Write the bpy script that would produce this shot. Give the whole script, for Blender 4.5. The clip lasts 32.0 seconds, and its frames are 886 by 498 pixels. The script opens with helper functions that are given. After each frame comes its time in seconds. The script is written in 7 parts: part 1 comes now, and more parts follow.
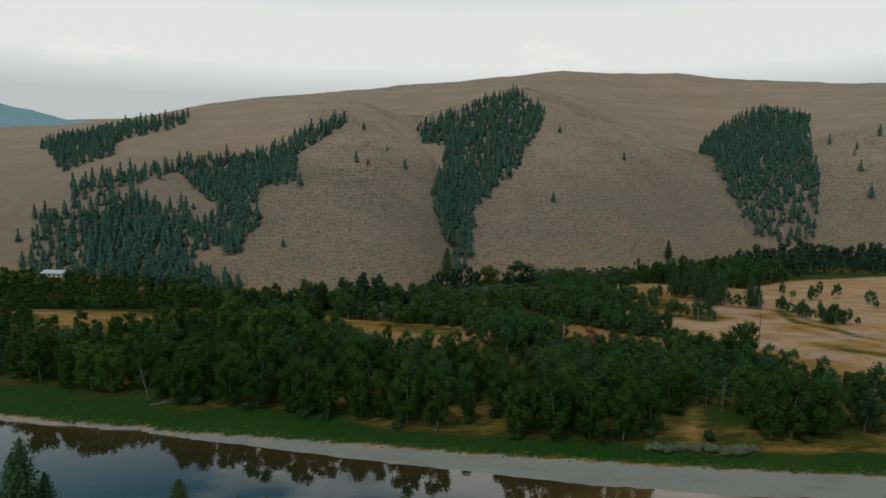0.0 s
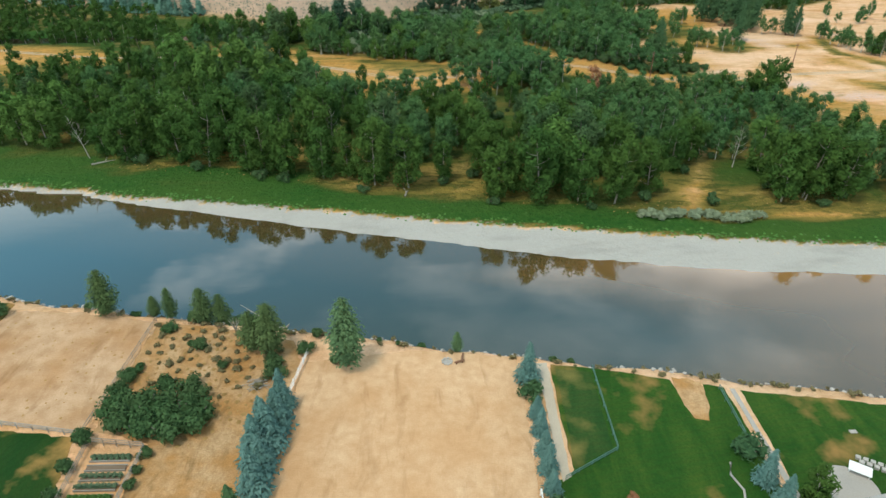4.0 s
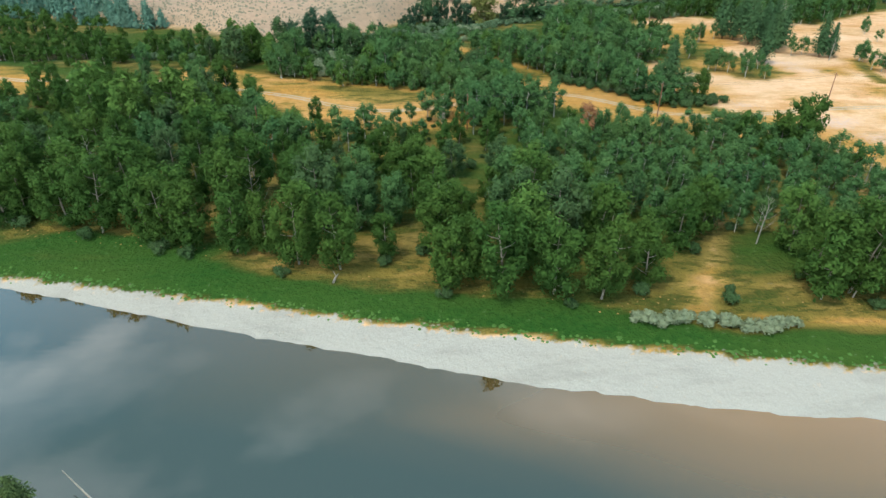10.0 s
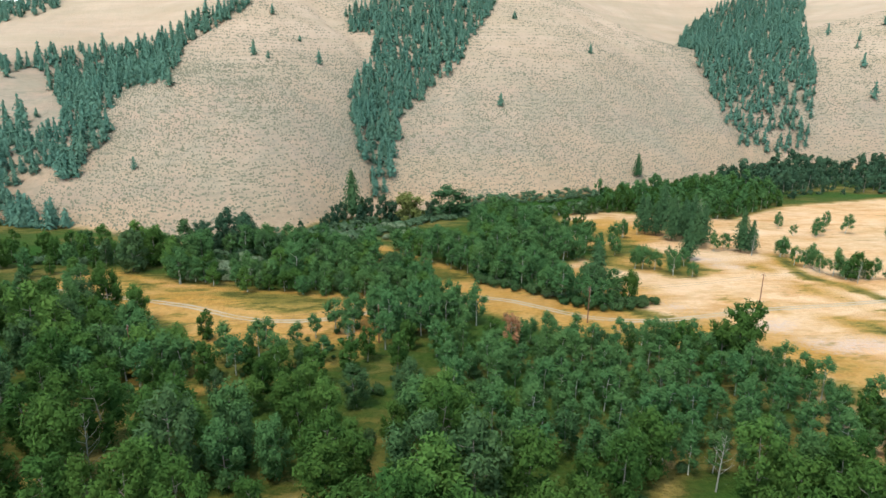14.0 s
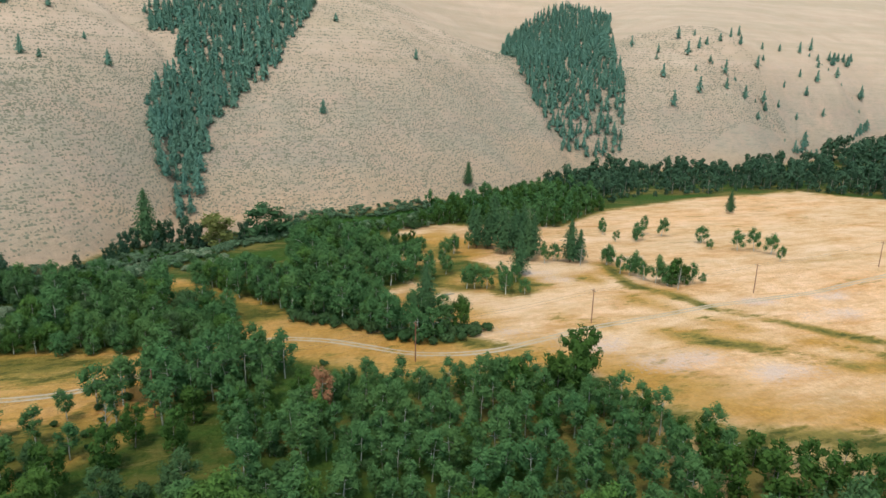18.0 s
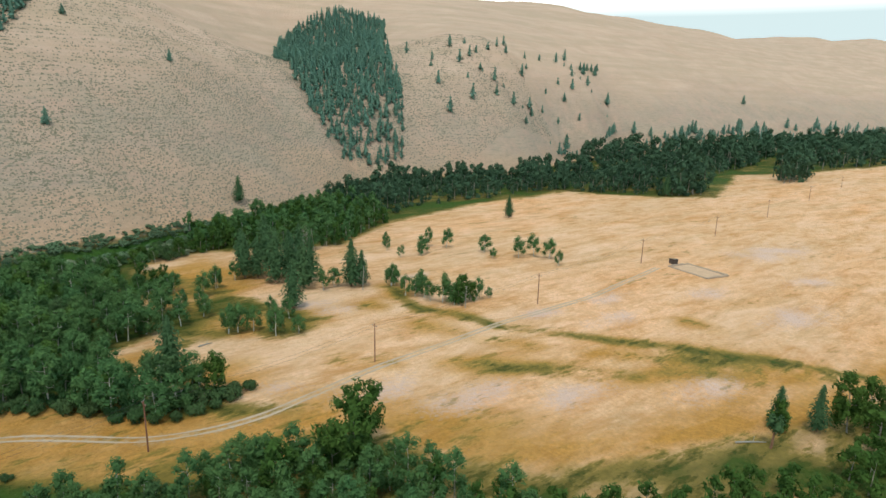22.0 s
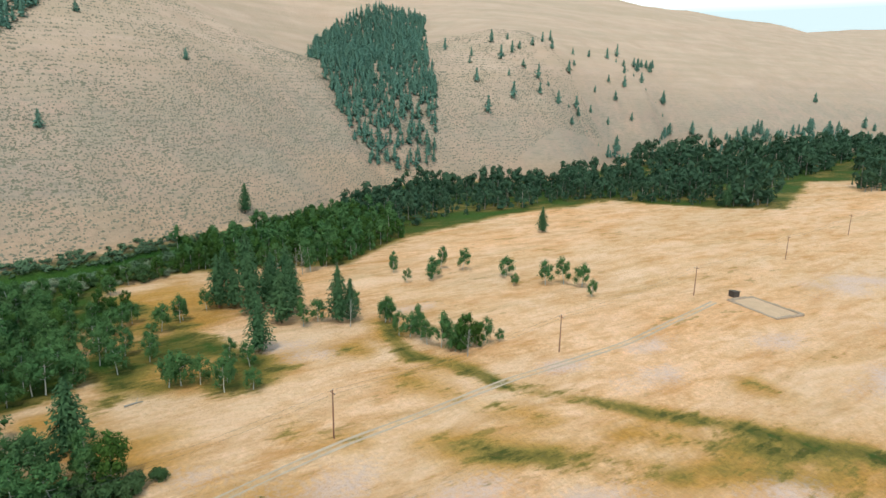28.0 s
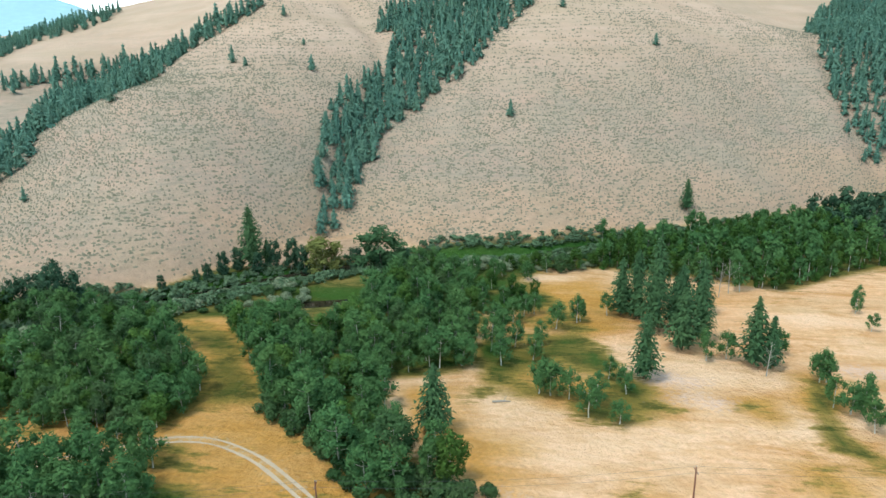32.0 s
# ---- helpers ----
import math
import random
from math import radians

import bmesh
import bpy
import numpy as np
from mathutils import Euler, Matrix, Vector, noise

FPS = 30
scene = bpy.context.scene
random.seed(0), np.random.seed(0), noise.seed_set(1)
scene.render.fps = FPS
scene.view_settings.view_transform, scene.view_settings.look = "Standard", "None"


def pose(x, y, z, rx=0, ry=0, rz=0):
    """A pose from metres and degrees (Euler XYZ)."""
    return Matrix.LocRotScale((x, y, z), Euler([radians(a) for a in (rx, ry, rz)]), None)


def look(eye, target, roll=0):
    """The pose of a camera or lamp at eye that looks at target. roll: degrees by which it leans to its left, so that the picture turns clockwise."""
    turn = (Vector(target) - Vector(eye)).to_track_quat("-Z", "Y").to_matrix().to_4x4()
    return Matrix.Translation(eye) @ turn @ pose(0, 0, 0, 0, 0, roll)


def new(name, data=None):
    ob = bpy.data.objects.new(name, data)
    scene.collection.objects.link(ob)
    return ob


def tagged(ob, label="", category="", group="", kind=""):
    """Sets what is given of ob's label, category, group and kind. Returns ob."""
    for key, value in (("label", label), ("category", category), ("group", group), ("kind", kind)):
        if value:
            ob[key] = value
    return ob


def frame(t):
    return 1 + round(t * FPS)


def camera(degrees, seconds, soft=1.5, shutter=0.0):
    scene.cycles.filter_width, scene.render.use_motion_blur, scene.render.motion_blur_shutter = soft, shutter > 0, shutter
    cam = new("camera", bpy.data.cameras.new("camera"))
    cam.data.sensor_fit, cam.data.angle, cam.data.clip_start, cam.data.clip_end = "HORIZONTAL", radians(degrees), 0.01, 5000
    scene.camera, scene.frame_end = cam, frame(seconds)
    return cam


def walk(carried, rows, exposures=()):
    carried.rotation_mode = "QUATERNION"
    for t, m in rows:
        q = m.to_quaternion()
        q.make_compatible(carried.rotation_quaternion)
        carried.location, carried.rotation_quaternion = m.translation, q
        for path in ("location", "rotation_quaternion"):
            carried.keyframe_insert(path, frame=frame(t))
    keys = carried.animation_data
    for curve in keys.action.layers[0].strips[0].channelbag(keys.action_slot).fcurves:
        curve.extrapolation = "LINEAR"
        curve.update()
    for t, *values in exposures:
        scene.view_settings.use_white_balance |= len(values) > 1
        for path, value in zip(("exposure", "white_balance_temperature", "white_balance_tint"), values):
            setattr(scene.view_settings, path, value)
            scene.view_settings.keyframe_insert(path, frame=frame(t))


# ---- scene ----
cam = camera(70.56, 32.0)
PATH = [
    (0, (-28.68, 6.88, 70.89), (-24.43, 106.15, 59.59), 0.62),
    (0.5, (-27.21, 10.08, 70.75), (-23.15, 107.89, 50.35), 0.52),
    (1, (-25.92, 13.72, 70.64), (-21.99, 109.18, 41.11), 0.44),
    (1.5, (-24.62, 17.13, 70.6), (-20.93, 109.38, 32.19), 0.32),
    (2, (-23.36, 20.23, 70.78), (-19.97, 108.4, 23.71), 0.24),
    (2.5, (-22.15, 23.55, 71.13), (-18.96, 108.74, 18.84), 0.20),
    (3, (-20.83, 26.95, 71), (-17.87, 112.12, 18.69), 0.09),
    (3.5, (-19.42, 30.1, 70.91), (-16.72, 115.31, 18.65), -0.02),
    (5.5, (-14.01, 42.86, 70.7), (-12.27, 128.08, 18.41), -0.16),
    (6, (-12.73, 46.09, 70.72), (-11.14, 131.24, 18.31), -0.20),
    (6.5, (-11.39, 49.33, 70.6), (-10.04, 134.5, 18.21), -0.17),
    (7, (-9.88, 52.59, 70.68), (-8.9, 137.71, 18.19), -0.24),
    (7.5, (-8.63, 55.9, 70.52), (-7.82, 141.01, 18.03), -0.25),
    (8, (-7.41, 58.98, 70.4), (-6.79, 144.16, 18.02), -0.19),
    (8.5, (-6.08, 62.39, 70.25), (-5.66, 147.55, 17.84), -0.22),
    (9, (-4.98, 65.59, 70.1), (-4.58, 150.77, 17.71), -0.16),
    (9.5, (-3.62, 68.71, 70.07), (-3.49, 153.86, 17.63), -0.16),
    (10, (-2.39, 71.68, 70.04), (-2.45, 156.87, 17.67), -0.18),
    (10.5, (-1.13, 74.34, 70.65), (-1.54, 159.5, 18.23), -0.20),
    (11, (0.17, 77.1, 71.3), (-0.68, 164.61, 22.9), -0.41),
    (11.5, (1.27, 79.85, 71.38), (0.39, 171.17, 30.65), -0.17),
    (12, (2.23, 82.61, 71.08), (1.24, 177.19, 38.62), -0.07),
    (12.5, (3.36, 85.59, 70.76), (2.14, 181.97, 44.13), -0.08),
    (13, (4.72, 88.74, 70.66), (3.27, 185.13, 44.07), -0.09),
    (13.5, (6.06, 92, 70.66), (12.19, 188.21, 44.06), 0.46),
    (14, (7.33, 95.12, 70.63), (16.01, 191.13, 44.07), 0.59),
    (14.5, (8.85, 98.2, 70.78), (18.42, 194.13, 44.22), 0.51),
    (16.5, (14.82, 109.65, 70.74), (35.59, 203.93, 44.7), 0.85),
    (17, (16.49, 112.62, 70.73), (40.36, 206.22, 44.88), 0.86),
    (17.5, (18.35, 115.56, 70.68), (45.74, 208.26, 45.05), 0.92),
    (18, (20.29, 118.25, 70.7), (52.97, 209.29, 45.33), 1.15),
    (18.5, (22.22, 121.04, 70.81), (62.16, 209.21, 45.7), 1.37),
    (19, (24.28, 123.69, 71.01), (71.13, 208.44, 46.07), 1.62),
    (19.5, (26.7, 126.49, 71.19), (80.89, 206.85, 46.58), 1.71),
    (20, (28.88, 129.08, 71.19), (89.05, 205.18, 46.95), 1.91),
    (20.5, (31.41, 131.71, 71.05), (92.02, 207.5, 46.89), 1.68),
    (21, (34.1, 134.14, 70.88), (94.72, 209.95, 46.81), 1.56),
    (21.5, (36.88, 136.3, 70.88), (97.53, 212.11, 46.92), 1.47),
    (22, (39.43, 138.24, 71.02), (100.11, 214.06, 47.15), 1.36),
    (22.5, (41.99, 140.08, 71.14), (102.71, 215.89, 47.37), 1.38),
    (23, (44.97, 142.03, 71.17), (105.69, 217.87, 47.5), 1.28),
    (23.5, (47.93, 143.88, 71.2), (108.63, 219.77, 47.62), 1.21),
    (24, (50.75, 145.63, 71.26), (111.48, 221.52, 47.74), 1.21),
    (24.5, (53.57, 147.35, 71.28), (114.34, 223.21, 47.79), 1.16),
    (25, (56.39, 149.12, 71.33), (117.22, 224.92, 47.79), 1.19),
    (25.5, (59.48, 150.76, 71.44), (120.33, 226.54, 47.89), 1.17),
    (27.5, (71.7, 158.27, 71.24), (129.18, 236.51, 47.28), 1.08),
    (28, (74.55, 160.31, 71.19), (128.52, 240.96, 47.05), 1.03),
    (28.5, (77.39, 162.31, 71.18), (124.98, 246.81, 46.76), 0.79),
    (29, (80.15, 164.32, 71.11), (111.56, 255.97, 46.33), 0.32),
    (29.5, (83.12, 166.26, 71.07), (103.6, 260.86, 45.95), 0.00),
    (30, (85.57, 168.13, 71.39), (98.14, 264.02, 45.94), -0.38),
    (30.5, (87.64, 170.16, 71.79), (91.4, 266.69, 45.96), -0.54),
    (31, (89.76, 172.38, 72.08), (84.86, 268.8, 46.03), -0.83),
    (31.5, (91.76, 174.85, 72.28), (83.06, 270.93, 45.97), -0.97),
    (32, (93.51, 177.46, 72.49), (79.71, 272.92, 46.06), -1.13),
]
EXPOSURES = [(0, -1.95, 6500, 7), (0.5, -1.55, 6500, 7), (1.0, -0.8, 6500, 7), (1.5, -0.25, 6500, 8), (2.0, -0.1, 6500, 8), (2.5, -0.1, 6500, 7), (6, 0.0, 6450, 7), (8, 0.12, 6450, 7), (10.5, 0.2, 6450, 7), (12.5, 0.28, 6450, 7), (14.5, 0.1, 6400, 7), (17, -0.12, 6450, 8), (18, -0.15, 6500, 8), (20, -0.52, 6600, 8), (24, -0.27, 6500, 8), (28, -0.25, 6400, 7), (30, -0.02, 6200, 6), (32, 0.05, 6100, 5)]
walk(cam, [(t, look(eye, target, roll)) for t, eye, target, roll in PATH], EXPOSURES)
# ==== body ====

# ---- sky, sun ----
world = bpy.data.worlds.new("sky")
scene.world = world
world.use_nodes = True
wn, wl = world.node_tree.nodes, world.node_tree.links
wn.clear()
w_out = wn.new("ShaderNodeOutputWorld")
w_bg = wn.new("ShaderNodeBackground")
w_sky = wn.new("ShaderNodeTexSky")
w_sky.sky_type, w_sky.sun_disc = "NISHITA", False
w_sky.sun_elevation, w_sky.sun_rotation = radians(66), radians(228)
w_sky.air_density, w_sky.dust_density = 1.6, 0.6
w_co = wn.new("ShaderNodeTexCoord")
w_map = wn.new("ShaderNodeMapping")
w_map.inputs["Scale"].default_value = (1.0, 1.0, 2.6)
w_map.inputs["Location"].default_value = (0.55, 0.2, 0.3)
w_noise = wn.new("ShaderNodeTexNoise")
w_noise.inputs["Scale"].default_value, w_noise.inputs["Detail"].default_value = 2.3, 7.0
w_noise.inputs["Roughness"].default_value = 0.52
w_ramp = wn.new("ShaderNodeValToRGB")
w_ramp.color_ramp.elements[0].position, w_ramp.color_ramp.elements[1].position = 0.49, 0.62
w_ramp.color_ramp.elements[0].color = (0.05, 0.05, 0.05, 1)
w_ramp.color_ramp.elements[1].color = (1, 1, 1, 1)
w_mix = wn.new("ShaderNodeMixRGB")
w_mix.inputs["Color2"].default_value = (21.0, 20.8, 20.4, 1)
wl.new(w_co.outputs["Generated"], w_map.inputs["Vector"])
wl.new(w_map.outputs["Vector"], w_noise.inputs["Vector"])
wl.new(w_noise.outputs["Fac"], w_ramp.inputs["Fac"])
# a bright veil that thickens towards the horizon
w_sep = wn.new("ShaderNodeSeparateXYZ")
w_veil = wn.new("ShaderNodeMapRange")
w_veil.inputs["From Min"].default_value, w_veil.inputs["From Max"].default_value = 0.24, 0.44
w_veil.inputs["To Min"].default_value, w_veil.inputs["To Max"].default_value = 0.92, 0.0
w_max = wn.new("ShaderNodeMath")
w_max.operation = "MAXIMUM"
wl.new(w_co.outputs["Generated"], w_sep.inputs["Vector"])
wl.new(w_sep.outputs["Z"], w_veil.inputs["Value"])
wl.new(w_veil.outputs["Result"], w_max.inputs[0])
w_thin = wn.new("ShaderNodeMapRange")
w_thin.inputs["From Min"].default_value, w_thin.inputs["From Max"].default_value = 0.42, 0.60
w_thin.inputs["To Min"].default_value, w_thin.inputs["To Max"].default_value = 1.0, 0.16
w_high = wn.new("ShaderNodeMath")
w_high.operation = "MULTIPLY"
wl.new(w_sep.outputs["Z"], w_thin.inputs["Value"])
wl.new(w_ramp.outputs["Color"], w_high.inputs[0])
wl.new(w_thin.outputs["Result"], w_high.inputs[1])
wl.new(w_high.outputs[0], w_max.inputs[1])
wl.new(w_max.outputs[0], w_mix.inputs["Fac"])
w_blue = wn.new("ShaderNodeMixRGB")
w_blue.blend_type = "MULTIPLY"
w_blue.inputs["Fac"].default_value, w_blue.inputs["Color2"].default_value = 1.0, (0.80, 1.62, 1.66, 1)
wl.new(w_sky.outputs["Color"], w_blue.inputs["Color1"])
w_up = wn.new("ShaderNodeMapRange")
w_up.inputs["From Min"].default_value, w_up.inputs["From Max"].default_value = 0.46, 0.66
w_up.inputs["To Max"].default_value = 0.8
w_grey = wn.new("ShaderNodeMixRGB")
w_grey.inputs["Color2"].default_value = (2.5, 3.6, 3.9, 1)
wl.new(w_sep.outputs["Z"], w_up.inputs["Value"])
wl.new(w_up.outputs["Result"], w_grey.inputs["Fac"])
wl.new(w_blue.outputs["Color"], w_grey.inputs["Color1"])
wl.new(w_grey.outputs["Color"], w_mix.inputs["Color1"])
# the pale cyan haze low over the hills
w_low = wn.new("ShaderNodeMapRange")
w_low.inputs["From Min"].default_value, w_low.inputs["From Max"].default_value = 0.115, 0.165
w_haze = wn.new("ShaderNodeMixRGB")
w_bank = wn.new("ShaderNodeMapRange")
w_bank.inputs["From Min"].default_value, w_bank.inputs["From Max"].default_value = 0.55, 0.80
w_side = wn.new("ShaderNodeMixRGB")
w_side.inputs["Color1"].default_value = (13.0, 13.8, 13.9, 1)
w_side.inputs["Color2"].default_value = (6.2, 7.6, 7.9, 1)
wl.new(w_sep.outputs["X"], w_bank.inputs["Value"])
wl.new(w_bank.outputs["Result"], w_side.inputs["Fac"])
wl.new(w_side.outputs["Color"], w_haze.inputs["Color1"])
wl.new(w_sep.outputs["Z"], w_low.inputs["Value"])
wl.new(w_low.outputs["Result"], w_haze.inputs["Fac"])
wl.new(w_mix.outputs["Color"], w_haze.inputs["Color2"])
wl.new(w_haze.outputs["Color"], w_bg.inputs["Color"])
w_bg.inputs["Strength"].default_value = 0.15
wl.new(w_bg.outputs["Background"], w_out.inputs["Surface"])

sun = new("sun", bpy.data.lights.new("sun", "SUN"))
sun.data.energy, sun.data.angle, sun.data.color = 2.6, radians(14), (1.0, 0.94, 0.79)
SUN_AZ, SUN_EL = radians(228), radians(66)
sun_from = Vector((math.sin(SUN_AZ) * math.cos(SUN_EL), math.cos(SUN_AZ) * math.cos(SUN_EL), math.sin(SUN_EL)))
sun.matrix_world = look(sun_from * 500, (0, 0, 0))

# ---- materials ----
def material(name):
    m = bpy.data.materials.new(name)
    m.use_nodes = True
    return m, m.node_tree.nodes, m.node_tree.links, m.node_tree.nodes["Principled BSDF"]


def noise_fac(n, l, scale, detail=5.0, rough=0.55, vector=None, low=0.35, high=0.65, distortion=0.0):
    """A noise between 0 and 1, spread between low and high."""
    t = n.new("ShaderNodeTexNoise")
    t.inputs["Scale"].default_value, t.inputs["Detail"].default_value = scale, detail
    t.inputs["Roughness"].default_value, t.inputs["Distortion"].default_value = rough, distortion
    if vector:
        l.new(vector, t.inputs["Vector"])
    r = n.new("ShaderNodeMapRange")
    r.inputs["From Min"].default_value, r.inputs["From Max"].default_value = low, high
    l.new(t.outputs["Fac"], r.inputs["Value"])
    return r.outputs["Result"]


def mix(n, l, fac, a, b, mode="MIX"):
    m = n.new("ShaderNodeMixRGB")
    m.blend_type = mode
    for key, value in (("Fac", fac), ("Color1", a), ("Color2", b)):
        if isinstance(value, (int, float)):
            m.inputs[key].default_value = value
        elif isinstance(value, tuple):
            m.inputs[key].default_value = (*value[:3], 1)
        else:
            l.new(value, m.inputs[key])
    return m.outputs["Color"]


def maths(n, l, op, a, b=0.0, clamp=False):
    m = n.new("ShaderNodeMath")
    m.operation, m.use_clamp = op, clamp
    for i, value in enumerate((a, b)):
        if isinstance(value, (int, float)):
            m.inputs[i].default_value = value
        else:
            l.new(value, m.inputs[i])
    return m.outputs[0]


def bumped(n, l, b, height, strength, distance):
    u = n.new("ShaderNodeBump")
    u.inputs["Strength"].default_value, u.inputs["Distance"].default_value = strength, distance
    l.new(height, u.inputs["Height"])
    l.new(u.outputs["Normal"], b.inputs["Normal"])


def coords(n, l, scale=(1, 1, 1), turn=0.0):
    c = n.new("ShaderNodeTexCoord")
    m = n.new("ShaderNodeMapping")
    m.inputs["Scale"].default_value = scale
    m.inputs["Rotation"].default_value = (0, 0, turn)
    l.new(c.outputs["Object"], m.inputs["Vector"])
    return m.outputs["Vector"]


def plain(name, colour, rough=0.7, vary=0.25, scale=3.0, metal=0.0, bump=0.0, second=None):
    """A surface with two scales of variation round one colour."""
    m, n, l, b = material(name)
    v = coords(n, l)
    dark = tuple(c * (1 - vary) for c in colour)
    big = noise_fac(n, l, scale * 0.25, 3, vector=v)
    fine = noise_fac(n, l, scale * 3, 4, vector=v)
    c = mix(n, l, big, second or tuple(min(1, c * (1 + vary * 0.5)) for c in colour), colour)
    c = mix(n, l, maths(n, l, "MULTIPLY", fine, 0.5), c, dark)
    l.new(c, b.inputs["Base Color"])
    b.inputs["Roughness"].default_value, b.inputs["Metallic"].default_value = rough, metal
    if bump:
        bumped(n, l, b, fine, 0.6, bump)
    return m


def leaves(name, dark, light, warm, through_light=0.14, rough=0.8, deep=1.0):
    """Foliage: tone by plant, by bough and by single leaf clump, a little light passing through."""
    m, n, l, b = material(name)
    o = n.new("ShaderNodeObjectInfo")
    g = n.new("ShaderNodeNewGeometry")
    dark, light, warm = (tuple(q * k for q in tone_) for tone_, k in ((dark, deep), (light, deep * 1.05), (warm, deep * 1.1)))
    clump = maths(n, l, "ADD", maths(n, l, "MULTIPLY", g.outputs["Random Per Island"], 0.5), 0.2)
    bough = noise_fac(n, l, 0.55, 2, 0.5, g.outputs["Position"], 0.3, 0.7)
    c = mix(n, l, maths(n, l, "ADD", clump, maths(n, l, "MULTIPLY", bough, 0.3)), dark, light)
    stand = noise_fac(n, l, 0.06, 2, 0.5, g.outputs["Position"], 0.34, 0.66)
    tone = maths(n, l, "MULTIPLY", maths(n, l, "ADD", o.outputs["Random"], stand), 0.26)
    c = mix(n, l, tone, c, warm)
    l.new(c, b.inputs["Base Color"])
    b.inputs["Roughness"].default_value = rough
    b.inputs["Specular IOR Level"].default_value = 0.06
    t = n.new("ShaderNodeBsdfTranslucent")
    l.new(mix(n, l, 0.5, c, light), t.inputs["Color"])
    s = n.new("ShaderNodeMixShader")
    s.inputs["Fac"].default_value = through_light
    l.new(b.outputs["BSDF"], s.inputs[1])
    l.new(t.outputs["BSDF"], s.inputs[2])
    l.new(s.outputs["Shader"], n["Material Output"].inputs["Surface"])
    return m


M_COTTON = leaves("cottonwood_leaves", (0.024, 0.080, 0.020), (0.090, 0.200, 0.046), (0.125, 0.195, 0.034), deep=0.58)
M_COTTON_LIGHT = leaves("pale_cottonwood_leaves", (0.055, 0.140, 0.030), (0.130, 0.255, 0.060), (0.140, 0.215, 0.045), deep=0.66)
M_ASPEN = leaves("aspen_leaves", (0.030, 0.098, 0.038), (0.100, 0.216, 0.078), (0.125, 0.198, 0.055), deep=0.78)
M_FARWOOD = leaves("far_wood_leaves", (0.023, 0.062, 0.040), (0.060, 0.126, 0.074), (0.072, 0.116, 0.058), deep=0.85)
M_YELLOW = leaves("yellowing_leaves", (0.090, 0.120, 0.030), (0.180, 0.190, 0.060), (0.160, 0.140, 0.050))
M_RUST = leaves("rust_leaves", (0.22, 0.10, 0.05), (0.34, 0.17, 0.09), (0.30, 0.13, 0.07))
M_PINE = leaves("pine_needles", (0.020, 0.058, 0.027), (0.062, 0.130, 0.058), (0.075, 0.120, 0.045), 0.12, deep=1.0)
M_YOUNGPINE = leaves("young_pine_needles", (0.045, 0.095, 0.045), (0.105, 0.185, 0.085), (0.110, 0.150, 0.060), 0.15)
# hill conifers: needle green lightened towards teal to paint in haze
M_HILLPINE = leaves("hazed_hill_pine_needles", (0.046, 0.120, 0.098), (0.125, 0.250, 0.195), (0.135, 0.205, 0.135), 0.15)
M_BANKPINE = leaves("olive_pine_needles", (0.026, 0.058, 0.022), (0.085, 0.135, 0.050), (0.095, 0.120, 0.045), 0.12)
M_SPRUCE = leaves("blue_spruce_needles", (0.036, 0.095, 0.080), (0.125, 0.225, 0.200), (0.090, 0.165, 0.140), 0.1)
M_WILLOW = leaves("willow_leaves", (0.050, 0.100, 0.050), (0.130, 0.200, 0.110), (0.140, 0.180, 0.110))
M_SILVER = leaves("silver_shrub_leaves", (0.130, 0.175, 0.105), (0.280, 0.330, 0.210), (0.220, 0.240, 0.150))
M_SAGE = leaves("sagebrush_leaves", (0.092, 0.096, 0.070), (0.230, 0.222, 0.168), (0.188, 0.166, 0.118), 0.15)
M_SCRUBWEED = leaves("olive_weed_leaves", (0.090, 0.090, 0.042), (0.190, 0.165, 0.085), (0.180, 0.140, 0.070), 0.2)
M_BUSH = leaves("green_bush_leaves", (0.030, 0.085, 0.032), (0.085, 0.170, 0.062), (0.110, 0.150, 0.065), deep=0.75)
M_GRASS = leaves("bank_grass", (0.030, 0.110, 0.022), (0.075, 0.190, 0.045), (0.120, 0.160, 0.050), 0.2)
M_DRYGRASS = leaves("dry_grass_blades", (0.24, 0.135, 0.05), (0.38, 0.23, 0.095), (0.28, 0.18, 0.06), 0.2)
M_BARK = plain("grey_brown_bark", (0.25, 0.22, 0.18), 0.9, 0.4, 4.0)
M_PALEBARK = plain("pale_aspen_bark", (0.46, 0.44, 0.38), 0.85, 0.45, 5.0)
M_REDBARK = plain("red_brown_pine_bark", (0.20, 0.10, 0.055), 0.9, 0.4, 4.0)
M_DEADWOOD = plain("bleached_dead_wood", (0.30, 0.275, 0.24), 0.9, 0.3, 4.0)

# ---- the lie of the land ----
def line(points, x):
    xs, ys = zip(*points)
    return np.interp(x, xs, ys)


SHORE = [(-5000, 1400), (-400, 255), (-134, 183), (-105, 178), (-85, 171), (-56, 162.3), (-34, 156.3), (-13, 150.8), (6, 145.5), (24, 142),
         (43, 138.6), (65, 136.5), (80, 135), (400, 100), (5000, -300)]
GRASS_EDGE = [(-5000, 1401), (-400, 256), (-134, 183.4), (-105, 178.4), (-91, 173.6), (-84, 172.9), (-70, 170.6), (-56, 167.6), (-36, 163.6), (-15, 159), (8, 155.3),
              (27, 152.2), (46, 149.6), (65, 147), (83, 145.2), (400, 112), (5000, -290)]
CREEK = [(-260, 330), (-70, 337), (-48, 347), (-25, 357), (-4, 377), (14, 393), (49, 412), (84, 421), (98, 427), (121, 440), (147, 450), (180, 466),
         (220, 486), (300, 512), (420, 500), (600, 470)]

CREEK_LOOP = [(18, 358.5), (28, 361), (38, 364)]


def near_lip(x):
    return 109.8 - 0.2 * x


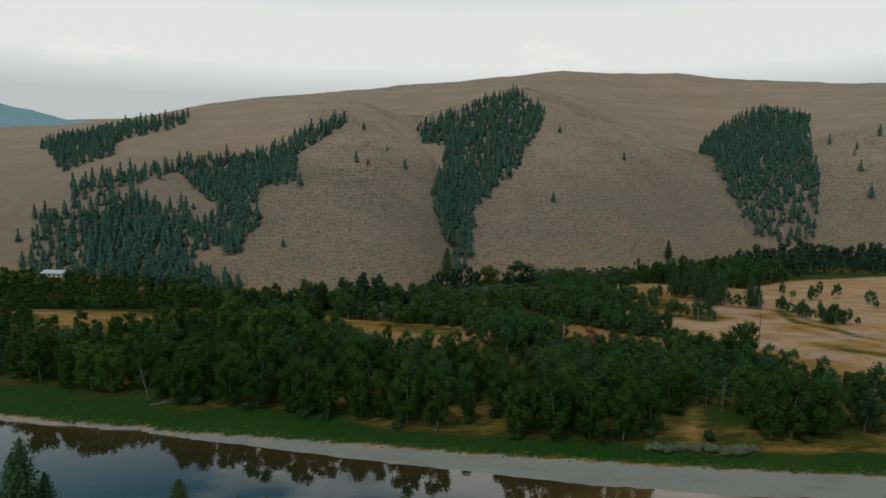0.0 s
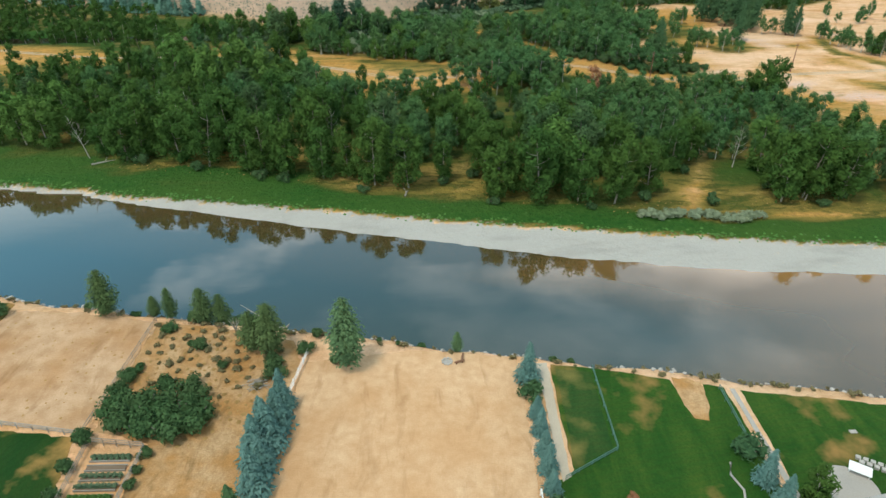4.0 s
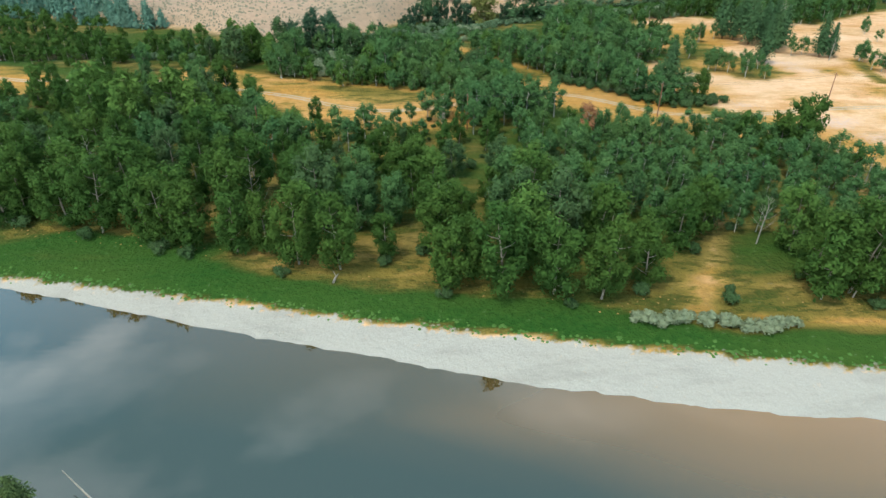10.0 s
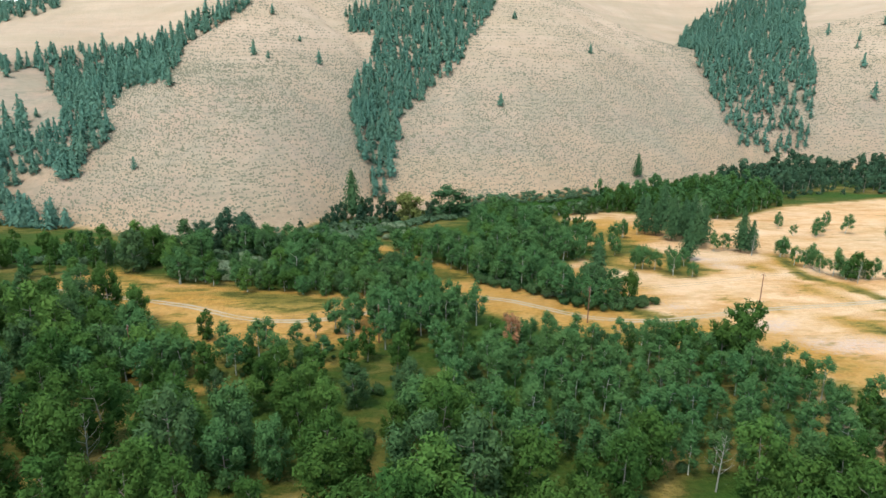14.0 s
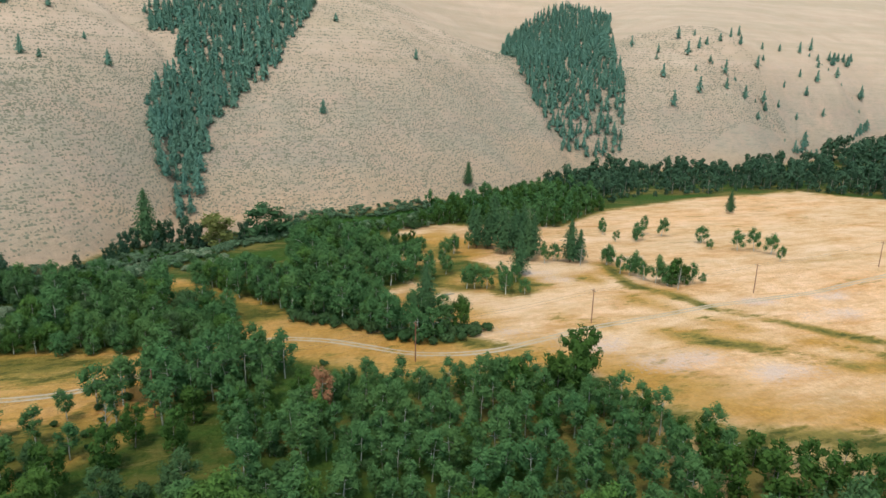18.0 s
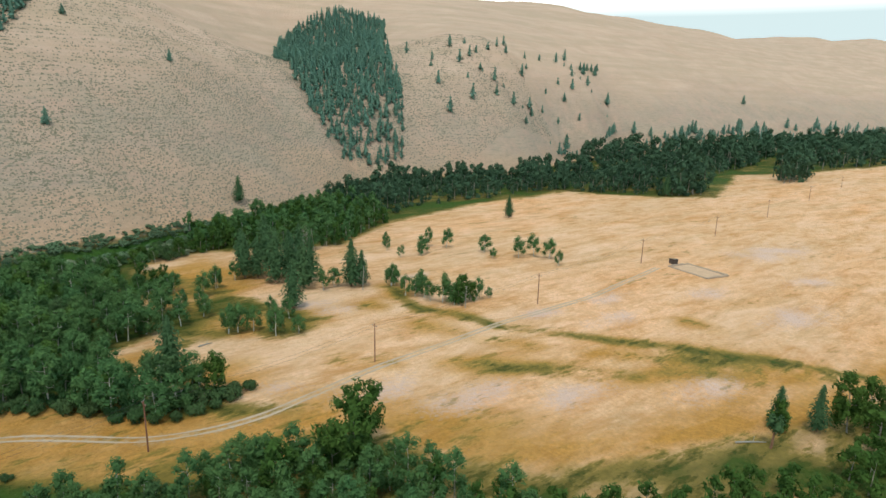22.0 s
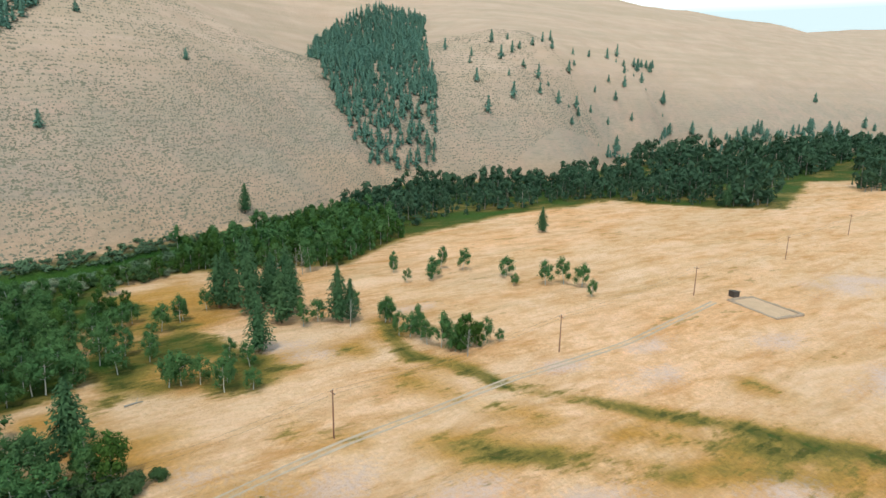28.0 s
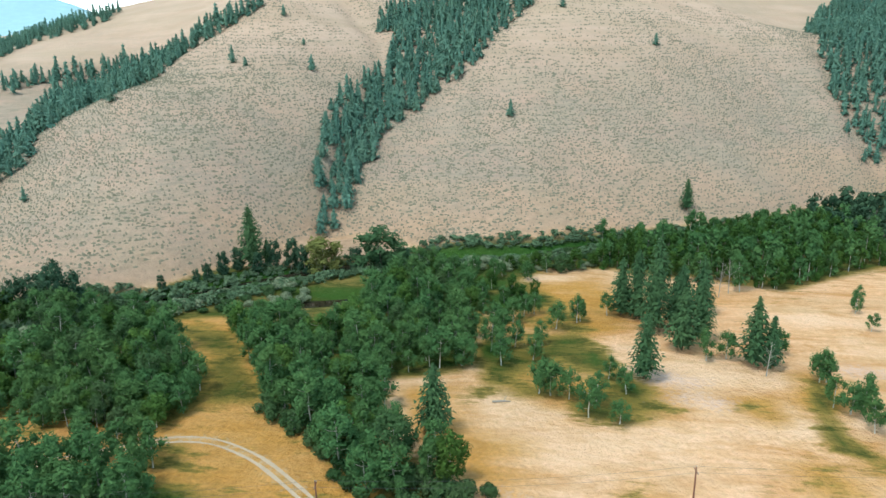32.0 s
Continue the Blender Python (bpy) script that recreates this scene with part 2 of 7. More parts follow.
def to_line(points, x, y):
    """The distance from a bent line in the plan."""
    best = np.full(np.shape(x), 1e9)
    for (ax, ay), (bx, by) in zip(points, points[1:]):
        dx, dy = bx - ax, by - ay
        s = np.clip(((x - ax) * dx + (y - ay) * dy) / (dx * dx + dy * dy), 0, 1)
        best = np.minimum(best, np.hypot(x - ax - s * dx, y - ay - s * dy))
    return best


def inside(points, x, y):
    """Whether places lie within an outline of the plan."""
    hit = np.zeros(np.shape(x), bool)
    for (ax, ay), (bx, by) in zip(points, points[1:] + points[:1]):
        if ay != by:
            hit ^= ((ay > y) != (by > y)) & (x < (bx - ax) * (y - ay) / (by - ay) + ax)
    return hit


def swell(x, y, size, seed=0.0):
    """Soft uneven ground, from a few crossing waves."""
    a, b = x / size + seed, y / size - seed * 0.7
    return (np.sin(a + 1.3 * np.sin(b * 0.7)) + np.sin(b * 1.1 + 1.7 * np.sin(a * 0.6 + 1)) + 0.5 * np.sin(2.3 * a - 1.9 * b + seed)) / 2.5


# Crests, faces and beds of the hill behind the valley, each from foot to top.
FOOT = [(-900, 620), (-600, 520), (-317, 445), (-196, 398), (-130, 376), (-76, 349), (-47, 353), (-28, 370), (-12, 398), (-2, 434), (22, 440), (50, 416),
        (85, 425), (120, 446), (160, 470), (200, 485), (244, 518), (300, 556), (335, 560), (387, 540), (512, 560), (600, 600), (695, 622), (760, 585),
        (1135, 580), (1500, 560), (2300, 560)]
SPUR_WEST = [(-55, 420, 45), (-78, 490, 72), (-81, 552, 88), (-96, 640, 130), (-108, 740, 160)]
SPUR_WEST_FACE = [(-36, 400, 20), (-30, 450, 45), (-34, 520, 68), (-39, 576, 84), (-41, 632, 104), (-110, 420, 36), (-118, 480, 66), (-130, 560, 82)]
BED_ONE = [(-3, 486, 33), (0, 540, 58), (-2, 590, 77), (-22, 680, 112), (-58, 800, 148)]
SPUR_MID = [(30, 463, 26), (54, 509, 53), (84, 519, 56), (115, 641, 121), (95, 720, 158), (110, 800, 184)]
SPUR_MID_FACE = [(125, 520, 52), (142, 595, 94), (171, 611, 93), (215, 640, 86), (200, 560, 50), (245, 590, 50), (240, 720, 112), (283, 800, 121), (60, 580, 92), (40, 640, 112)]
BED_TWO = [(286, 590, 42), (290, 640, 70), (323, 800, 104), (390, 900, 140)]
SPUR_EAST = [(335, 575, 32), (367, 590, 55), (430, 640, 95), (475, 800, 143), (475, 590, 66), (549, 672, 120), (520, 610, 62)]
SLOPE_EAST = [(640, 640, 60), (676, 640, 72), (800, 700, 100), (1000, 700, 95), (1300, 700, 95), (1800, 720, 110), (2300, 720, 120)]
SPUR_FAR_WEST = [(-190, 470, 40), (-165, 530, 60), (-300, 520, 57), (-215, 610, 66), (-265, 610, 84), (-324, 800, 147), (-461, 800, 108), (-207, 800, 160), (-480, 640, 60), (-700, 800, 80)]
TOP = [(-900, 1150, 150), (-600, 1100, 154), (-300, 1000, 186), (-60, 980, 208), (60, 1000, 222), (220, 1000, 238), (390, 1000, 233), (563, 1000, 226), (711, 1000, 225),
       (986, 1000, 243), (1270, 1000, 240), (1557, 1000, 238), (2174, 1000, 268), (2700, 1000, 300)]
BEYOND = [(-1400, 1700, 90), (-500, 1700, 130), (200, 1700, 190), (900, 1700, 200), (1800, 1700, 210), (2600, 1700, 220)]

_known = [(x, y, 4.5) for x, y in FOOT] + [(x, y - 45, -17) for x, y in FOOT] + [(x, y - 220, -70) for x, y in FOOT[::2]]
for some in (SPUR_WEST, SPUR_WEST_FACE, BED_ONE, SPUR_MID, SPUR_MID_FACE, BED_TWO, SPUR_EAST, SLOPE_EAST, SPUR_FAR_WEST, TOP, BEYOND):
    _known += some
_known = np.array(_known, float)
_near = lambda d: np.sqrt(d * d + 18.0 ** 2)
_sys = _near(np.hypot(_known[:, None, 0] - _known[None, :, 0], _known[:, None, 1] - _known[None, :, 1]))
_n = len(_known)
_flat = np.c_[np.ones(_n), _known[:, 0] / 1000, _known[:, 1] / 1000]
_big = np.block([[_sys - 4.0 * np.eye(_n), _flat], [_flat.T, np.zeros((3, 3))]])
_weights = np.linalg.solve(_big, np.r_[_known[:, 2], 0, 0, 0])


def hill(x, y):
    x, y = np.asarray(x, float), np.asarray(y, float)
    h = _weights[_n] + _weights[_n + 1] * x / 1000 + _weights[_n + 2] * y / 1000
    for (kx, ky, _), wgt in zip(_known, _weights):
        h = h + wgt * _near(np.hypot(x - kx, y - ky))
    return h


def valley(x, y):
    x, y = np.asarray(x, float), np.asarray(y, float)
    s = y - near_lip(x) + 0.8 * swell(x, y, 3.0)
    near = np.interp(s, [-2.9, -2.2, 1.5, 7], [5.0, 4.7, -0.1, -2.2])
    shore, edge = line(SHORE, x), line(GRASS_EDGE, x)
    wob = 0.45 * swell(x, y, 2.6, 2.0) + 0.3 * swell(x, y, 0.9, 1.0)
    a = y + wob
    far = np.where(a < shore, np.interp(a - shore, [-12, 0], [-2.2, 0]),
                   np.where(a < edge, 0.9 * (a - shore) / np.maximum(edge - shore, 0.5), np.interp(a - edge, [0, 1.2, 5, 25, 80], [0.9, 1.5, 2.0, 3.2, 4.5])))
    z = np.where(y < 0.5 * (near_lip(x) + shore), near, far)
    z = z + np.where(a > edge + 20, 0.25 * swell(x, y, 14.0, 4.0), 0)
    return z - 3.2 * np.exp(-(np.minimum(to_line(CREEK, x, y), to_line(CREEK_LOOP, x, y) + 3.0) / 8.0) ** 2)


GULLIES = [([(470, 668), (487, 640), (505, 625), (528, 603), (549, 585), (566, 572)], 4.0, 5.0), ([(662, 740), (678, 708), (690, 690), (702, 668), (716, 641), (724, 625)], 3.5, 4.5), ([(300, 690), (290, 640), (286, 600), (290, 568)], 4.0, 9.0), ([(-58, 700), (-18, 640), (-2, 590), (0, 540), (-3, 486), (2, 440)], 4.0, 8.0)]


def ground_height(x, y):
    h = hill(x, y)
    for bed, deep, broad in GULLIES:
        h = h - deep * np.exp(-(to_line(bed, np.asarray(x, float), np.asarray(y, float)) / broad) ** 2)
    rough = np.clip(swell(x, y, 31.0, 6.0), 0, 1) * np.clip((h - 8) / 20, 0, 1) * np.clip((110 - h) / 30, 0, 1)
    h = h + rough * (1.1 * swell(x * 1.0, y * 0.35, 4.6, 1.0) + 0.5 * swell(x, y, 2.9, 8.0))
    h = h + np.clip((h - 6) / 30, 0, 1) * (1.3 * swell(x, y, 17.0, 3.0) + 0.5 * swell(x, y, 6.0, 5.0))
    return np.maximum(valley(x, y), h)

# ---- ground ----
CLEARING = [(-104, 296), (-90, 312), (-65, 296), (-38, 287), (-5, 281), (20, 281), (24, 287), (21, 298), (7, 318), (-12, 337), (2, 341), (20, 321), (33, 300), (46, 287), (56, 277), (72, 262), (96, 246),
            (88, 236), (66, 242), (53, 250), (36, 266), (14, 268), (3, 249), (0, 238), (-20, 226), (-37, 222), (-50, 226), (-52, 242), (-44, 257), (-66, 272)]
CLEARING_WEST = [(-215, 320), (-203, 300), (-183, 272), (-162, 272), (-138, 284), (-146, 300), (-181, 317)]
FIELD = [(62, 306), (68, 284), (82, 271), (96, 250), (108, 218), (118, 206), (150, 194), (185, 182), (240, 176), (700, 120), (2500, -100), (2500, 380), (900, 380), (700, 400), (620, 425), (470, 362), (431, 383),
         (392, 437), (306, 433), (224, 411), (190, 388), (176, 378), (146, 390), (122, 399), (102, 398), (93, 386), (85, 368), (82, 340), (80, 312)]
GROVE = [(80, 300), (98, 301), (112, 290), (124, 300), (114, 328), (108, 350), (98, 384), (78, 392)]
ROAD = [(-330, 315), (-203, 309), (-150, 293), (-104, 294), (-73, 283), (-50, 274), (-37, 265), (-28, 261.3), (-18, 260.5), (-7, 262), (8, 270), (23, 278.8), (32, 279.5), (44, 274),
        (56.5, 264.3), (63, 258.5), (74, 255), (85, 254.5), (98.5, 257.5), (119.6, 261.8), (145, 264), (167, 266.5), (185, 266.6), (208, 267.5), (240, 272), (262, 276)]
SWALES = [[(157, 315), (152, 292), (159, 282), (161, 274), (162, 264), (172, 251), (180, 239), (192, 225), (198, 213), (208, 199), (215, 186)], [(134, 253), (141, 246), (146, 240), (158, 231), (163, 226), (178, 215), (192, 201), (206, 191)], [(112, 271), (117, 265), (122, 262)], [(88, 251), (96, 247), (101, 240), (108, 234), (115, 227)], [(145, 279), (151, 263), (161, 248)], [(169, 234), (185, 220), (201, 201), (208, 184)], [(136, 252), (142, 245), (148, 239)], [(141, 303), (143, 298)], [(150, 234), (156, 227), (168, 219)], [(214, 235), (214, 229)], [(96, 221), (102, 210), (118, 208), (130, 197), (143, 186)]]
PALE = [(124, 314, 8), (112, 251, 9), (127, 235, 10), (89, 265, 7), (295, 231, 10), (248, 215, 13), (212, 264, 8), (181, 266, 7), (172, 323, 7), (174, 206, 9), (147, 222, 8), (197, 249, 9), (128, 305, 7), (330, 262, 20), (246, 246, 9)]


def steps(*spans):
    """Grid lines from spans of (start, end, first step, last step)."""
    out = []
    for a, b, s0, s1 in spans:
        x = a
        while x < b - 1e-6:
            out.append(x)
            x += s0 + (s1 - s0) * (x - a) / (b - a)
    return np.array(out + [spans[-1][1]])


def grid_mesh(name, xs, ys, z, **layers):
    """A sheet over grid lines, with colour layers by corner."""
    nx, ny = len(xs), len(ys)
    gx, gy = np.meshgrid(xs, ys)
    me = bpy.data.meshes.new(name)
    me.vertices.add(nx * ny)
    me.vertices.foreach_set("co", np.stack([gx, gy, z], -1).ravel().astype(np.float32))
    i = (np.arange(ny - 1)[:, None] * nx + np.arange(nx - 1)).ravel()
    quads = np.stack([i, i + 1, i + nx + 1, i + nx], -1)
    me.loops.add(quads.size)
    me.loops.foreach_set("vertex_index", quads.ravel().astype(np.int32))
    me.polygons.add(len(quads))
    me.polygons.foreach_set("loop_start", np.arange(0, quads.size, 4, dtype=np.int32))
    me.polygons.foreach_set("use_smooth", np.ones(len(quads), bool))
    me.update(calc_edges=True)
    for key, rgb in layers.items():
        at = me.color_attributes.new(key, "FLOAT_COLOR", "POINT")
        at.data.foreach_set("color", np.concatenate([rgb, np.ones((*rgb.shape[:2], 1))], -1).ravel().astype(np.float32))
    return me


def soft_in(points, x, y, edge=4.0):
    d = to_line(points + points[:1], x, y)
    return np.clip(0.5 + np.where(inside(points, x, y), d, -d) / edge, 0, 1)


gxs = steps((-4600, -1000, 200, 120), (-1000, -360, 60, 12), (-360, -140, 8, 2.2), (-140, 300, 2.5, 2.5), (300, 460, 2.5, 5), (460, 900, 5, 14), (900, 4600, 20, 250))
gys = steps((-3000, -200, 300, 50), (-200, 60, 40, 4), (60, 90, 4, 1.6), (90, 190, 1.5, 1.5), (190, 400, 2.3, 2.3), (400, 480, 2.3, 2.6), (480, 800, 3.2, 8), (800, 1100, 8, 14), (1100, 4600, 20, 250))
GX, GY = np.meshgrid(gxs, gys)
GZ = ground_height(GX, GY)
g_hill = np.clip((hill(GX, GY) - valley(GX, GY) + 0.5) / 2.5, 0, 1)
g_hill = np.maximum(g_hill, soft_in([(-22, 392), (-12, 408), (-2, 436), (24, 442), (50, 418), (34, 409), (10, 398)], GX, GY, 6))
g_hill *= 1 - np.exp(-(to_line(CREEK, GX, GY) / 10.0) ** 4)
g_edge = line(GRASS_EDGE, GX)
g_shore = line(SHORE, GX)
g_wob = GY + 0.45 * swell(GX, GY, 2.6, 2.0) + 0.3 * swell(GX, GY, 0.9, 1.0)
g_field = soft_in(FIELD, GX, GY, 10)
g_clear = np.maximum(soft_in(CLEARING, GX, GY, 7), soft_in(CLEARING_WEST, GX, GY, 7))
g_gravel = np.clip((g_edge - g_wob) / 1.2 + 0.5, 0, 1) * (GY > 0.5 * (near_lip(GX) + g_shore))
g_strip = np.clip((g_wob - g_edge) / 1.0, 0, 1) * np.clip((g_edge + 12 + 3 * swell(GX, GY, 9.0) - GY) / 5, 0, 1)
g_green = np.full(GX.shape, 0.76) * (1 - g_field) * (1 - g_clear)
for some in ([(-110, 191), (-62, 181), (-40, 174)], [(-34, 171), (-8, 166), (22, 159)], [(40, 160), (62, 158), (100, 156)], [(44, 162), (50, 176), (58, 190)], [(-20, 164), (-4, 160.5)]):
    g_green *= 1 - ((0.35 if some[0][0] == 44 else 0.5) + 0.3 * swell(GX, GY, 4.0, 1.0)) * np.exp(-(to_line(some, GX, GY) / ((2.6 if some[0][0] == 44 else 1.0) + 0.6 * swell(GX, GY, 5.0))) ** 2)
g_front = np.clip((g_edge + 24 - GY) / 8, 0, 1) * (GY > g_edge) * (GX > -140) * (GX < 120)
g_green = g_green * (1 - 0.10 * g_front * np.clip(0.75 + 0.6 * swell(GX * 0.4, GY, 3.2, 3.0), 0, 1.3))
g_green = np.maximum(g_green, g_strip)
g_meadow = np.clip((g_edge + 22 + 3 * swell(GX, GY, 7.0, 1.0) - GY) / 6, 0, 1) * (GY > g_edge) * np.interp(GX, [-60, -25, 0], [0.92, 0.72, 0.46])
g_green = np.maximum(g_green, g_meadow + 0.22 * g_meadow * swell(GX * 0.35, GY, 2.8, 3.0))
g_green = np.maximum(g_green, g_clear * np.clip(0.20 + 0.24 * swell(GX, GY, 7.0, 5.0) + 0.46 * np.clip((to_line(ROAD, GX, GY) - 5) / 9, 0, 1), 0, 0.72))
for some in SWALES:
    g_green = np.maximum(g_green, ((0.66 if some is SWALES[0] else 0.42) + 0.24 * swell(GX, GY, 5.0, 2.0)) * np.exp(-(to_line(some, GX, GY) / (3.9 + 1.9 * swell(GX, GY, 9.0))) ** 2))
g_green = np.maximum(g_green, 0.86 * soft_in(GROVE, GX, GY, 9) * (0.75 + 0.4 * swell(GX, GY, 6.0, 1.0)))
g_green = np.maximum(g_green, 1.25 * np.exp(-(to_line(CREEK, GX, GY) / 20.0) ** 2))
g_green = np.maximum(g_green, 0.42 * np.exp(-(to_line([(310, 452), (360, 456), (420, 430)], GX, GY) / 14.0) ** 2))
g_green = np.maximum(g_green, 0.4 * np.exp(-(to_line([(560, 430), (680, 470), (900, 470)], GX, GY) / 22.0) ** 2))
g_green *= 1 - soft_in([(98, 214), (120, 200), (150, 188), (185, 180), (260, 170), (260, 150), (96, 152), (92, 190)], GX, GY, 6) * np.clip(0.32 + 0.42 * swell(GX, GY, 6.0, 4.0), 0, 0.8)
g_green = np.clip(g_green, 0, 1) * (1 - g_hill) * (1 - g_gravel)
g_near = np.clip((near_lip(GX) + 2 - GY) / 2, 0, 1)
g_green *= 1 - g_near
d_road = to_line(ROAD, GX, GY)
g_road = 0.48 * np.exp(-(d_road / 2.2) ** 2)
g_pale = np.zeros(GX.shape)
for px, py, pr in PALE:
    g_pale = np.maximum(g_pale, (0.80 + 0.35 * swell(GX, GY, 3.5, 6.0)) * np.exp(-(((GX - px) * 0.62 + (GY - py) * 0.25) ** 2 + ((GY - py) * 1.3) ** 2) / pr ** 2))
g_orange = np.maximum(np.clip(3 * np.maximum(soft_in(CLEARING, GX, GY, 16), soft_in(CLEARING_WEST, GX, GY, 16)), 0, 1), np.clip((g_edge + 34 + 6 * swell(GX, GY, 8.0, 3.0) - GY) / 8, 0, 1) * (GY > g_edge) * 0.9)
g_orange = np.maximum(g_orange, g_field * np.clip(1.1 - to_line([(70, 300), (96, 247), (118, 206), (185, 182), (300, 168)], GX, GY) / 20, 0, 1))
g_orange = np.maximum(g_orange, 0.85 * g_field * soft_in([(78, 306), (112, 292), (126, 302), (112, 330), (124, 352), (120, 396), (86, 380), (80, 350)], GX, GY, 14))
for some in SWALES:
    g_orange = np.maximum(g_orange, 0.75 * g_field * np.exp(-(to_line(some, GX, GY) / 6.5) ** 2))

M_GROUND, n, l, b = material("valley_and_hill_ground")
v = coords(n, l)
vs = coords(n, l, (0.35, 1.0, 1.0), radians(18))
za, zb = n.new("ShaderNodeAttribute"), n.new("ShaderNodeAttribute")
za.attribute_name, zb.attribute_name = "zones", "wear"
sa, sb = n.new("ShaderNodeSeparateColor"), n.new("ShaderNodeSeparateColor")
l.new(za.outputs["Color"], sa.inputs["Color"])
l.new(zb.outputs["Color"], sb.inputs["Color"])
tuft = noise_fac(n, l, 0.9, 6, 0.62, v, 0.32, 0.68)
patch = noise_fac(n, l, 0.055, 6, 0.6, vs, 0.36, 0.64)
wide = noise_fac(n, l, 0.02, 4, 0.55, vs, 0.36, 0.64, 0.4)
grit = noise_fac(n, l, 5.0, 4, 0.6, v, 0.3, 0.7)
dry = mix(n, l, patch, (0.90, 0.555, 0.350), (0.82, 0.430, 0.215))
dry = mix(n, l, maths(n, l, "MULTIPLY", wide, 0.45), dry, (0.60, 0.46, 0.30))
dry = mix(n, l, maths(n, l, "MULTIPLY", tuft, 0.45), dry, (0.38, 0.22, 0.09))
streak = noise_fac(n, l, 0.16, 6, 0.68, vs, 0.48, 0.66, 0.6)
dry = mix(n, l, maths(n, l, "MULTIPLY", streak, 0.68), dry, (0.50, 0.225, 0.062))
clump = noise_fac(n, l, 0.33, 7, 0.68, vs, 0.50, 0.64)
dry = mix(n, l, maths(n, l, "MULTIPLY", clump, 0.6), dry, (0.52, 0.25, 0.085))
band = noise_fac(n, l, 0.09, 7, 0.7, coords(n, l, (0.22, 1.0, 1.0), radians(-40)), 0.52, 0.70, 0.8)
mottle = noise_fac(n, l, 0.2, 8, 0.68, v, 0.46, 0.64, 0.5)
dry = mix(n, l, maths(n, l, "MULTIPLY", mottle, 0.42), dry, (0.52, 0.27, 0.10))
bleach = noise_fac(n, l, 0.07, 8, 0.66, vs, 0.42, 0.74, 0.6)
dry = mix(n, l, maths(n, l, "MULTIPLY", bleach, 0.5), dry, (0.86, 0.62, 0.46))
dry = mix(n, l, maths(n, l, "MULTIPLY", band, 0.4), dry, (0.34, 0.20, 0.06))
ochre = mix(n, l, tuft, (0.62, 0.300, 0.075), (0.40, 0.205, 0.050))
ochre = mix(n, l, maths(n, l, "MULTIPLY", bleach, 0.6), ochre, (0.70, 0.42, 0.20))
ochre = mix(n, l, maths(n, l, "MULTIPLY", mottle, 0.45), ochre, (0.36, 0.17, 0.04))
ochre = mix(n, l, maths(n, l, "MULTIPLY", patch, 0.22), ochre, (0.26, 0.18, 0.04))


def ragged(channel, wobble, amount, low, high):
    w = maths(n, l, "MULTIPLY", maths(n, l, "SUBTRACT", wobble, 0.5), amount)
    r = n.new("ShaderNodeMapRange")
    r.inputs["From Min"].default_value, r.inputs["From Max"].default_value = low, high
    l.new(maths(n, l, "ADD", channel, w), r.inputs["Value"])
    return r.outputs["Result"]


c = mix(n, l, ragged(sb.outputs[2], patch, 0.6, 0.25, 0.8), dry, ochre)
pale = mix(n, l, grit, (0.70, 0.51, 0.44), (0.58, 0.41, 0.35))
c = mix(n, l, maths(n, l, "MULTIPLY", ragged(sb.outputs[1], tuft, 0.5, 0.35, 0.95), 0.85), c, pale)
lush = mix(n, l, tuft, (0.014, 0.064, 0.010), (0.034, 0.098, 0.016))
lush = mix(n, l, maths(n, l, "MULTIPLY", patch, 0.4), lush, (0.070, 0.108, 0.020))
under = mix(n, l, tuft, (0.050, 0.068, 0.014), (0.130, 0.105, 0.026))
green = mix(n, l, ragged(sa.outputs[0], patch, 0.25, 0.66, 0.88), under, lush)
uneven_edge = maths(n, l, "MULTIPLY", maths(n, l, "ADD", patch, clump), 0.5)
olive = mix(n, l, tuft, (0.270, 0.195, 0.045), (0.145, 0.124, 0.028))
c = mix(n, l, maths(n, l, "MULTIPLY", ragged(sa.outputs[0], uneven_edge, 0.7, 0.14, 0.42), 0.9), c, olive)
c = mix(n, l, ragged(sa.outputs[0], uneven_edge, 0.6, 0.42, 0.64), c, green)
road = mix(n, l, grit, (0.60, 0.48, 0.34), (0.50, 0.38, 0.25))
c = mix(n, l, ragged(sb.outputs[0], tuft, 0.35, 0.3, 0.7), c, road)
# hill: pale earth with dry bunch grass, and barer tan patches
scree = noise_fac(n, l, 0.35, 8, 0.65, v, 0.35, 0.65)
face = mix(n, l, wide, (0.500, 0.335, 0.262), (0.390, 0.270, 0.215))
face = mix(n, l, maths(n, l, "MULTIPLY", scree, 0.40), face, (0.300, 0.262, 0.205))
face = mix(n, l, maths(n, l, "MULTIPLY", patch, 0.40), face, (0.520, 0.350, 0.245))
rill = noise_fac(n, l, 0.06, 6, 0.6, coords(n, l, (1.0, 0.22, 0.4), radians(8)), 0.44, 0.68, 0.5)
face = mix(n, l, maths(n, l, "MULTIPLY", rill, 0.45), face, (0.310, 0.236, 0.190))
ledge = noise_fac(n, l, 0.34, 6, 0.65, coords(n, l, (0.30, 0.30, 2.2)), 0.48, 0.66, 0.3)
face = mix(n, l, maths(n, l, "MULTIPLY", ledge, 0.55), face, (0.262, 0.240, 0.190))
brush = noise_fac(n, l, 0.045, 5, 0.6, v, 0.38, 0.60)
belt = n.new("ShaderNodeMapRange")
belt.interpolation_type = "SMOOTHSTEP"
belt.inputs["From Min"].default_value, belt.inputs["From Max"].default_value = 98, 60
height_z = n.new("ShaderNodeSeparateXYZ")
l.new(v, height_z.inputs["Vector"])
l.new(height_z.outputs["Z"], belt.inputs["Value"])
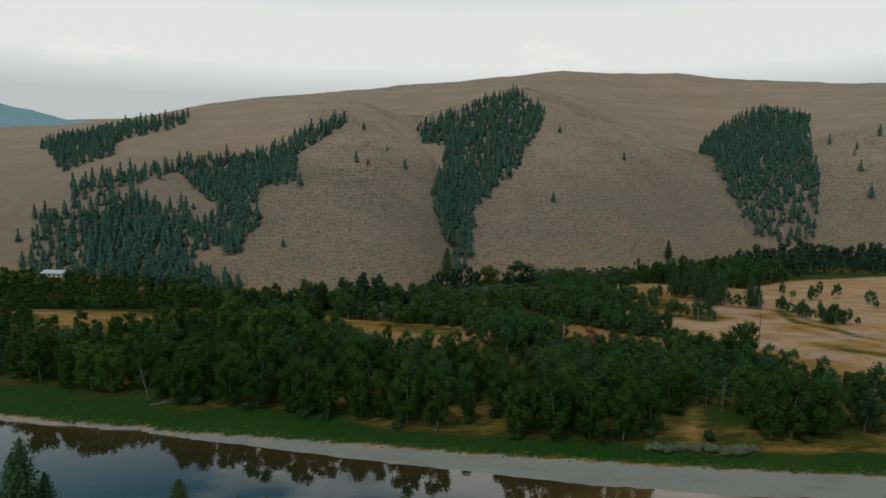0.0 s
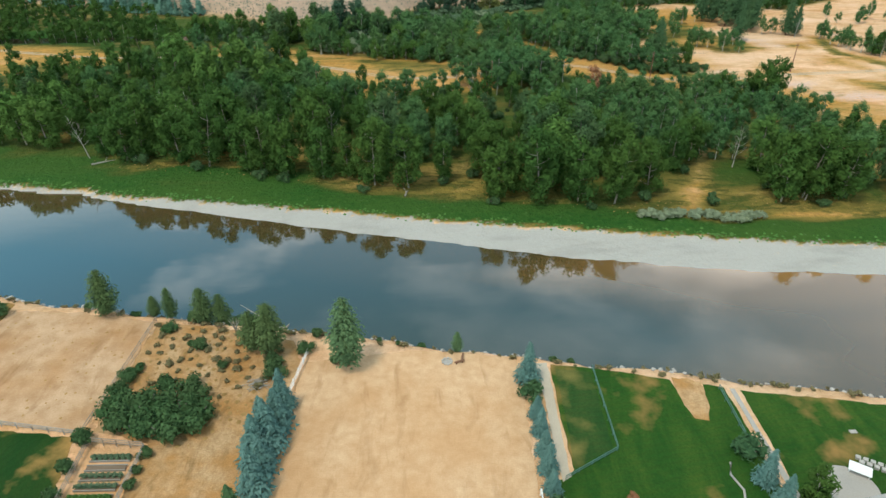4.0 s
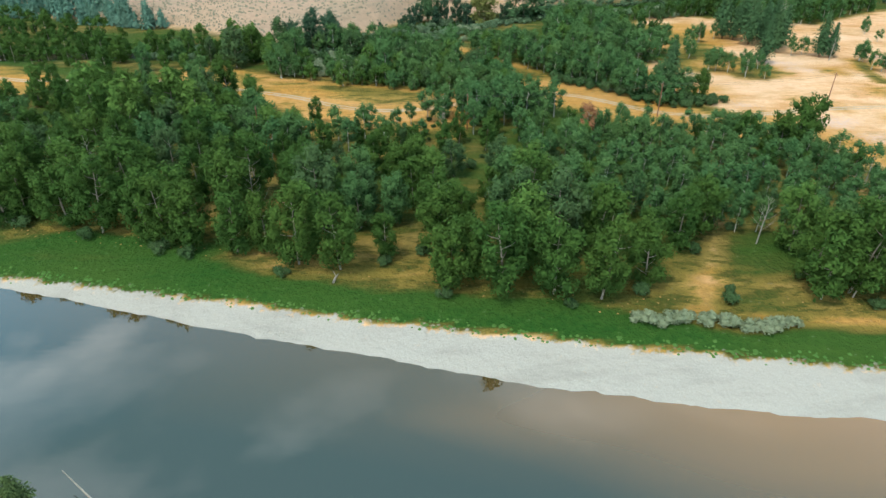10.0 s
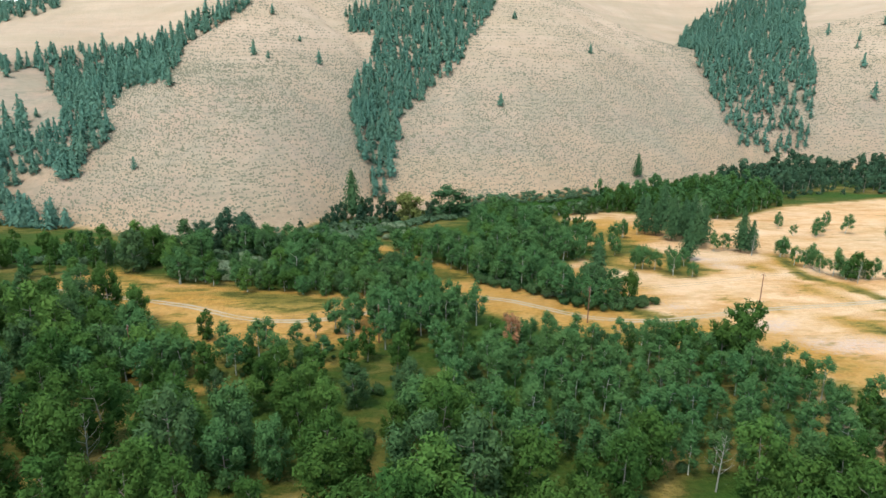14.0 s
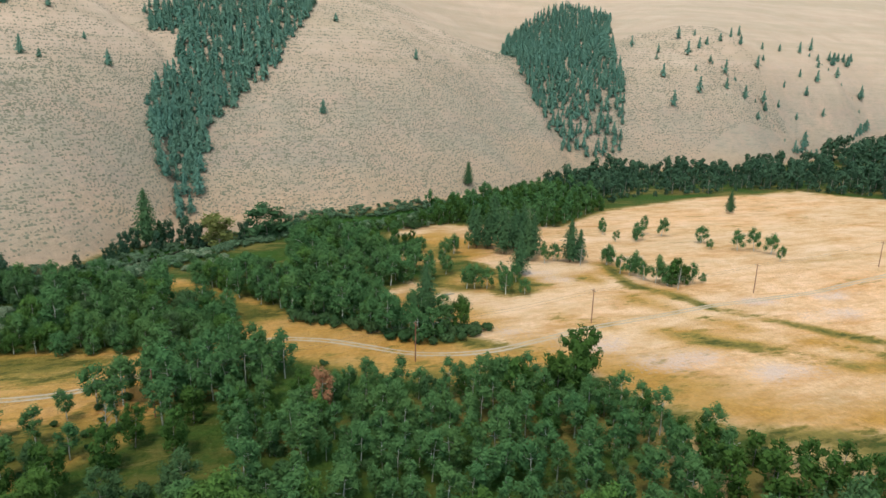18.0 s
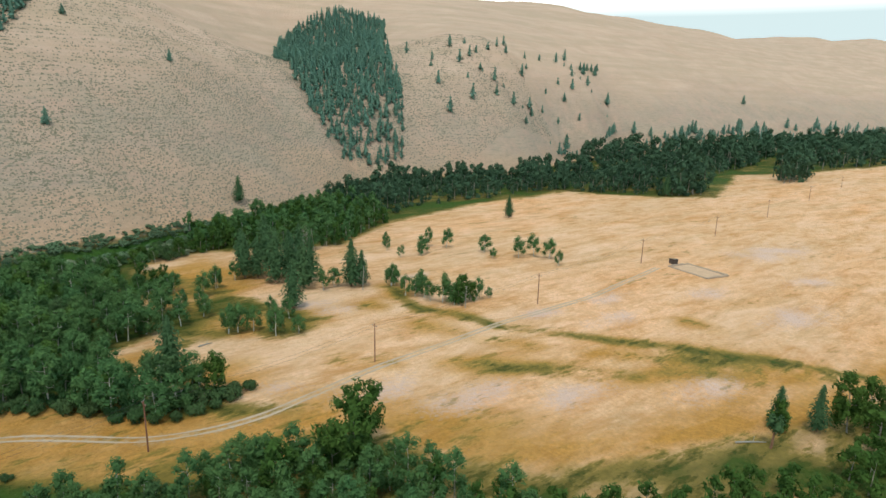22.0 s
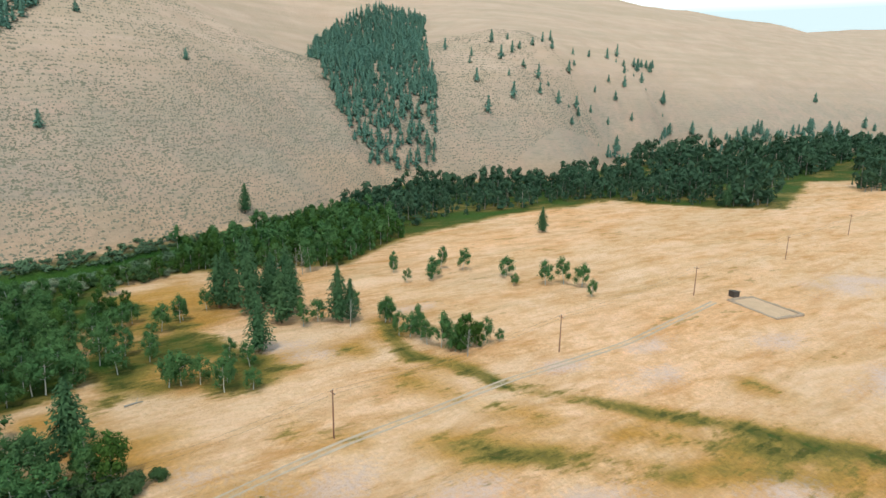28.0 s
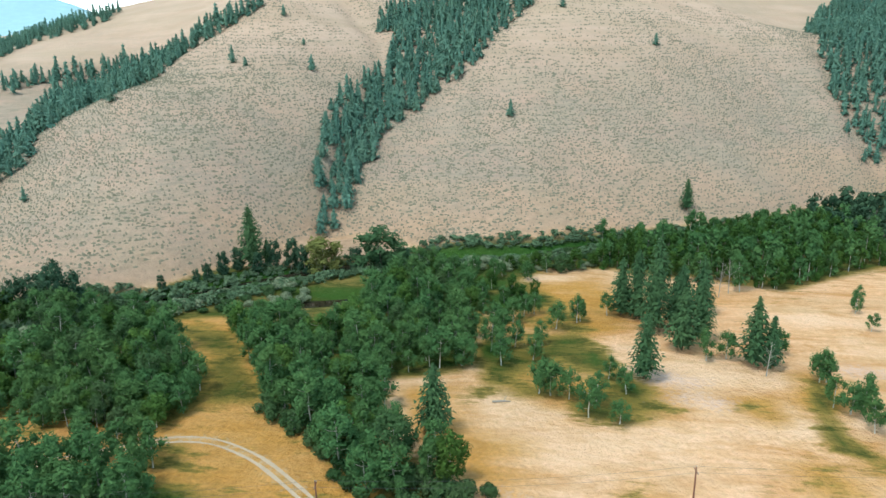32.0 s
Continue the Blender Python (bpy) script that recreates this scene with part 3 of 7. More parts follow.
face = mix(n, l, maths(n, l, "MULTIPLY", maths(n, l, "MULTIPLY", brush, belt.outputs["Result"]), 0.5), face, mix(n, l, ledge, (0.330, 0.290, 0.225), (0.215, 0.200, 0.150)))
bunch = noise_fac(n, l, 0.8, 5, 0.7, coords(n, l, (0.5, 0.5, 1.6)), 0.48, 0.68)
face = mix(n, l, maths(n, l, "MULTIPLY", bunch, 0.45), face, (0.250, 0.215, 0.172))
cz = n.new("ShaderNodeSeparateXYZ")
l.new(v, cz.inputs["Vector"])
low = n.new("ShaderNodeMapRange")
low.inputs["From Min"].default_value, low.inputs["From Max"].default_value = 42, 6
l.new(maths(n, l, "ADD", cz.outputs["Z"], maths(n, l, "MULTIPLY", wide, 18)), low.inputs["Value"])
# hill top: smooth dry grass, its colour paled further for haze
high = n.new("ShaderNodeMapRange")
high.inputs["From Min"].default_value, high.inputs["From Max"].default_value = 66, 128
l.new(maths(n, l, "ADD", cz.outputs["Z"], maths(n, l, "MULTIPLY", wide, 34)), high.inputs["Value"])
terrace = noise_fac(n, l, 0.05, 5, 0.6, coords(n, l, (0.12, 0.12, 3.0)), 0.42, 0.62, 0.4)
hazed_grass = mix(n, l, patch, (0.590, 0.425, 0.325), (0.500, 0.355, 0.262))
hazed_grass = mix(n, l, maths(n, l, "MULTIPLY", terrace, 0.55), hazed_grass, (0.410, 0.325, 0.225))
face = mix(n, l, maths(n, l, "MULTIPLY", high.outputs["Result"], 0.72), face, hazed_grass)
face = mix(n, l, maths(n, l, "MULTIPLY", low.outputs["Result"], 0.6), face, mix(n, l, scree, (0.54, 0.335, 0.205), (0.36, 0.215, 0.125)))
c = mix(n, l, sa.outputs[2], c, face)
stones = n.new("ShaderNodeTexVoronoi")
stones.inputs["Scale"].default_value = 4.5
l.new(v, stones.inputs["Vector"])
gravel = mix(n, l, stones.outputs["Distance"], (0.33, 0.315, 0.29), (0.42, 0.40, 0.37))
gravel = mix(n, l, maths(n, l, "MULTIPLY", patch, 0.4), gravel, (0.36, 0.33, 0.295))
damp = noise_fac(n, l, 0.22, 5, 0.6, coords(n, l, (0.3, 1.0, 1.0), radians(-11)), 0.5, 0.7)
gravel = mix(n, l, maths(n, l, "MULTIPLY", damp, 0.45), gravel, (0.24, 0.225, 0.20))
c = mix(n, l, ragged(sa.outputs[1], tuft, 0.7, 0.3, 0.7), c, gravel)
l.new(c, b.inputs["Base Color"])
b.inputs["Roughness"].default_value = 0.95
b.inputs["Specular IOR Level"].default_value = 0.1
relief = maths(n, l, "ADD", tuft, maths(n, l, "MULTIPLY", scree, 1.2))
bumped(n, l, b, maths(n, l, "MULTIPLY", relief, maths(n, l, "SUBTRACT", 1.0, maths(n, l, "MULTIPLY", sa.outputs[1], 0.7))), 0.7, 0.5)

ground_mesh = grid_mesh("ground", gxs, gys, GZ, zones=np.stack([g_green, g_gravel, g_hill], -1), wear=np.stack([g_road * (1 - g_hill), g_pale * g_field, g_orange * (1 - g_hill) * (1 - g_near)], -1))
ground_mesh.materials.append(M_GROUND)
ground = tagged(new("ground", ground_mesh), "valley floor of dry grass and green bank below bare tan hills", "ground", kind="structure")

# ---- water ----
M_WATER, n, l, b = material("river_water")
v = coords(n, l)
vr = coords(n, l, (0.25, 1.0, 1.0), radians(-11))
deep = noise_fac(n, l, 0.016, 3, 0.5, vr, 0.40, 0.60)
cx = n.new("ShaderNodeSeparateXYZ")
l.new(v, cx.inputs["Vector"])
shoal = n.new("ShaderNodeMapRange")
shoal.inputs["From Min"].default_value, shoal.inputs["From Max"].default_value = -15, 75
across = maths(n, l, "MULTIPLY", maths(n, l, "SUBTRACT", cx.outputs["Y"], 124.0), 1.1)
l.new(maths(n, l, "ADD", maths(n, l, "ADD", cx.outputs["X"], across), maths(n, l, "MULTIPLY", maths(n, l, "SUBTRACT", deep, 0.5), 60)), shoal.inputs["Value"])
bank = n.new("ShaderNodeMapRange")
bank.inputs["From Min"].default_value, bank.inputs["From Max"].default_value = 126, 149
bank.inputs["To Max"].default_value = 0.22
l.new(maths(n, l, "ADD", cx.outputs["Y"], maths(n, l, "MULTIPLY", cx.outputs["X"], 0.24)), bank.inputs["Value"])
bed = mix(n, l, maths(n, l, "MAXIMUM", shoal.outputs["Result"], bank.outputs["Result"]), (0.012, 0.022, 0.012), (0.300, 0.150, 0.050))
l.new(bed, b.inputs["Base Color"])
b.inputs["Roughness"].default_value, b.inputs["IOR"].default_value = 0.02, 2.35
ripple = noise_fac(n, l, 0.5, 3, 0.5, vr, 0.2, 0.8)
bumped(n, l, b, ripple, 0.05, 0.06)
wxs = np.array([-4600.0, -600, -250, 0, 250, 700, 4600])
wys = np.array([-900.0, 0, 100, 130, 160, 200, 1600])
water_mesh = grid_mesh("river", wxs, wys, np.zeros((len(wys), len(wxs))))
water_mesh.materials.append(M_WATER)
tagged(new("river_water", water_mesh), "calm river mirroring trees and a cloudy sky", "river", kind="structure")
creek_bm = bmesh.new()
for some, wide_ in ((CREEK, 9), (CREEK_LOOP, 6)):
    prev = None
    for (ax, ay), (bx, by) in zip(some, some[1:]):
        side = Vector((-(by - ay), bx - ax, 0)).normalized() * wide_
        for px, py in ((ax, ay), (bx, by)):
            pair = [creek_bm.verts.new((px + side.x * s, py + side.y * s, 2.5)) for s in (-1, 1)]
            if prev:
                creek_bm.faces.new((prev[0], pair[0], pair[1], prev[1]))
            prev = pair
creek_mesh = bpy.data.meshes.new("creek")
creek_bm.to_mesh(creek_mesh)
M_CREEK = plain("dark_creek_water", (0.030, 0.024, 0.016), 0.05, 0.2, 0.3)
creek_mesh.materials.append(M_CREEK)
tagged(new("creek_water", creek_mesh), "narrow dark creek along the foot of the hill", "creek", kind="structure")

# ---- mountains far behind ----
# the blue of the hazy distance is put into the base colour
M_FAR = plain("far_mountain_haze", (0.30, 0.47, 0.54), 1.0, 0.12, 0.01)
fx, fy = np.linspace(-4300, -1250, 90), np.linspace(2500, 4300, 30)
FX, FY = np.meshgrid(fx, fy)
top_line = np.interp(FX, [-4300, -3000, -2300, -1750, -1250], [760, 660, 470, 330, 120]) + 22 * swell(FX, FY, 160.0) + 10 * swell(FX, FY, 50.0)
FZ = top_line * np.clip(np.interp(FY, [2500, 3600, 4300], [0.0, 1, 0.6]), 0, 1)
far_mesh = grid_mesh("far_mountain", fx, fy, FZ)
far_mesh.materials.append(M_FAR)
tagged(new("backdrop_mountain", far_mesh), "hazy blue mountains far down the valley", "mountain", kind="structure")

# ---- dirt road ----
M_TRACK = plain("pale_track_dust", (0.48, 0.36, 0.26), 0.95, 0.25, 1.5)
road_line = []
for (ax, ay), (bx, by) in zip(ROAD, ROAD[1:]):
    k = max(1, int(math.hypot(bx - ax, by - ay) / 2.0))
    road_line += [(ax + (bx - ax) * i / k, ay + (by - ay) * i / k) for i in range(k)]
road_line = np.array(road_line + [ROAD[-1]])
for _ in range(6):
    road_line[1:-1] = (road_line[:-2] + 2 * road_line[1:-1] + road_line[2:]) / 4
road_way = np.gradient(road_line, axis=0)
road_way /= np.linalg.norm(road_way, axis=1, keepdims=True)
road_side = np.c_[-road_way[:, 1], road_way[:, 0]]
road_v, road_f = [], []
for off in (-0.85, 0.85):
    at = len(road_v)
    for i_, ((x, y), (sx, sy)) in enumerate(zip(road_line, road_side)):
        half = 0.30 + 0.08 * math.sin(0.37 * i_) + 0.05 * math.sin(1.3 * i_ + off)
        for w in (-half, half):
            px, py = x + sx * (off + w), y + sy * (off + w)
            road_v.append((px, py, float(valley(px, py)) + 0.07))
    road_f += [(at + 2 * i, at + 2 * i + 2, at + 2 * i + 3, at + 2 * i + 1) for i in range(len(road_line) - 1)]
road_me = bpy.data.meshes.new("road")
road_me.from_pydata(road_v, [], road_f)
road_me.materials.append(M_TRACK)
tagged(new("road_dirt", road_me), "pale two-wheel dirt track across the dry field", "road", kind="structure")

# ---- plants: building blocks ----
rng = np.random.default_rng(7)


def mesh_from(name, verts, faces, materials, index=None, smooth=False):
    """A mesh from arrays of corners and of triangles or four-sided faces."""
    me = bpy.data.meshes.new(name)
    faces = np.asarray(faces, np.int32)
    k = faces.shape[1]
    me.vertices.add(len(verts))
    me.vertices.foreach_set("co", np.asarray(verts, np.float32).ravel())
    me.loops.add(faces.size)
    me.loops.foreach_set("vertex_index", faces.ravel())
    me.polygons.add(len(faces))
    me.polygons.foreach_set("loop_start", np.arange(0, faces.size, k, dtype=np.int32))
    if smooth:
        me.polygons.foreach_set("use_smooth", np.ones(len(faces), bool))
    for m in materials:
        me.materials.append(m)
    if index is not None:
        me.polygons.foreach_set("material_index", np.asarray(index, np.int32))
    me.update(calc_edges=True)
    return me


def unit(a):
    return a / np.maximum(np.linalg.norm(a, axis=-1, keepdims=True), 1e-9)


def cards(centres, normals, size, r, stretch=1.25, fold=0.25, along=None):
    """Leaf sprays: slim pointed blades round their centres."""
    k = len(centres)
    way = r.normal(size=(k, 3)) if along is None else along
    a = unit(way - normals * (way * normals).sum(-1, keepdims=True))
    c = np.cross(normals, a)
    s = np.asarray(size)[:, None] * 0.5
    w = s * r.uniform(0.65, 1.05, (k, 1)) / stretch ** 0.7
    foot_, tip_ = centres - a * s * stretch, centres + a * s * stretch * r.uniform(0.8, 1.2, (k, 1)) + normals * s * fold
    v = np.stack([foot_ - c * w, foot_ + c * w, tip_], 1)
    return v.reshape(-1, 3), np.arange(3 * k).reshape(-1, 3)


ICO_V = unit(np.array([(s * a, t * p, 0) for a, p in ((1, 1.618),) for s in (-1, 1) for t in (-1, 1)] + [(0, s, t * 1.618) for s in (-1, 1) for t in (-1, 1)] + [(s * 1.618, 0, t) for s in (-1, 1) for t in (-1, 1)], float))
_d = np.linalg.norm(ICO_V[:, None] - ICO_V[None], axis=-1) < 1.1
ICO_F = []
for _i in range(12):
    for _j in range(_i + 1, 12):
        for _k in range(_j + 1, 12):
            if _d[_i, _j] and _d[_j, _k] and _d[_i, _k]:
                _o = np.dot(np.cross(ICO_V[_j] - ICO_V[_i], ICO_V[_k] - ICO_V[_i]), ICO_V[_i]) > 0
                ICO_F.append((_i, _j, _k, _k) if _o else (_i, _k, _j, _j))
ICO_F = np.array(ICO_F)[:, :3]


def tube(points, radii, sides=6):
    """A bent, tapered stem as corners and four-sided faces."""
    p, q = np.asarray(points, float), np.asarray(radii, float)
    ahead = unit(np.gradient(p, axis=0))
    a = unit(np.cross(ahead, np.array([0.31, 0.95, 0.05])))
    c = np.cross(ahead, a)
    t = np.linspace(0, 2 * np.pi, sides, endpoint=False)
    ring = p[:, None] + q[:, None, None] * (np.cos(t)[None, :, None] * a[:, None] + np.sin(t)[None, :, None] * c[:, None])
    i = np.arange(len(p) - 1)[:, None] * sides
    j = np.arange(sides)[None]
    f = np.stack([i + j, i + (j + 1) % sides, i + sides + (j + 1) % sides, i + sides + j], -1).reshape(-1, 4)
    return ring.reshape(-1, 3), f


def gather(parts):
    """One set of corners and faces out of several."""
    verts, faces, at = [], [], 0
    for v_, f_ in parts:
        f_ = np.asarray(f_)
        if f_.shape[1] == 3:
            f_ = np.c_[f_, f_[:, 2]]
        verts.append(v_)
        faces.append(f_ + at)
        at += len(v_)
    return np.concatenate(verts), np.concatenate(faces)


def as_mesh(name, parts, material_, smooth=False):
    v_, f_ = gather(parts)
    tri = f_[:, 2] == f_[:, 3]
    me = bpy.data.meshes.new(name)
    me.from_pydata([], [], [])
    lengths = np.where(tri, 3, 4)
    loops = f_.ravel()[np.stack([np.ones(len(f_), bool)] * 3 + [~tri], -1).ravel()]
    me.vertices.add(len(v_))
    me.vertices.foreach_set("co", v_.astype(np.float32).ravel())
    me.loops.add(len(loops))
    me.loops.foreach_set("vertex_index", loops.astype(np.int32))
    me.polygons.add(len(f_))
    me.polygons.foreach_set("loop_start", np.r_[0, np.cumsum(lengths)[:-1]].astype(np.int32))
    if smooth:
        me.polygons.foreach_set("use_smooth", np.ones(len(f_), bool))
    me.materials.append(material_)
    me.update(calc_edges=True)
    return me


def broadleaf(seed, height, radius, foot, lobes, leaves_n, leaf, trunk_r, lean=0.4, stems=1, limbs=6, puff=1.0):
    """Trunk and crown parts of a broad-leaved tree: limbs that end in lobes of leaf clumps."""
    r = np.random.default_rng(seed)
    centres, sizes, wood = [], [], []
    for s in range(stems):
        off = np.array([0, 0, 0.0]) if stems == 1 else np.array([*r.uniform(-0.8, 0.8, 2), 0])
        tip = off + np.array([*r.normal(0, lean, 2), height * 0.86])
        zs = np.linspace(0, 1, 6)
        spine = off + (tip - off) * zs[:, None] + np.c_[r.normal(0, 0.12 * lean + 0.05, (6, 2)), np.zeros(6)] * zs[:, None]
        wood.append(tube(spine, trunk_r * (1 - 0.82 * zs) / (1 if stems == 1 else 1.3), 7))
        for k in range(limbs):
            h = foot + (0.9 - foot) * (k + r.uniform(0, 0.8)) / limbs
            base = spine[0] + (tip - spine[0]) * h
            ang = k * 2.4 + r.uniform(-0.5, 0.5)
            out = radius * np.sqrt(max(0.08, 1 - ((h - foot - 0.28) / (1.06 - foot - 0.28)) ** 2 if h > foot + 0.28 else 0.75)) * r.uniform(0.5, 0.8)
            end = base + np.array([np.cos(ang) * out, np.sin(ang) * out, height * r.uniform(0.03, 0.12)])
            mid = (base + end) / 2 - np.array([0, 0, 0.25])
            wood.append(tube([base, mid, end], trunk_r * np.array([0.36, 0.25, 0.1]), 4))
            centres.append(end)
            sizes.append(radius * r.uniform(0.30, 0.44))
        centres.append(tip + [0, 0, 0.02 * height])
        sizes.append(radius * 0.42)
    while len(centres) < lobes:
        h = foot + 0.04 + (0.9 - foot) * r.uniform() ** 1.25
        wide = radius * np.sqrt(max(0.1, 1 - ((h - 0.55) / 0.5) ** 2))
        ang = r.uniform(0, 6.28)
        d = wide * np.sqrt(r.uniform(0.1, 0.62))
        centres.append(np.array([np.cos(ang) * d, np.sin(ang) * d, h * height]))
        sizes.append(radius * r.uniform(0.24, 0.40))
    centres, sizes = np.array(centres), np.array(sizes) * puff
    axis = unit(np.c_[centres[:, :2] / radius * 0.55, np.full(len(centres), 0.9)] + r.normal(0, 0.12, (len(centres), 3)))

    def plume(ways, who, reach):
        """Points round upright, tapering sprays."""
        s_ = sizes[who][:, None] * reach
        flat_ = ways * s_ * 0.92
        up_ = (ways * axis[who]).sum(-1, keepdims=True)
        thin_ = 1 - 0.35 * np.clip(up_, 0, 1) ** 2
        return centres[who] + (flat_ - axis[who] * (flat_ * axis[who]).sum(-1, keepdims=True)) * thin_ + axis[who] * up_ * s_ * 1.12

    core = [(plume(ICO_V, np.full(12, i), 0.54 * r.uniform(0.7, 1.2, (12, 1))), ICO_F) for i in range(len(centres))]
    which = r.choice(len(centres), leaves_n, p=sizes ** 2 / (sizes ** 2).sum())
    way = unit(r.normal(size=(leaves_n, 3)) + [0, 0, 0.3])
    pos = plume(way, which, r.uniform(0.58, 1.18, (leaves_n, 1)))
    pos[:, 2] = np.maximum(pos[:, 2], 0.3)
    facing = unit(way + [0, 0, 0.4] + 0.5 * r.normal(size=(leaves_n, 3)))
    blades = cards(pos, facing, leaf * r.uniform(0.6, 1.3, leaves_n), r, 1.45, 0.2, 0.8 * axis[which] + 0.7 * way + 0.7 * r.normal(size=(leaves_n, 3)))
    return wood, core + [blades]


def conifer(seed, height, radius, foot, tiers, per_tier, blade, trunk_r, droop=0.25, power=0.9, gaps=0.0, belly=0.24):
    """Trunk and crown parts of a conifer: tiers of drooping boughs made of needle blades."""
    r = np.random.default_rng(seed)
    wood = [tube([(0, 0, 0), (0.04 * radius, 0, height * 0.5), (0, 0, height * 0.97)], [trunk_r, trunk_r * 0.6, trunk_r * 0.08], 6)]
    pos, nor, size, out = [], [], [], []
    for k in range(tiers):
        h = foot + (1 - foot) * (k + 0.3) / tiers
        reach = radius * ((1 - h) / (1 - foot)) ** power * r.uniform(0.8, 1.12) * min(1.0, 0.55 + 0.45 * (h - foot) / belly) + 0.06 * radius
        count = max(3, int(per_tier * (0.35 + 0.65 * reach / radius)))
        for j in range(count):
            if r.uniform() < gaps:
                continue
            ang = (j + r.uniform(0, 0.9)) * 6.283 / count + k
            reach_ = reach * r.uniform(0.7, 1.15)
            for along in ((0.35, 0.72, 1.0) if blade < 1.2 else (0.5, 0.95)):
                d = reach_ * along * r.uniform(0.85, 1.1)
                pos.append((np.cos(ang) * d, np.sin(ang) * d, height * h - droop * d + r.normal(0, 0.015) * height))
                nor.append((np.cos(ang) * 0.5 + r.normal(0, 0.3), np.sin(ang) * 0.5 + r.normal(0, 0.3), 0.8))
                out.append((np.cos(ang) + r.normal(0, 0.4), np.sin(ang) + r.normal(0, 0.4), r.normal(0, 0.4)))
                size.append(blade * (0.55 + 0.6 * reach / radius) * r.uniform(0.75, 1.25))
    pos.append((0, 0, height * 0.985)), nor.append((1, 0, 0.1)), size.append(blade * 0.7), out.append((0, 0, 1.0))
    blades = cards(np.array(pos), unit(np.array(nor)), np.array(size), r, 1.15, -0.25, np.array(out))
    zs = np.linspace(foot + 0.03, 0.96, 6)
    core = tube(np.c_[np.zeros(6), np.zeros(6), zs * height], 0.45 * radius * ((1 - zs) / (1 - foot)) ** power * np.minimum(1, 0.55 + 0.45 * (zs - foot) / belly) + 0.02, 6)
    return wood, [core, blades]


def shrub(seed, height, radius, leaves_n, leaf):
    r = np.random.default_rng(seed)
    wood = [tube([(0, 0, 0), (np.cos(a_) * radius * 0.3, np.sin(a_) * radius * 0.3, height * 0.35), (np.cos(a_) * radius * 0.6, np.sin(a_) * radius * 0.6, height * 0.7)], [0.07, 0.05, 0.02], 4) for a_ in r.uniform(0, 6.28, 5)]
    k = 6
    centres = np.c_[r.uniform(-0.55, 0.55, (k, 2)) * radius, r.uniform(0.3, 0.68, k) * height]
    sizes = radius * r.uniform(0.4, 0.6, k)
    flat = np.array([1, 1, height / radius * 0.62])
    core = [(c_ + ICO_V * s_ * 0.75 * flat * r.uniform(0.85, 1.1, (12, 1)), ICO_F) for c_, s_ in zip(centres, sizes)]
    which = r.integers(0, k, leaves_n)
    way = unit(r.normal(size=(leaves_n, 3)) + [0, 0, 0.4])
    pos = centres[which] + way * (sizes[which] * r.uniform(0.75, 1.1, leaves_n))[:, None] * flat
    pos[:, 2] = np.maximum(pos[:, 2], 0.08)
    for v_, _f in core:
        v_[:, 2] = np.maximum(v_[:, 2], 0.02)
    return wood, core + [cards(pos, unit(way + 0.6 * r.normal(size=(leaves_n, 3))), leaf * r.uniform(0.6, 1.3, leaves_n), r)]


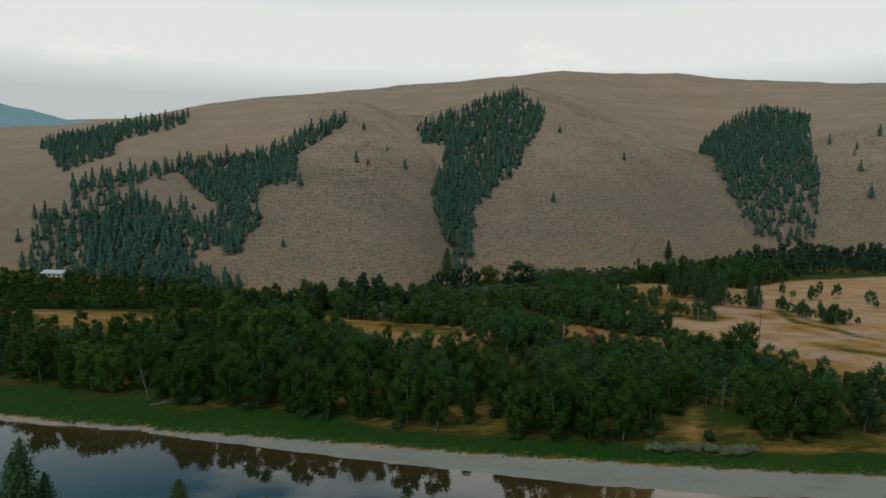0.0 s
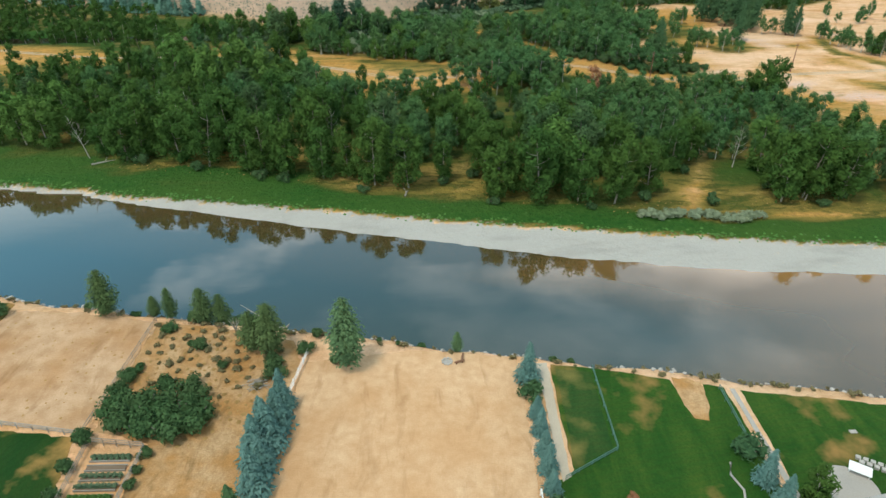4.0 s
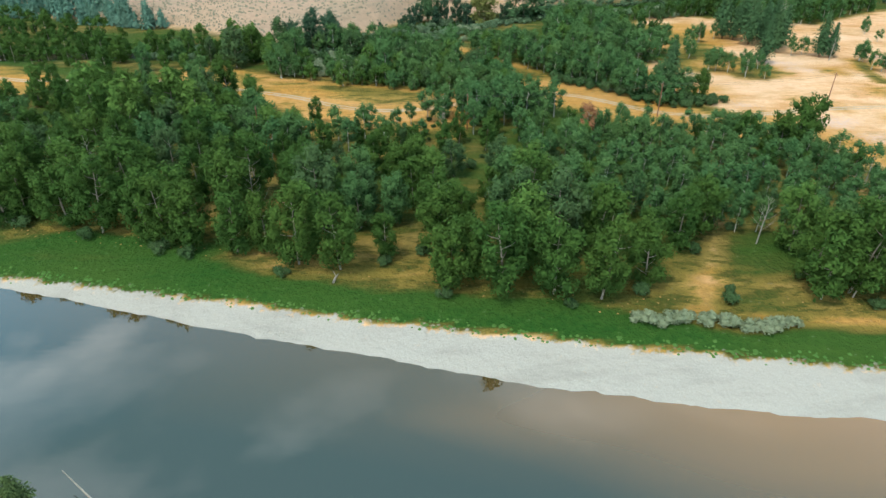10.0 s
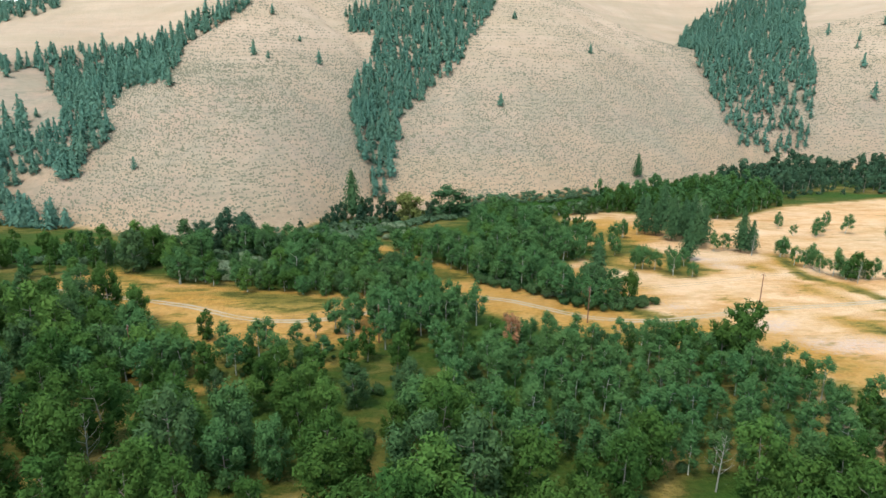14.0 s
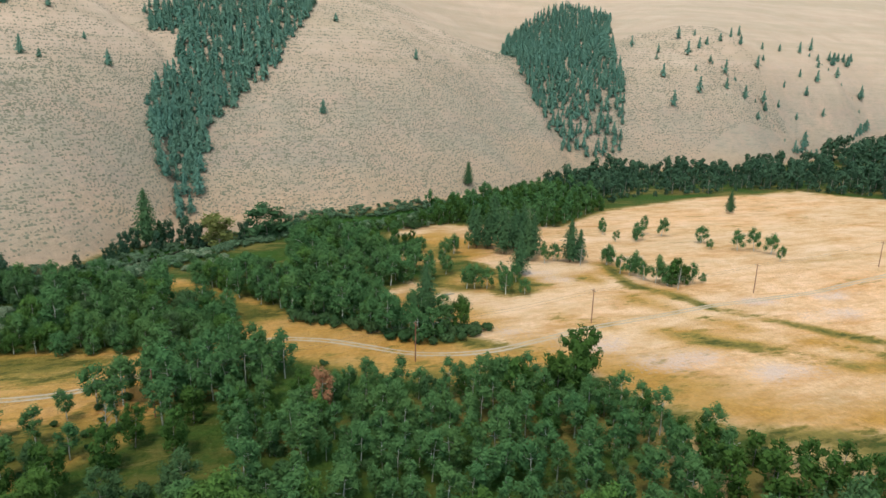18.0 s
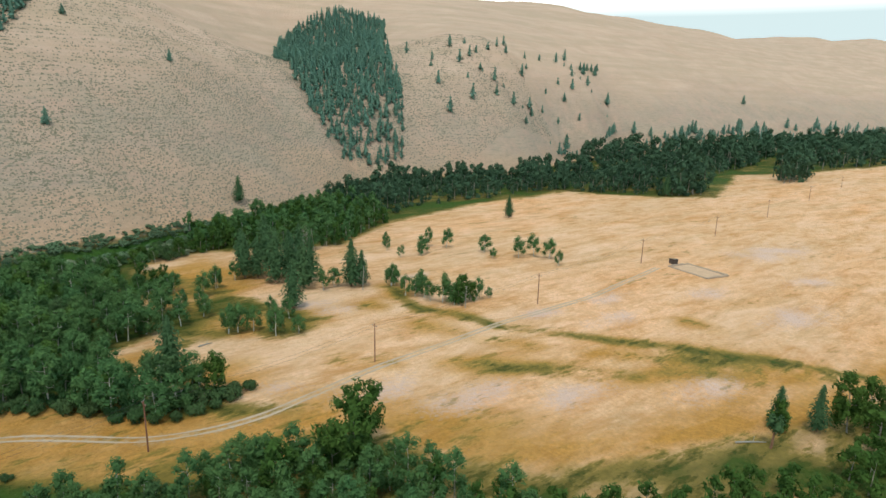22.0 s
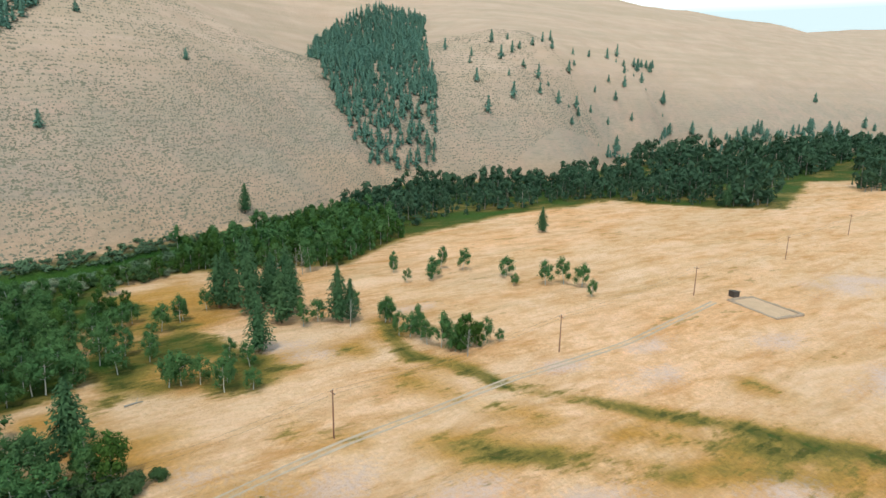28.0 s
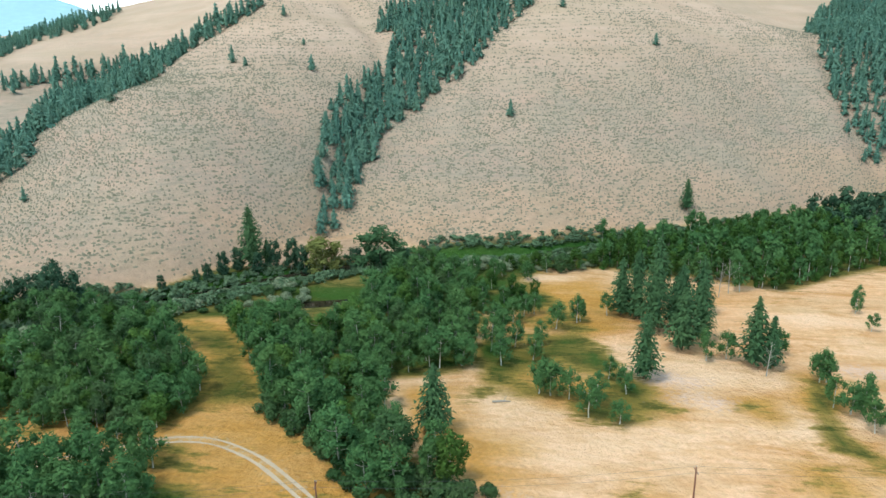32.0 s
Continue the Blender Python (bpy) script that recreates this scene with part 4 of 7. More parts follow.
class Kind:
    """A kind of plant: variants built once, placed as things, or joined where they are past counting."""

    def __init__(self, name, category, label, group, makers, bark, leaf):
        self.name, self.category, self.label, self.group = name, category, label, group
        self.variants = []
        for wood, crown in makers:
            self.variants.append((as_mesh("trunk", wood, bark, True), as_mesh("crown", crown, leaf), gather(wood), gather(crown)))
        self.bark, self.leaf = bark, leaf

    def place(self, x, y, scale=1.0, turn=None, variant=None, label="", z=None, leaf=None, wide=1.0, name=""):
        r = rng.uniform()
        trunk_, crown_, *_rest = self.variants[variant if variant is not None else int(r * 977) % len(self.variants)]
        ob = new(name or self.name)
        ob.matrix_basis = Matrix.LocRotScale((x, y, (float(ground_height(x, y)) if z is None else z) - 0.06), Euler((0, 0, r * 50 if turn is None else turn)), (scale * wide, scale * wide, scale))
        tagged(ob, label or self.label, self.category, "trees along the creek" if name else self.group)
        for nm, me in (("trunk", trunk_), ("crown", crown_)):
            if leaf and nm == "crown":
                key = me.name + leaf.name
                if key not in TINTED:
                    TINTED[key] = me.copy()
                    TINTED[key].materials[0] = leaf
                me = TINTED[key]
            o = new(nm, me)
            o.parent = ob
        return ob

    def joined(self, name, label, places):
        """All of places (x, y, scale) as one object that nobody could count."""
        vs, fs, ms, at = [], [], [], 0
        zs = ground_height(np.array([p[0] for p in places]), np.array([p[1] for p in places]))
        for (x, y, s), z in zip(places, zs):
            _t, _c, wood, crown = self.variants[rng.integers(len(self.variants))]
            a_ = rng.uniform(0, 6.28)
            turn = np.array([[np.cos(a_), -np.sin(a_), 0], [np.sin(a_), np.cos(a_), 0], [0, 0, 1]])
            for (v_, f_), k in ((wood, 0), (crown, 1)):
                vs.append(v_ @ turn.T * s * np.array([1, 1, rng.uniform(0.9, 1.1)]) + [x, y, z - 0.06])
                fs.append(f_ + at)
                ms.append(np.full(len(f_), k))
                at += len(v_)
        v_, f_, k = np.concatenate(vs), np.concatenate(fs), np.concatenate(ms)
        tri = f_[:, 2] == f_[:, 3]
        order = np.argsort(tri, kind="stable")
        f_, k, tri = f_[order], k[order], tri[order]
        me = bpy.data.meshes.new(name)
        loops = f_.ravel()[np.stack([np.ones(len(f_), bool)] * 3 + [~tri], -1).ravel()]
        me.vertices.add(len(v_))
        me.vertices.foreach_set("co", v_.astype(np.float32).ravel())
        me.loops.add(len(loops))
        me.loops.foreach_set("vertex_index", loops.astype(np.int32))
        me.polygons.add(len(f_))
        me.polygons.foreach_set("loop_start", np.r_[0, np.cumsum(np.where(tri, 3, 4))[:-1]].astype(np.int32))
        me.materials.append(self.bark)
        me.materials.append(self.leaf)
        me.polygons.foreach_set("material_index", k.astype(np.int32))
        me.update(calc_edges=True)
        return tagged(new(name, me), label, self.category, kind="stuff")


TINTED = {}


def scatter(outline, spacing, seed, keep=None, jitter=1.0, tries=6):
    """Places inside an outline, no two nearer than about the spacing."""
    r = np.random.default_rng(seed)
    pts = np.array(outline, float)
    lo, hi = pts.min(0), pts.max(0)
    count = int((hi[0] - lo[0]) * (hi[1] - lo[1]) / spacing ** 2 * tries)
    raw = r.uniform(lo, hi, (count, 2))
    ok = inside(outline, raw[:, 0], raw[:, 1])
    if keep is not None:
        ok &= keep(raw[:, 0], raw[:, 1], r)
    raw, cells, out = raw[ok], {}, []
    for x, y in raw:
        i, j = int(x // spacing), int(y // spacing)
        gap = spacing * r.uniform(1 - 0.35 * jitter, 1.0)
        if all((x - px) ** 2 + (y - py) ** 2 > gap ** 2 for di in (-1, 0, 1) for dj in (-1, 0, 1) for px, py in cells.get((i + di, j + dj), ())):
            cells.setdefault((i, j), []).append((x, y))
            out.append((x, y))
    return out


_shapes = ((17, 5.2), (15.5, 5.6), (18, 5.0), (14, 4.7), (16.5, 5.4))
NEARWOOD = Kind("cottonwood_tree", "tree", "tall green cottonwood with a full rounded crown in the riverside wood", "riverside cottonwoods",
                [broadleaf(11 + k, h, rr, 0.07, 34, 3200, 0.58, 0.26, 0.6, 1, 10) for k, (h, rr) in enumerate(_shapes)], M_BARK, M_COTTON)
COTTONWOOD = Kind("cottonwood_tree", "tree", "tall green cottonwood with a full rounded crown in the riverside wood", "riverside cottonwoods",
                  [broadleaf(11 + k, h, rr, 0.08, 26, 1400, 0.92, 0.26, 0.6, 1, 8) for k, (h, rr) in enumerate(_shapes)], M_BARK, M_COTTON)
MIDTREE = Kind("creekside_tree", "tree", "rounded green tree in the wood along the creek", "trees along the creek",
               [broadleaf(161 + k, h, rr, 0.16, 17, 1300, 0.47, 0.16, 0.6, 1, 8, 1.1) for k, (h, rr) in enumerate(((9, 3.3), (8, 3.0), (10.5, 3.4), (7, 3.2), (9.5, 2.9)))], M_PALEBARK, M_ASPEN)
COTTON_FAR = Kind("cottonwood", "trees", "green cottonwoods", "", [broadleaf(11 + k, h, rr, 0.1, 12, 330, 1.5, 0.26, 0.5, 1, 2, 1.2) for k, (h, rr) in enumerate(_shapes)], M_BARK, M_COTTON)
WILLOW_LOW = Kind("willow", "shrubs", "grey-green willows", "", [(w_[:1], c_[:3] + [c_[-1]]) for w_, c_ in (shrub(111 + k, 2.4, 1.8, 60, 0.95) for k in range(4))], M_BARK, M_WILLOW)
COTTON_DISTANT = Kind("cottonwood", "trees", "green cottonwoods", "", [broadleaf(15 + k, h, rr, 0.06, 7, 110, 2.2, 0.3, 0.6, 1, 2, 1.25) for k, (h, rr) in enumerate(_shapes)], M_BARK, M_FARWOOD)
ASPEN = Kind("aspen_tree", "tree", "slender green aspen with a pale bare trunk", "aspens in the wood",
             [broadleaf(31 + k, h, rr, 0.28, 14, 900, 0.46, 0.15, 0.5, 1, 8, 1.25) for k, (h, rr) in enumerate(((11, 2.5), (12.5, 2.7), (9.5, 2.6), (10.5, 3.0)))], M_PALEBARK, M_ASPEN)
ASPEN_FAR = Kind("aspen", "trees", "green aspens", "", [broadleaf(31 + k, h, rr, 0.14, 8, 260, 1.05, 0.15, 0.35, 1, 2, 1.4) for k, (h, rr) in enumerate(((11, 2.5), (12.5, 2.8), (9.5, 2.4)))], M_PALEBARK, M_ASPEN)
FIELDTREE = Kind("field_tree", "tree", "small rounded green tree with a pale bare trunk", "trees on the dry field",
                 [broadleaf(131 + k, h, rr, 0.26, 12, 900, 0.42, 0.14, 0.7, 1, 7, 1.2) for k, (h, rr) in enumerate(((8.5, 2.8), (7.5, 2.9), (9.5, 2.6), (7, 2.5), (8, 2.3), (9, 2.4)))], M_PALEBARK, M_ASPEN)
PINE = Kind("pine_tree", "tree", "dark green ponderosa pine with a narrow ragged crown", "valley pines",
            [conifer(51 + k, h, rr, 0.1, 30, 26, 0.85, 0.3, 0.06, 0.66, 0.2, 0.22) for k, (h, rr) in enumerate(((17.5, 4.5), (16, 4.2), (14, 4.0), (16.5, 3.8)))], M_REDBARK, M_PINE)
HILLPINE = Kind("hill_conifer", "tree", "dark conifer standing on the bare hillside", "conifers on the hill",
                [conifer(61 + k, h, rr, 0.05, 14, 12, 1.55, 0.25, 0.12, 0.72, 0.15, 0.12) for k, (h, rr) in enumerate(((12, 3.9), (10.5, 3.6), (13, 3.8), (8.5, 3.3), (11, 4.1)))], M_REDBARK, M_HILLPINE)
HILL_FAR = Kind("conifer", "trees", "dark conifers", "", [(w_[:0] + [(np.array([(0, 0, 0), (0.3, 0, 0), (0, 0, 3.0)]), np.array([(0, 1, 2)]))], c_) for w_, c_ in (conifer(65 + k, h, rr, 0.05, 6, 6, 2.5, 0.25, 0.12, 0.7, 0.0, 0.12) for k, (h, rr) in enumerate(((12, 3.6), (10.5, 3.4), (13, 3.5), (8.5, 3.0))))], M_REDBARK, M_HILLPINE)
SPRUCE = Kind("blue_spruce", "tree", "blue spruce with dense silvery needles beside the lot", "spruces along the lot",
              [conifer(71 + k, h, rr, 0.01, 30, 30, 0.45, 0.16, 0.12, 0.8, 0.0, 0.06) for k, (h, rr) in enumerate(((7.5, 2.0), (6.5, 2.0)))], M_BARK, M_SPRUCE)
SHRUB = Kind("green_shrub", "shrub", "rounded green shrub", "shrubs", [shrub(81 + k, 2.2, 1.8, 640, 0.34) for k in range(4)], M_BARK, M_BUSH)
SILVER = Kind("silver_shrub", "shrub", "grey-green silvery shrub on the grassy bank", "silvery shrubs on the bank", [shrub(91 + k, 2.0, 2.0, 420, 0.42) for k in range(2)], M_BARK, M_SILVER)


def sage_dome(seed):
    """A low uneven cushion, open below."""
    r = np.random.default_rng(seed)
    a_ = np.arange(6) * 1.0472
    v_ = np.r_[np.c_[np.cos(a_), np.sin(a_), 0 * a_] * r.uniform(0.6, 1.15, (6, 1)), [(r.uniform(-0.3, 0.3), r.uniform(-0.3, 0.3), 0.75)]] * 0.95
    return [(v_[:3] * 0.2, np.array([(0, 1, 2)]))], [(v_, np.array([(i, (i + 1) % 6, 6) for i in range(6)]))]


WEED = Kind("dry_weed", "weeds", "dry orange weeds", "", [sage_dome(195 + k) for k in range(4)], M_BARK, M_DRYGRASS)
SCRUBWEED = Kind("olive_weed", "weeds", "olive weeds", "", [shrub(141 + k, 1.0, 0.9, 40, 0.4) for k in range(3)], M_BARK, M_SCRUBWEED)
YOUNGPINE = Kind("young_pine", "tree", "bushy young pine with a rounded crown on the bank", "young pines on the bank",
                 [conifer(101 + k, 10.5, rr, 0.1, 42, 30, 0.42, 0.2, -0.1, 0.5, 0.12, 0.35) for k, rr in enumerate((2.6, 2.8))], M_REDBARK, M_YOUNGPINE)

# ---- woods of the valley ----
WOOD_FRONT = [(-330, 262), (-240, 232), (-145, 206), (-93, 194), (-62, 187), (-31, 179), (-13, 173), (9, 167), (30, 165), (38, 174), (47, 186), (60, 178), (65, 165), (80, 162), (100, 166), (140, 172),
              (200, 172), (240, 170), (190, 178), (150, 188), (120, 195), (106, 204), (102, 214), (95, 226), (88, 236), (66, 241), (53, 249), (36, 264), (16, 266), (4, 248), (0, 237), (-20, 225),
              (-37, 221), (-50, 226), (-53, 242), (-46, 257), (-67, 271), (-100, 288), (-138, 281), (-162, 270), (-184, 270), (-210, 300), (-330, 300)]
WOOD_MID = [(-66, 297), (-38, 289), (-5, 284), (12, 283), (22, 287), (20, 298), (13, 307), (4, 317), (-13, 334), (-40, 337), (-60, 325)]
WOOD_DIAGONAL = [(10, 334), (20, 320), (33, 299), (46, 287), (54, 280), (61, 269), (68, 264), (83, 268), (79, 275), (70, 282), (65, 291), (60, 303), (66, 312), (79, 317), (79, 347), (73, 366), (62, 382), (48, 378), (43, 362), (45, 346), (46, 335), (38, 330), (30, 334), (22, 341)]
WOOD_SOUTH = [(-8, 252), (2, 262), (12, 268.5), (21, 274.5), (26, 271.5), (25, 264), (33, 259), (30, 250), (10, 246)]
WILLOW_GLADE = [(-62, 300), (-36, 296), (-24, 306), (-30, 322), (-56, 324)]
WOOD_WEST = [(-330, 320), (-215, 324), (-181, 319), (-146, 303), (-104, 299), (-90, 314), (-62, 300), (-56, 334), (-100, 345), (-138, 350), (-200, 380), (-330, 400)]
WOOD_CREEK = [(118, 400), (126, 403), (146, 390), (172, 380), (188, 392), (222, 414), (228, 440), (214, 468), (180, 455), (150, 437), (120, 422)]
WOOD_BAND = [(222, 428), (262, 440), (300, 446), (340, 446), (392, 445), (420, 410), (432, 392), (470, 370), (482, 380), (470, 420), (500, 470), (520, 540), (387, 528), (330, 548), (250, 508), (215, 474)]
WOOD_EAST = [(520, 540), (500, 470), (560, 440), (640, 480), (720, 520), (900, 500), (700, 430), (760, 400), (900, 385), (1500, 390), (1800, 540), (1135, 565), (760, 570), (695, 600), (600, 580)]


def thin(a, b, open_):
    return lambda x, y, r: r.uniform(size=len(x)) < np.clip(a + b * swell(x, y, 9.0, open_), 0, 1)


FRONT_ROW = [(-95, 194.4, 1.0), (-84, 190.9, 0.95), (-75.6, 188.4, 1.0), (-65, 185.9, 0.95), (-54, 183.4, 1.0), (-44.4, 180.4, 0.95), (-31, 176.0, 1.0), (-22.5, 174.0, 0.9), (-1, 168.4, 1.0), (9, 166.8, 1.05), (18, 165.8, 1.0), (26.4, 164.2, 0.95), (35.3, 168.3, 0.85), (66.5, 168.8, 0.9), (72, 165.3, 1.0), (-38, 180.5, 0.8), (-60, 184.5, 0.9), (-99, 193, 0.9), (-14, 178, 0.6), (3, 171.5, 0.85), (45, 181, 0.8), (52, 186, 0.85), (38, 179, 0.7)]
for x, y, s in FRONT_ROW:
    NEARWOOD.place(x, y, s, label="tall full cottonwood in the front row of the riverside wood")
TONES = (None, None, None, None, None, M_COTTON_LIGHT, M_ASPEN, M_BUSH)
MID_TONES = (None, None, M_ASPEN, M_COTTON_LIGHT, M_COTTON_LIGHT, M_COTTON, M_BUSH, M_ASPEN)
big = scatter(WOOD_FRONT, 8.3, 1) + scatter(WOOD_WEST, 8.2, 2)
placed = 0
far_big = []
for x, y in sorted(big, key=lambda p: abs(p[0] + 20) + 0.6 * p[1]):
    front = 206 + 0.27 * (-145 - x) if x < -62 else line([(-62, 187), (-13, 173), (30, 165), (80, 162), (240, 172)], x)
    tall = rng.uniform(0.8, 1.12) if y < front + 14 else rng.uniform(0.55, 0.95)
    if (x > -62 and y > 208) or (x < -90 and y > 222):
        tall *= 0.72
    if math.hypot((x + 11) / 6, (y - 180) / 9) < 1 or min(math.hypot(x - fx_, y - fy_) for fx_, fy_, _s in FRONT_ROW) < 6.5:
        continue
    if x > 95 or (x > 18 and y > front + 22) or (x > -8 and y > 219) or (x > -58 and y > 222 and rng.uniform() < 0.7):
        continue
    if placed < 210:
        (NEARWOOD if placed < 100 else COTTONWOOD).place(x, y, tall, wide=rng.uniform(0.85, 1.15), leaf=(TONES if y < front + 22 else MID_TONES)[int(rng.integers(8))])
        placed += 1
    else:
        far_big.append((x, y, tall))
for x, y, s in ((-99, 240, 1.2), (-88, 236, 1.15), (-80, 245, 1.2), (-70, 238, 1.0)):
    COTTONWOOD.place(x, y, s, label="tall pale green cottonwood above the rest of the wood", leaf=M_COTTON_LIGHT)
for x, y in scatter([(98, 168), (140, 168), (240, 160), (240, 172), (190, 175), (165, 172), (148, 176), (132, 183), (116, 192), (104, 204), (98, 210)], 4.6, 12):
    far_big.append((x, y, rng.uniform(0.32, 0.58) * (0.8 if 110 < x < 160 else 1.0)))
COTTON_FAR.joined("cottonwood_wood", "dense green riverside wood of cottonwoods", far_big)
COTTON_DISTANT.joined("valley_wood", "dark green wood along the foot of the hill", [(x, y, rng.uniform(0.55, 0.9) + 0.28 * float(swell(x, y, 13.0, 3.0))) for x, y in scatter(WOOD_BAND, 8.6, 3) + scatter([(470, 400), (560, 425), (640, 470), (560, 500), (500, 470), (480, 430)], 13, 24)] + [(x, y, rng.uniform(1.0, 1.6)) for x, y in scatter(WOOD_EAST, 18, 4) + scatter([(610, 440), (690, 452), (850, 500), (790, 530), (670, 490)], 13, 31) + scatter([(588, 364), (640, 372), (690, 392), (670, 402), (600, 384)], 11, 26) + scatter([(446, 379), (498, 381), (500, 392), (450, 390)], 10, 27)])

open_wood = scatter([(18, 248), (34, 247), (66, 237), (94, 232), (102, 214), (106, 200), (98, 186), (70, 186), (40, 186), (20, 190)], 4.9, 5, keep=lambda x, y, r: r.uniform(size=len(x)) < np.clip(0.75 + 0.6 * swell(x, y, 7.0, 2.0), 0.1, 1))
for x, y in scatter([(20, 246), (66, 236), (94, 230), (100, 205), (92, 190), (40, 190), (22, 196)], 8.5, 25):
    MIDTREE.place(x, y, rng.uniform(0.55, 0.9), wide=rng.uniform(0.85, 1.1), label="rounded green tree between aspens", leaf=MID_TONES[int(rng.integers(8))])
slim = open_wood + scatter(WOOD_DIAGONAL, 6.6, 7) + scatter(WOOD_MID, 7.4, 6)
far_slim = [(x, y, rng.uniform(0.7, 1.15)) for x, y in scatter(WOOD_CREEK, 7.0, 8)]
for k, (x, y) in enumerate(slim):
    s = rng.uniform(0.55, 0.9) if y < 250 else rng.uniform(0.6, 1.15)
    if inside(WILLOW_GLADE, x, y) or math.hypot(x - 77, y - 288) < 10:
        continue
    if k < 290:
        ASPEN.place(x, y, s, wide=rng.uniform(1.0, 1.3))
    else:
        far_slim.append((x, y, s))
ASPEN_FAR.joined("aspen_wood", "green wood of slender aspens along the creek", far_slim)
mid_big = [(x, y) for x, y in scatter(WOOD_DIAGONAL, 6.6, 13) + scatter(WOOD_MID, 6.2, 14) if math.hypot(x - 77, y - 288) > 10.5 and not inside(WILLOW_GLADE, x, y)]
mid_big = sorted(mid_big, key=lambda p: p[1])
for x, y in scatter(WOOD_SOUTH, 4.6, 16):
    if rng.uniform() < 0.55:
        ASPEN.place(x, y, rng.uniform(0.8, 1.1), wide=1.2)
    else:
        MIDTREE.place(x, y, rng.uniform(0.9, 1.2), label="leafy tree beside the dirt track")
for k, (x, y) in enumerate(((-63, 336), (-57, 342), (-50, 337), (-66, 344), (-58, 349), (-49, 345))):
    COTTONWOOD.place(x, y, 0.8 + 0.05 * (k % 3), label="dark dense cottonwood at the foot of the hill", leaf=M_FARWOOD)
for x, y in scatter(WILLOW_GLADE, 3.6, 17):
    (SILVER if rng.uniform() < 0.5 else SHRUB).place(x, y, rng.uniform(0.9, 1.7), label="grey-green willow bush in the wood")
for k, (x, y) in enumerate(mid_big):
    if k < 170:
        MIDTREE.place(x, y, rng.uniform(0.75, 1.2), wide=rng.uniform(0.95, 1.25), leaf=MID_TONES[int(rng.integers(8))])
COTTON_FAR.joined("creek_wood", "rounded green trees along the creek", [(x, y, rng.uniform(0.42, 0.66)) for x, y in mid_big[170:] + scatter(WOOD_CREEK, 6.2, 15)])
# bushes under the trees
low = scatter(WOOD_FRONT, 9.0, 9, keep=lambda x, y, r: (x > -150) & (x < 120)) + scatter(WOOD_DIAGONAL, 7.0, 10)
low = [(x + rng.uniform(-3, 3), y - rng.uniform(2.0, 4.5)) for x, y, _s in FRONT_ROW[::2]] + low
SHRUB.joined("undergrowth", "green bushes under the trees of the wood", [(x, y, rng.uniform(0.5, 1.3)) for x, y in low[:130]])

# single trees on the field
for x, y, s in ((112, 293.4, 0.55), (106, 295.3, 0.9), (102.4, 302.4, 0.75), (96, 304.7, 0.95), (98.5, 304, 0.85), (94.7, 322, 0.8), (86, 333, 0.75), (107, 347, 0.85), (101, 342, 0.8), (160, 316, 0.6), (152, 327, 0.6),
                (189.3, 366.9, 0.6), (184.6, 348, 0.45), (194, 346, 0.6), (196, 348, 0.75), (205.6, 357.5, 0.8), (211.5, 351, 0.75), (220.4, 335.4, 0.8), (216, 325.4, 0.5),
                (226, 319.7, 0.85), (232.8, 317.3, 0.85), (236, 311.4, 0.85), (230, 301, 0.65), (187, 362, 0.6)):
    FIELDTREE.place(x, y, s * 1.25, wide=rng.uniform(0.95, 1.25))
for x, y, s in ((165.3, 286.5, 0.5), (168, 289, 0.55), (171, 287, 0.45), (92, 229, 0.85), (97, 233, 0.8), (86, 226, 0.75), (76, 226, 0.7), (170, 187, 0.5), (182, 178, 0.75), (188, 176, 0.7), (66, 163.5, 0.8), (72, 164, 0.78)):
    COTTONWOOD.place(x, y, s, label="dark green cottonwood at the edge of the dry field")
for x, y, s in ((75.4, 286, 1.0), (286, 387.5, 0.75), (120, 314, 0.85), (132, 331, 1.1), (134, 347, 1.05), (120, 354, 1.0), (132, 364, 1.1), (129, 381, 0.85), (143, 357, 1.0), (127, 343, 1.05), (136, 351, 1.1), (124, 352, 0.95), (138, 338, 0.9), 
                (147, 324, 1.0), (150, 322, 0.75), (172, 188, 0.5), (177, 182, 0.6), (166, 480, 0.8), (-9.6, 391, 1.25), (-5, 394, 0.7), (440, 386, 0.9), (446, 389, 0.8), (452, 384, 0.7)):
    PINE.place(x, y, s * 1.08, wide=1.02)
for x, y, s in ((136.5, 325, 0.4), (141.7, 327, 0.42), (116, 353, 0.35), (108, 348, 0.35), (95, 353, 0.4), (92, 351, 0.45), (86, 334, 0.4), (155, 331, 0.45), (150, 385, 0.55), (160, 378, 0.6), (168, 382, 0.55), (146, 388, 0.5), (112, 313, 0.3), (159, 317, 0.4), (162, 304, 0.42)):
    FIELDTREE.place(x, y, s * 2.2)
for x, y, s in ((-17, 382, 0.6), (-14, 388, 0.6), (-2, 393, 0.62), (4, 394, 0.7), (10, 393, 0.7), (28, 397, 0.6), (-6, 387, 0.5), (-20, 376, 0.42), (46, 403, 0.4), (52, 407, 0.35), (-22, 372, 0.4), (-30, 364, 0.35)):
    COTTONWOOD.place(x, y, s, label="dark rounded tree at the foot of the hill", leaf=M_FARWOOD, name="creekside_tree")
for x, y, s in ((158.5, 315.9, 0.95), (156.6, 304.5, 0.9), (158.9, 302.1, 1.05), (160.2, 295.2, 0.85), (162.4, 291.5, 1.1), (164.1, 287.4, 1.0), (160.5, 299, 0.8), (173.9, 287.8, 0.9), (178.9, 287.1, 0.55), (166, 292, 1.0)):
    FIELDTREE.place(x, y, s)
COTTONWOOD.place(38, 398, 1.0, wide=1.9, variant=1, label="dark rounded tree beside the creek", leaf=M_PINE)
COTTONWOOD.place(18, 391, 0.9, wide=1.7, variant=4, label="yellowing tree beside the creek", leaf=M_YELLOW)
